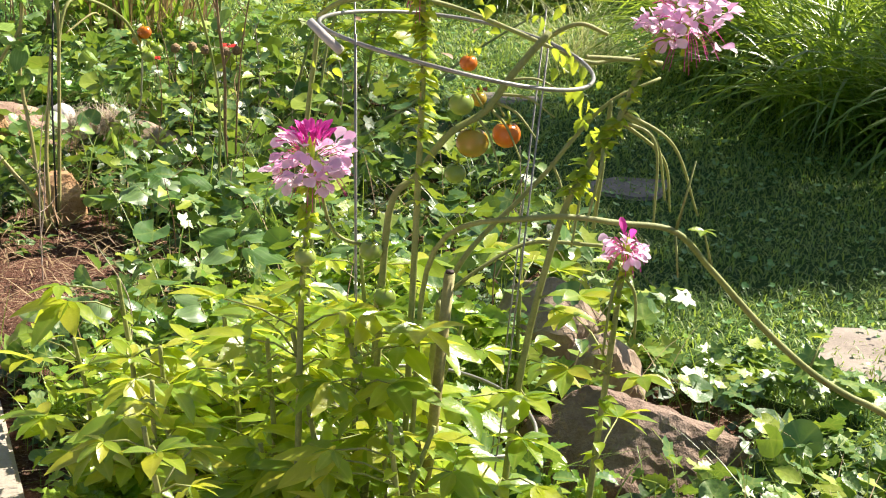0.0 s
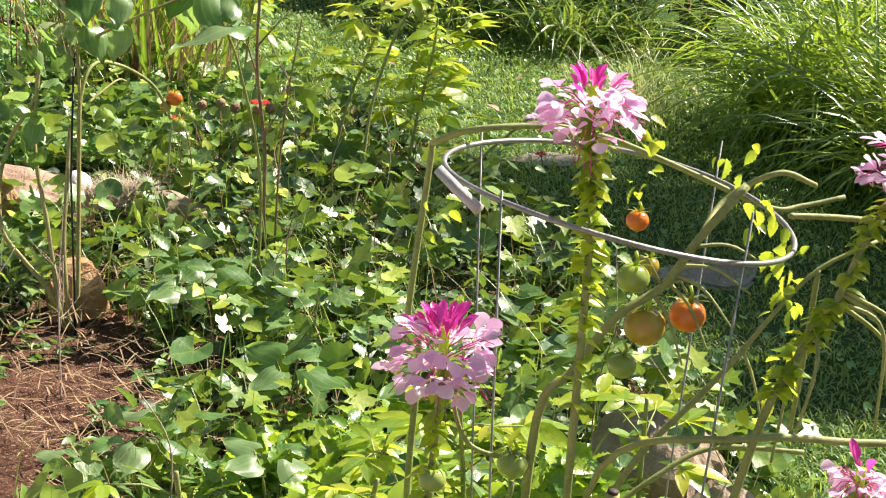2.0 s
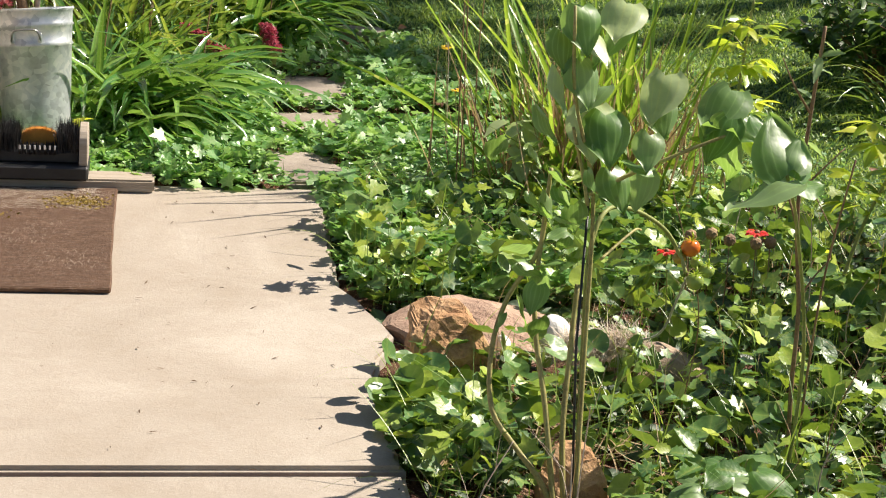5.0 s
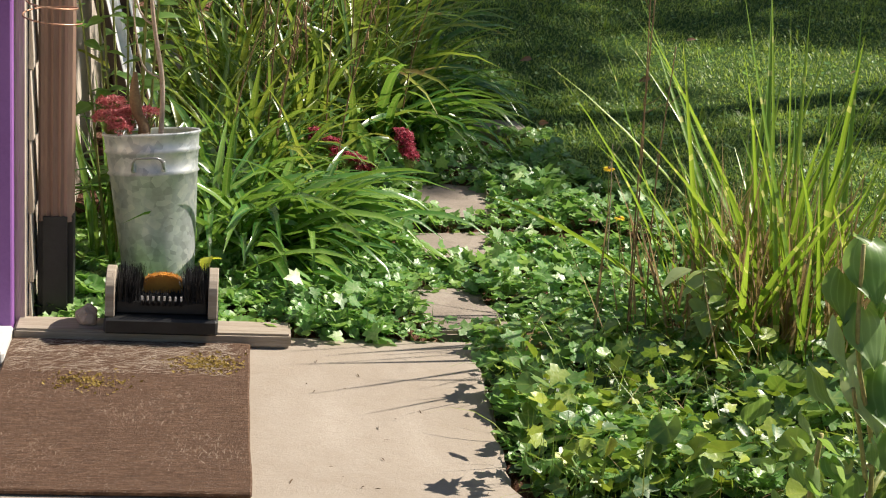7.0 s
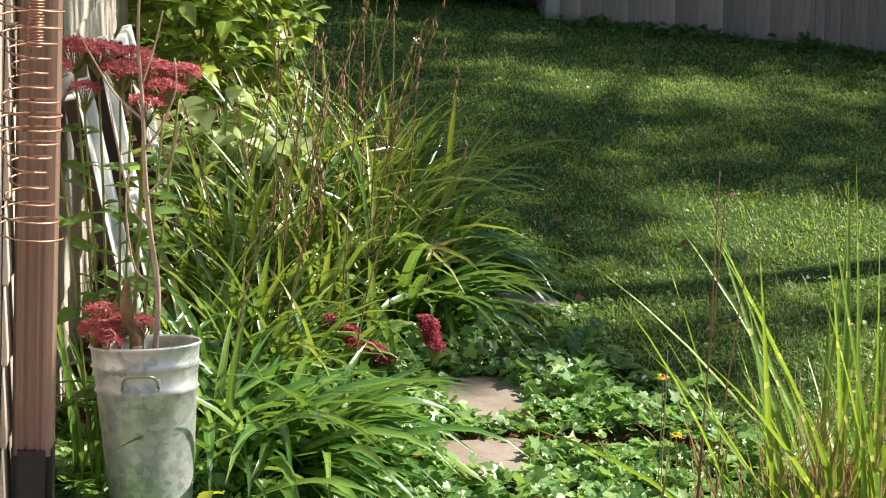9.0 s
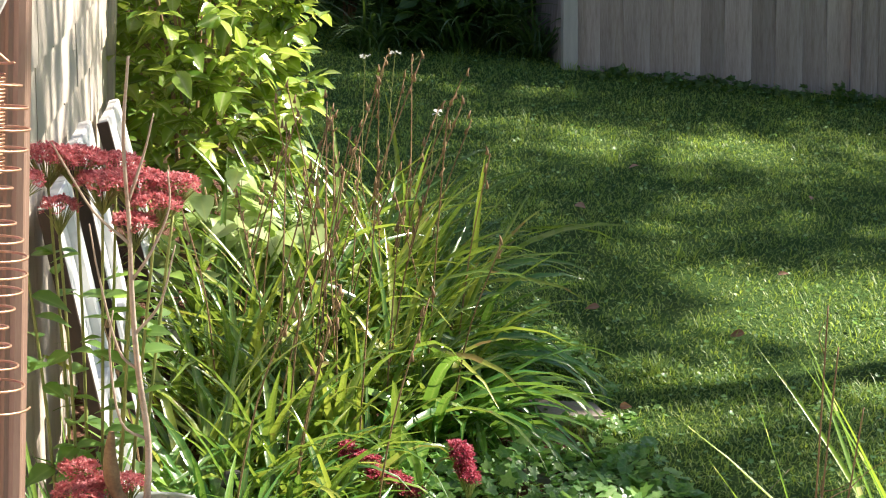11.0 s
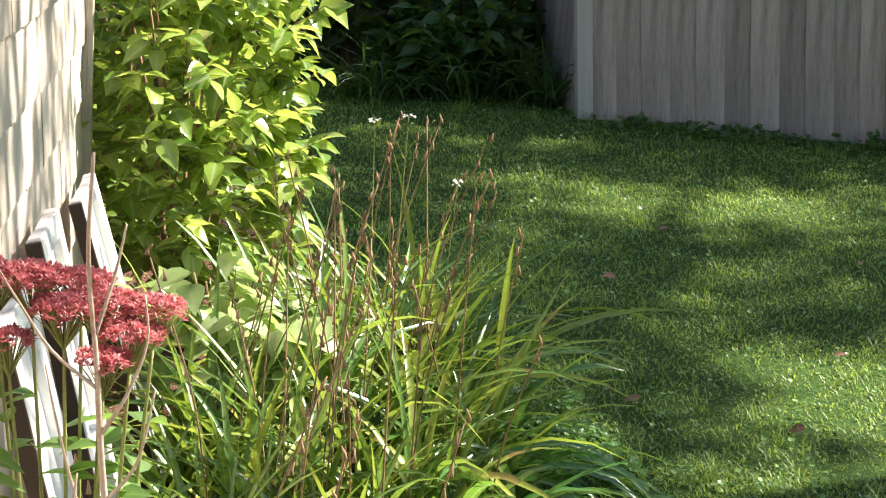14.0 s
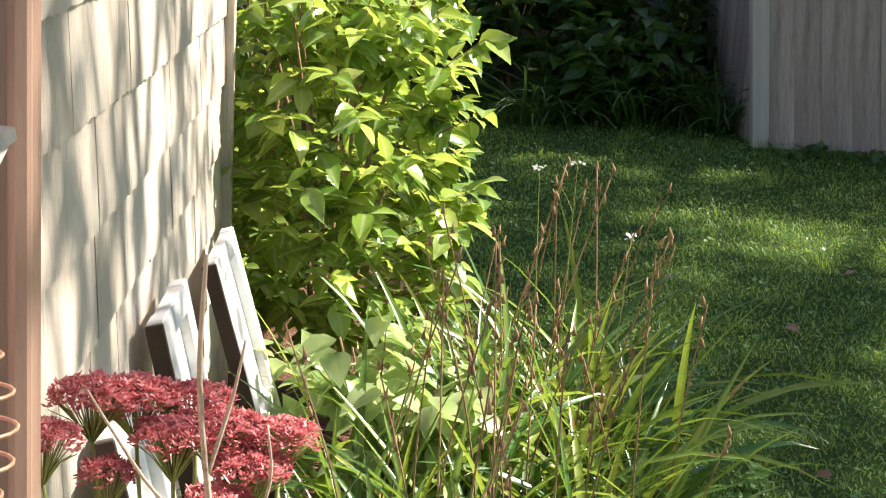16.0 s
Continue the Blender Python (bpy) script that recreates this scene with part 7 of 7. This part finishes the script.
# plant with leaves coloured sunlit pale, and a big leaf by the path
t = stalk_plant("pale_leafy_plant", [(1.56, 3.24, -0.03), (1.56, 3.23, 0.12), (1.555, 3.22, 0.24)], 0.004, 0.003, M_STEM, "plant beside the zebra grass with sunlight painted into its pale leaves", "plant", 45)
r = np.random.default_rng(9)
for i in range(26):
    ob = big_leaf(t, (r.normal(0, 0.02), r.normal(0, 0.02), r.uniform(0.06, 0.26)), r.uniform(0, 6.28), r.uniform(-0.7, 0.2), r.normal(0, 0.3), r.uniform(0.06, 0.10), "leaf", OVATE)
    ob.data.materials[0] = M_SUNPALE
for x, y, z, s, yaw in [(1.30, 3.25, 0.05, 0.15, 0.3), (1.49, 0.98, 0.10, 0.15, 3.4), (1.55, 1.03, 0.12, 0.16, 2.2), (1.42, 0.98, 0.08, 0.12, 4.4), (1.22, 0.1, 0.12, 0.13, 2.6), (1.30, 0.2, 0.12, 0.14, 1.0), (1.55, 0.35, 0.14, 0.15, 0.5), (1.40, -0.1, 0.16, 0.15, 2.0), (1.12, 0.12, 0.08, 0.11, 4.0), (1.30, -0.45, 0.2, 0.15, 5.0), (1.15, -0.5, 0.1, 0.13, 1.5), (1.7, 0.7, 0.16, 0.13, 2.4), (1.78, 0.2, 0.15, 0.13, 0.2), (1.10, 1.72, 0.10, 0.06, 5.3), (1.52, -0.42, 0.22, 0.16, 2.2), (1.50, -1.36, 0.27, 0.18, 0.2)]:
    t = base("broad_leaf_weed", x, y, 0.0, "low weed with broad ribbed green leaves", "weed", "broad-leaved weeds")
    rr2 = np.random.default_rng(int(1000 * x + 100 * y))
    for i in range(1 if s < 0.08 else 4):
        a = yaw + i * 1.7
        leafpart("stalk", [tube(curve([(0, 0, -0.04), (-0.02 * math.sin(a), 0.02 * math.cos(a), z * 0.7), (-0.04 * math.sin(a), 0.04 * math.cos(a), z)], 8), 0.0022, 0.0018, 5)], M_STEM, t)
        big_leaf(t, (-0.04 * math.sin(a), 0.04 * math.cos(a), z), a, rr2.uniform(-0.35, 0.25), rr2.normal(0, 0.3), s * rr2.uniform(0.4, 0.68))

# weeds sprouting from the bare soil
r = np.random.default_rng(31)
for i in range(34):
    x, y = r.uniform(1.02, 1.45), r.uniform(0.1, 1.1)
    t = base("seedling", x, y, float(ground_z(np.array([x, y]))), "small green seedling in the bare soil", "seedling", "seedlings in the soil")
    k = 9
    leafpart("leaves", [scatter(OVATE, np.column_stack([r.normal(0, 0.01, (k, 2)), r.uniform(0.005, 0.05, k)]), r.uniform(0, 6.28, k), r.uniform(-0.2, 0.5, k), r.normal(0, 0.3, k), r.uniform(0.02, 0.045, k))], M_COVER, t)
    leafpart("stem", [tube([(0, 0, -0.01), (0.003, 0, 0.03), (0, 0, 0.055)], 0.0014, 0.001, 4)], M_STEM, t)


# ---- sedums, dry branch and small things by the wall ----
def sedum_head(parent, c, rad, seed, mat=None):
    r = np.random.default_rng(seed)
    rad *= 1.18
    k = int(420 * (rad / 0.05) ** 2)
    a, q = r.uniform(0, 6.28, k), np.sqrt(r.uniform(0, 1, k))
    dome = 0.5 * rad * np.sqrt(np.clip(1 - q * q, 0, 1))
    p = np.column_stack([rad * q * np.cos(a), rad * q * np.sin(a), dome + r.normal(0, 0.002, k) + 0.006 * np.sin(a * 5) * q])
    star = scatter(NARROW, np.repeat(p, 3, 0), np.tile([0, 2.1, 4.2], k) + np.repeat(r.uniform(0, 6, k), 3), r.uniform(0.1, 1.2, 3 * k), r.normal(0, 0.4, 3 * k), np.column_stack([r.uniform(0.02, 0.03, 3 * k), r.uniform(0.007, 0.011, 3 * k), np.full(3 * k, 0.01)]))
    f = leafpart("flower_head", [star], mat or M_SEDUMPETAL, parent)
    f.location = tuple(float(v) for v in c)
    rays = [tube([(0, 0, -0.055), p[i] * [0.5, 0.5, 0] + [0, 0, -0.02], p[i] - [0, 0, 0.003]], 0.0013, 0.0007, 4) for i in range(0, k, 9)]
    leafpart("ray", rays, M_STEM, f)


M_SEDUMDEEP = leaf_mat("deep_sedum_petal", [(0.26, 0.02, 0.05), (0.38, 0.04, 0.08), (0.50, 0.12, 0.16)], (0.55, 0.10, 0.14), 0.2, 0.6, 0.0)
M_SEDUMPETAL = leaf_mat("sedum_petal", [(0.42, 0.085, 0.10), (0.55, 0.17, 0.18), (0.66, 0.33, 0.32)], (0.70, 0.28, 0.28), 0.2, 0.6, 0.0)


def sedum():
    t = base("sedum", 0.04, 3.98, 0.0, "tall sedum with flat dusky red flower heads", "sedum")
    o = np.array([0.02, 4.26, -0.09])
    heads = [((-0.165, 4.06, 1.0), 0.042), ((-0.115, 4.15, 1.03), 0.05), ((-0.06, 4.19, 1.02), 0.052), ((0.0, 4.13, 0.985), 0.048), ((0.06, 4.16, 0.985), 0.055), ((0.11, 4.10, 0.955), 0.045), ((0.145, 4.15, 0.985), 0.045), ((-0.085, 4.10, 0.945), 0.032), ((0.07, 4.06, 0.925), 0.038), ((0.02, 4.22, 1.01), 0.045)]
    r = np.random.default_rng(14)
    for i, (c, rad) in enumerate(heads):
        c = np.array(c) - o
        c[0] *= 0.95
        foot = np.array([c[0] * 0.35, c[1] * 0.4 + 0.02, -0.02])
        pts = curve([foot, foot * 0.4 + c * 0.55 + [0, 0, 0.02], c - [0, 0, 0.05]], 18)
        leafpart("stem", [tube(pts, 0.0045, 0.003, 6)], M_STEM, t)
        n = 12
        j = r.integers(3, 16, n)
        leafpart("leaves", [scatter(OVATE, pts[j], r.uniform(0, 6.28, n), r.uniform(-0.2, 0.5, n), r.normal(0, 0.3, n), r.uniform(0.05, 0.085, n))], M_BIGLEAF, t)
        sedum_head(t, c, rad, 600 + i)


sedum()


def path_sedums():
    for i, (foot, heads) in enumerate([((0.50, 4.95), [(0.595, 0.205), (0.635, 0.175), (0.665, 0.15), (0.69, 0.13)]), ((0.62, 4.95), [(0.725, 0.118), (0.755, 0.10), (0.785, 0.09)]), ((0.80, 5.0), [(0.895, 0.215), (0.905, 0.185), (0.918, 0.155), (0.93, 0.125)])]):
        t = base("fallen_sedum", foot[0], foot[1], 0.0, "flopped sedum stem with deep crimson flower heads", "sedum", "flopped sedums by the path")
        x0, z0 = heads[0]
        leafpart("stem", [tube(curve([(0, 0, -0.02), ((x0 - foot[0]) * 0.6, (4.84 - foot[1]) * 0.6, z0 * 0.7), (heads[1][0] - foot[0], 4.84 - foot[1], heads[1][1] - 0.01)], 14), 0.0035, 0.0025, 6)], M_STEM, t)
        rs = np.random.default_rng(640 + i)
        for k in range(len(heads) * 2 - 1):
            j, f = divmod(k, 2)
            x, z = np.array(heads[j]) if not f else (np.array(heads[j]) + np.array(heads[j + 1])) / 2
            sedum_head(t, np.array([x - foot[0], 4.84 - foot[1] - 0.008 * k, z + 0.004]) + rs.normal(0, 0.006, 3), rs.uniform(0.019, 0.028), 650 + 10 * i + k, M_SEDUMDEEP)
    t = base("potted_sedum", 0.05, 3.76, 0.36, "short dried red sedum heads in the bucket", "sedum")
    for i, (x, y, z, rad) in enumerate([(-0.055, -0.03, 0.11, 0.042), (-0.01, 0.0, 0.12, 0.035), (-0.06, 0.03, 0.14, 0.035), (-0.03, -0.05, 0.09, 0.03), (0.04, 0.02, 0.12, 0.03)]):
        leafpart("stem", [tube([(x * 0.5, y * 0.5, 0), (x * 0.8, y * 0.8, z * 0.5), (x, y, z)], 0.003, 0.002, 5)], M_BROWNSTEM, t)
        sedum_head(t, (x, y, z), rad, 700 + i)


path_sedums()


def dry_branch():
    t = base("dry_branch", 0.125, 3.74, 0.36, "tall bare pale branch standing in the bucket", "branch")
    main = curve([(0, 0, 0.0), (0.005, 0, 0.25), (-0.02, 0, 0.45), (-0.035, 0, 0.62), (-0.045, 0.0, 0.80), (-0.06, 0.0, 1.0), (-0.055, 0, 1.19)], 48)
    main = main * [1, 1, 0.835]
    leafpart("trunk", [tube(main, 0.008, 0.003, 8)], M_TANSTEM, t)
    for pts in ([main[9], (-0.05, -0.02, 0.33), (-0.075, -0.02, 0.50), (-0.07, -0.02, 0.60)], [main[30], (-0.11, -0.02, 0.83), (-0.16, -0.04, 0.93), (-0.19, -0.05, 0.995)], [main[26], (0.0, 0, 0.74), (0.03, 0.01, 0.84), (0.025, 0.01, 0.93)], [main[34], (-0.02, 0.01, 0.97), (-0.005, 0.01, 1.06)], [main[20], (0.02, -0.01, 0.62), (0.045, -0.02, 0.76)], [main[16], (-0.06, 0, 0.5), (-0.1, -0.01, 0.68), (-0.12, -0.01, 0.80)]):
        leafpart("twig", [tube(curve([pts[0]] + [np.array(q) * [1, 1, 0.835] for q in pts[1:]], 14), 0.0035, 0.0016, 6)], M_TANSTEM, t)
    t2 = base("driftwood_stick", 0.075, 3.73, 0.36, "dark knobbly piece of driftwood standing in the bucket", "driftwood")
    leafpart("stick", [tube(curve([(0, 0, 0), (0.008, 0, 0.09), (-0.012, 0, 0.14), (-0.02, 0, 0.2), (-0.018, 0, 0.25)], 22), np.interp(np.arange(21), [0, 4, 8, 12, 16, 20], [0.015, 0.018, 0.013, 0.017, 0.012, 0.006]), None, 9)], M_BROWNSTEM, t2)
    leafpart("stub", [tube([(0.012, -0.01, 0.0), (0.014, -0.014, 0.05), (0.012, -0.015, 0.085)], 0.015, 0.012, 8)], M_TANSTEM, t2)


dry_branch()
strap_clump("iris", -0.02, 3.98, 26, (0.3, 0.65), (0.012, 0.02), M_LILY, "upright strap leaves behind the bucket", "iris", "", 0.05, (1.2, 1.55), (0.1, 0.9), 0, 230)
strap_clump("iris", 0.28, 4.05, 40, (0.4, 0.7), (0.018, 0.032), M_LILY, "arching strap leaves beside the bucket", "iris", "", 0.05, (0.9, 1.45), (0.7, 2.0), 0, 231)
strap_clump("iris", -0.12, 3.66, 7, (0.25, 0.45), (0.010, 0.016), M_STRAP, "few strap leaves at the foot of the downspout", "iris", "", 0.02, (1.0, 1.5), (1.0, 2.4), 0, 232)
t = base("yellow_leaf", 0.272, 3.54, 0.0, "single yellow-green leaf standing in the ground ivy", "leaf")
leafpart("stalk", [tube([(0, 0, -0.02), (0.004, 0, 0.07), (0.0, 0, 0.15)], 0.0018, 0.0014, 5)], M_STEM, t)
leafpart("blade", [scatter(TOOTH, [(0, 0, 0.15), (0, 0, 0.14)], np.array([2.9, 4.3]), np.array([-0.2, 0.5]), np.array([0.3, -0.2]), np.array([0.062, 0.04]))], M_YELLOWLEAF, t)
for i, (x, y, h, lean) in enumerate([(0.96, 6.42, 0.88, 0.05), (0.80, 6.42, 1.08, 0.03), (0.70, 6.45, 1.06, -0.02)]):
    z = float(ground_z(np.array([x, y])))
    t = stalk_plant("white_wildflower", [(x - lean, y, z - 0.02), (x - lean * 0.6, y, h * 0.5), (x, y, h)], 0.0022, 0.0012, M_STEM, "thin stalk with a tiny white bloom among the daylilies", "wildflower", 700 + i, 0, twigs=2)
    rw = np.random.default_rng(720 + i)
    k = 9
    c = np.array([lean, 0.0, h])
    leafpart("petals", [scatter(PETAL, c + rw.normal(0, 0.004, (k, 3)), rw.uniform(0, 6.28, k), rw.uniform(-0.3, 1.0, k), rw.normal(0, 0.4, k), rw.uniform(0.014, 0.022, k))], M_WHITEPETAL, t, "tiny white petals")
fr = np.random.default_rng(88)
for x, y in [(1.61, 6.55), (2.42, 7.05), (2.1, 6.35), (1.5, 5.6), (2.9, 8.2), (2.2, 8.7), (3.1, 6.6), (1.75, 7.9), (3.3, 3.4), (3.0, 2.9), (3.45, 3.05), (2.85, 3.6), (3.9, 3.2)]:
    t = base("fallen_leaf", x, y, float(ground_z(np.array([x, y]))) + 0.028, "curled brown leaf fallen on the lawn", "leaf", "fallen leaves on the lawn")
    leafpart("blade", [scatter(OVATE, [(0, 0, 0)], fr.uniform(0, 6.28, 1), fr.normal(0.1, 0.3, 1), fr.normal(0, 0.5, 1), fr.uniform(0.035, 0.065, 1))], M_DEADLEAF, t)
zinnia(1.45, 4.02, 0.32, 0.018, 21, M_YELLOW, "small yellow daisy on a thin stem")
zinnia(1.47, 3.9, 0.2, 0.016, 22, M_YELLOW, "small yellow daisy on a thin stem")
stalk_plant("dry_stalk", [(1.47, 4.0, -0.02), (1.46, 4.0, 0.2), (1.45, 4.0, 0.4)], 0.002, 0.0012, M_TANSTEM, "thin pale dry stalk by the path", "stalk", 46, 0, twigs=5)
stalk_plant("dry_stalk", [(1.60, 3.75, -0.02), (1.52, 3.72, 0.15), (1.48, 3.7, 0.26)], 0.0035, 0.002, M_TANSTEM, "bent pale dry stalk by the path", "stalk", 47, 0, twigs=5)
for i, (x, y, h) in enumerate([(1.43, 3.47, 0.98), (1.40, 3.36, 0.93), (1.46, 3.41, 0.8)]):
    stalk_plant("dry_stalk", [(x, y, -0.02), (x - 0.01, y + 0.01, h * 0.5), (x - 0.03 + 0.02 * i, y + 0.02, h)], 0.0026, 0.0016, M_BROWNSTEM, "tall thin dry stalk beside the path", "stalk", 760 + i, 0, twigs=3)
light = base("solar_light", 0.30, 4.55, 0.0, "small black solar path light among daylily leaves", "solar light")
leafpart("spike", [tube([(0, 0, -0.04), (0, 0, 0.1), (0, 0, 0.2)], 0.006, 0.006, 8)], M_BLACK, light)
leafpart("cap", [tube([(0, 0, 0.2), (0, 0, 0.215), (0, 0, 0.235)], 0.028, 0.02, 16)], M_BLACK, light)


# ---- litter on the patio ----
r = np.random.default_rng(61)
n = 110
p = np.column_stack([r.uniform(-0.2, 0.95, n), r.uniform(-0.6, 3.25, n), np.full(n, 0.004)])
p = p[~((p[:, 0] < 0.42) & (p[:, 1] > 2.25))]
n = len(p)
ob = leafpart("leaf_litter", [scatter(LANCE, p, r.uniform(0, 6.28, n), r.normal(0, 0.15, n), r.normal(0, 0.5, n), np.column_stack([r.uniform(0.006, 0.014, n), r.uniform(0.008, 0.022, n), np.full(n, 0.01)]))], M_DARKLITTER)
tagged(ob, "small dark dry leaf crumbs scattered over the patio", "leaf litter", kind="stuff")
n = 900
p = np.column_stack([r.uniform(1.02, 1.5, n), r.uniform(0.1, 1.75, n), np.full(n, 0.012)])
ob = leafpart("twig_litter", [strips(p, r.uniform(0, 6.28, n), r.normal(0.1, 0.15, n), r.normal(0.1, 0.5, n), r.uniform(0.02, 0.10, n), r.uniform(0.0015, 0.005, n), 4, 0.3)], M_DRY)
tagged(ob, "dry straw and broken twigs lying on the soil", "twig litter", kind="stuff")
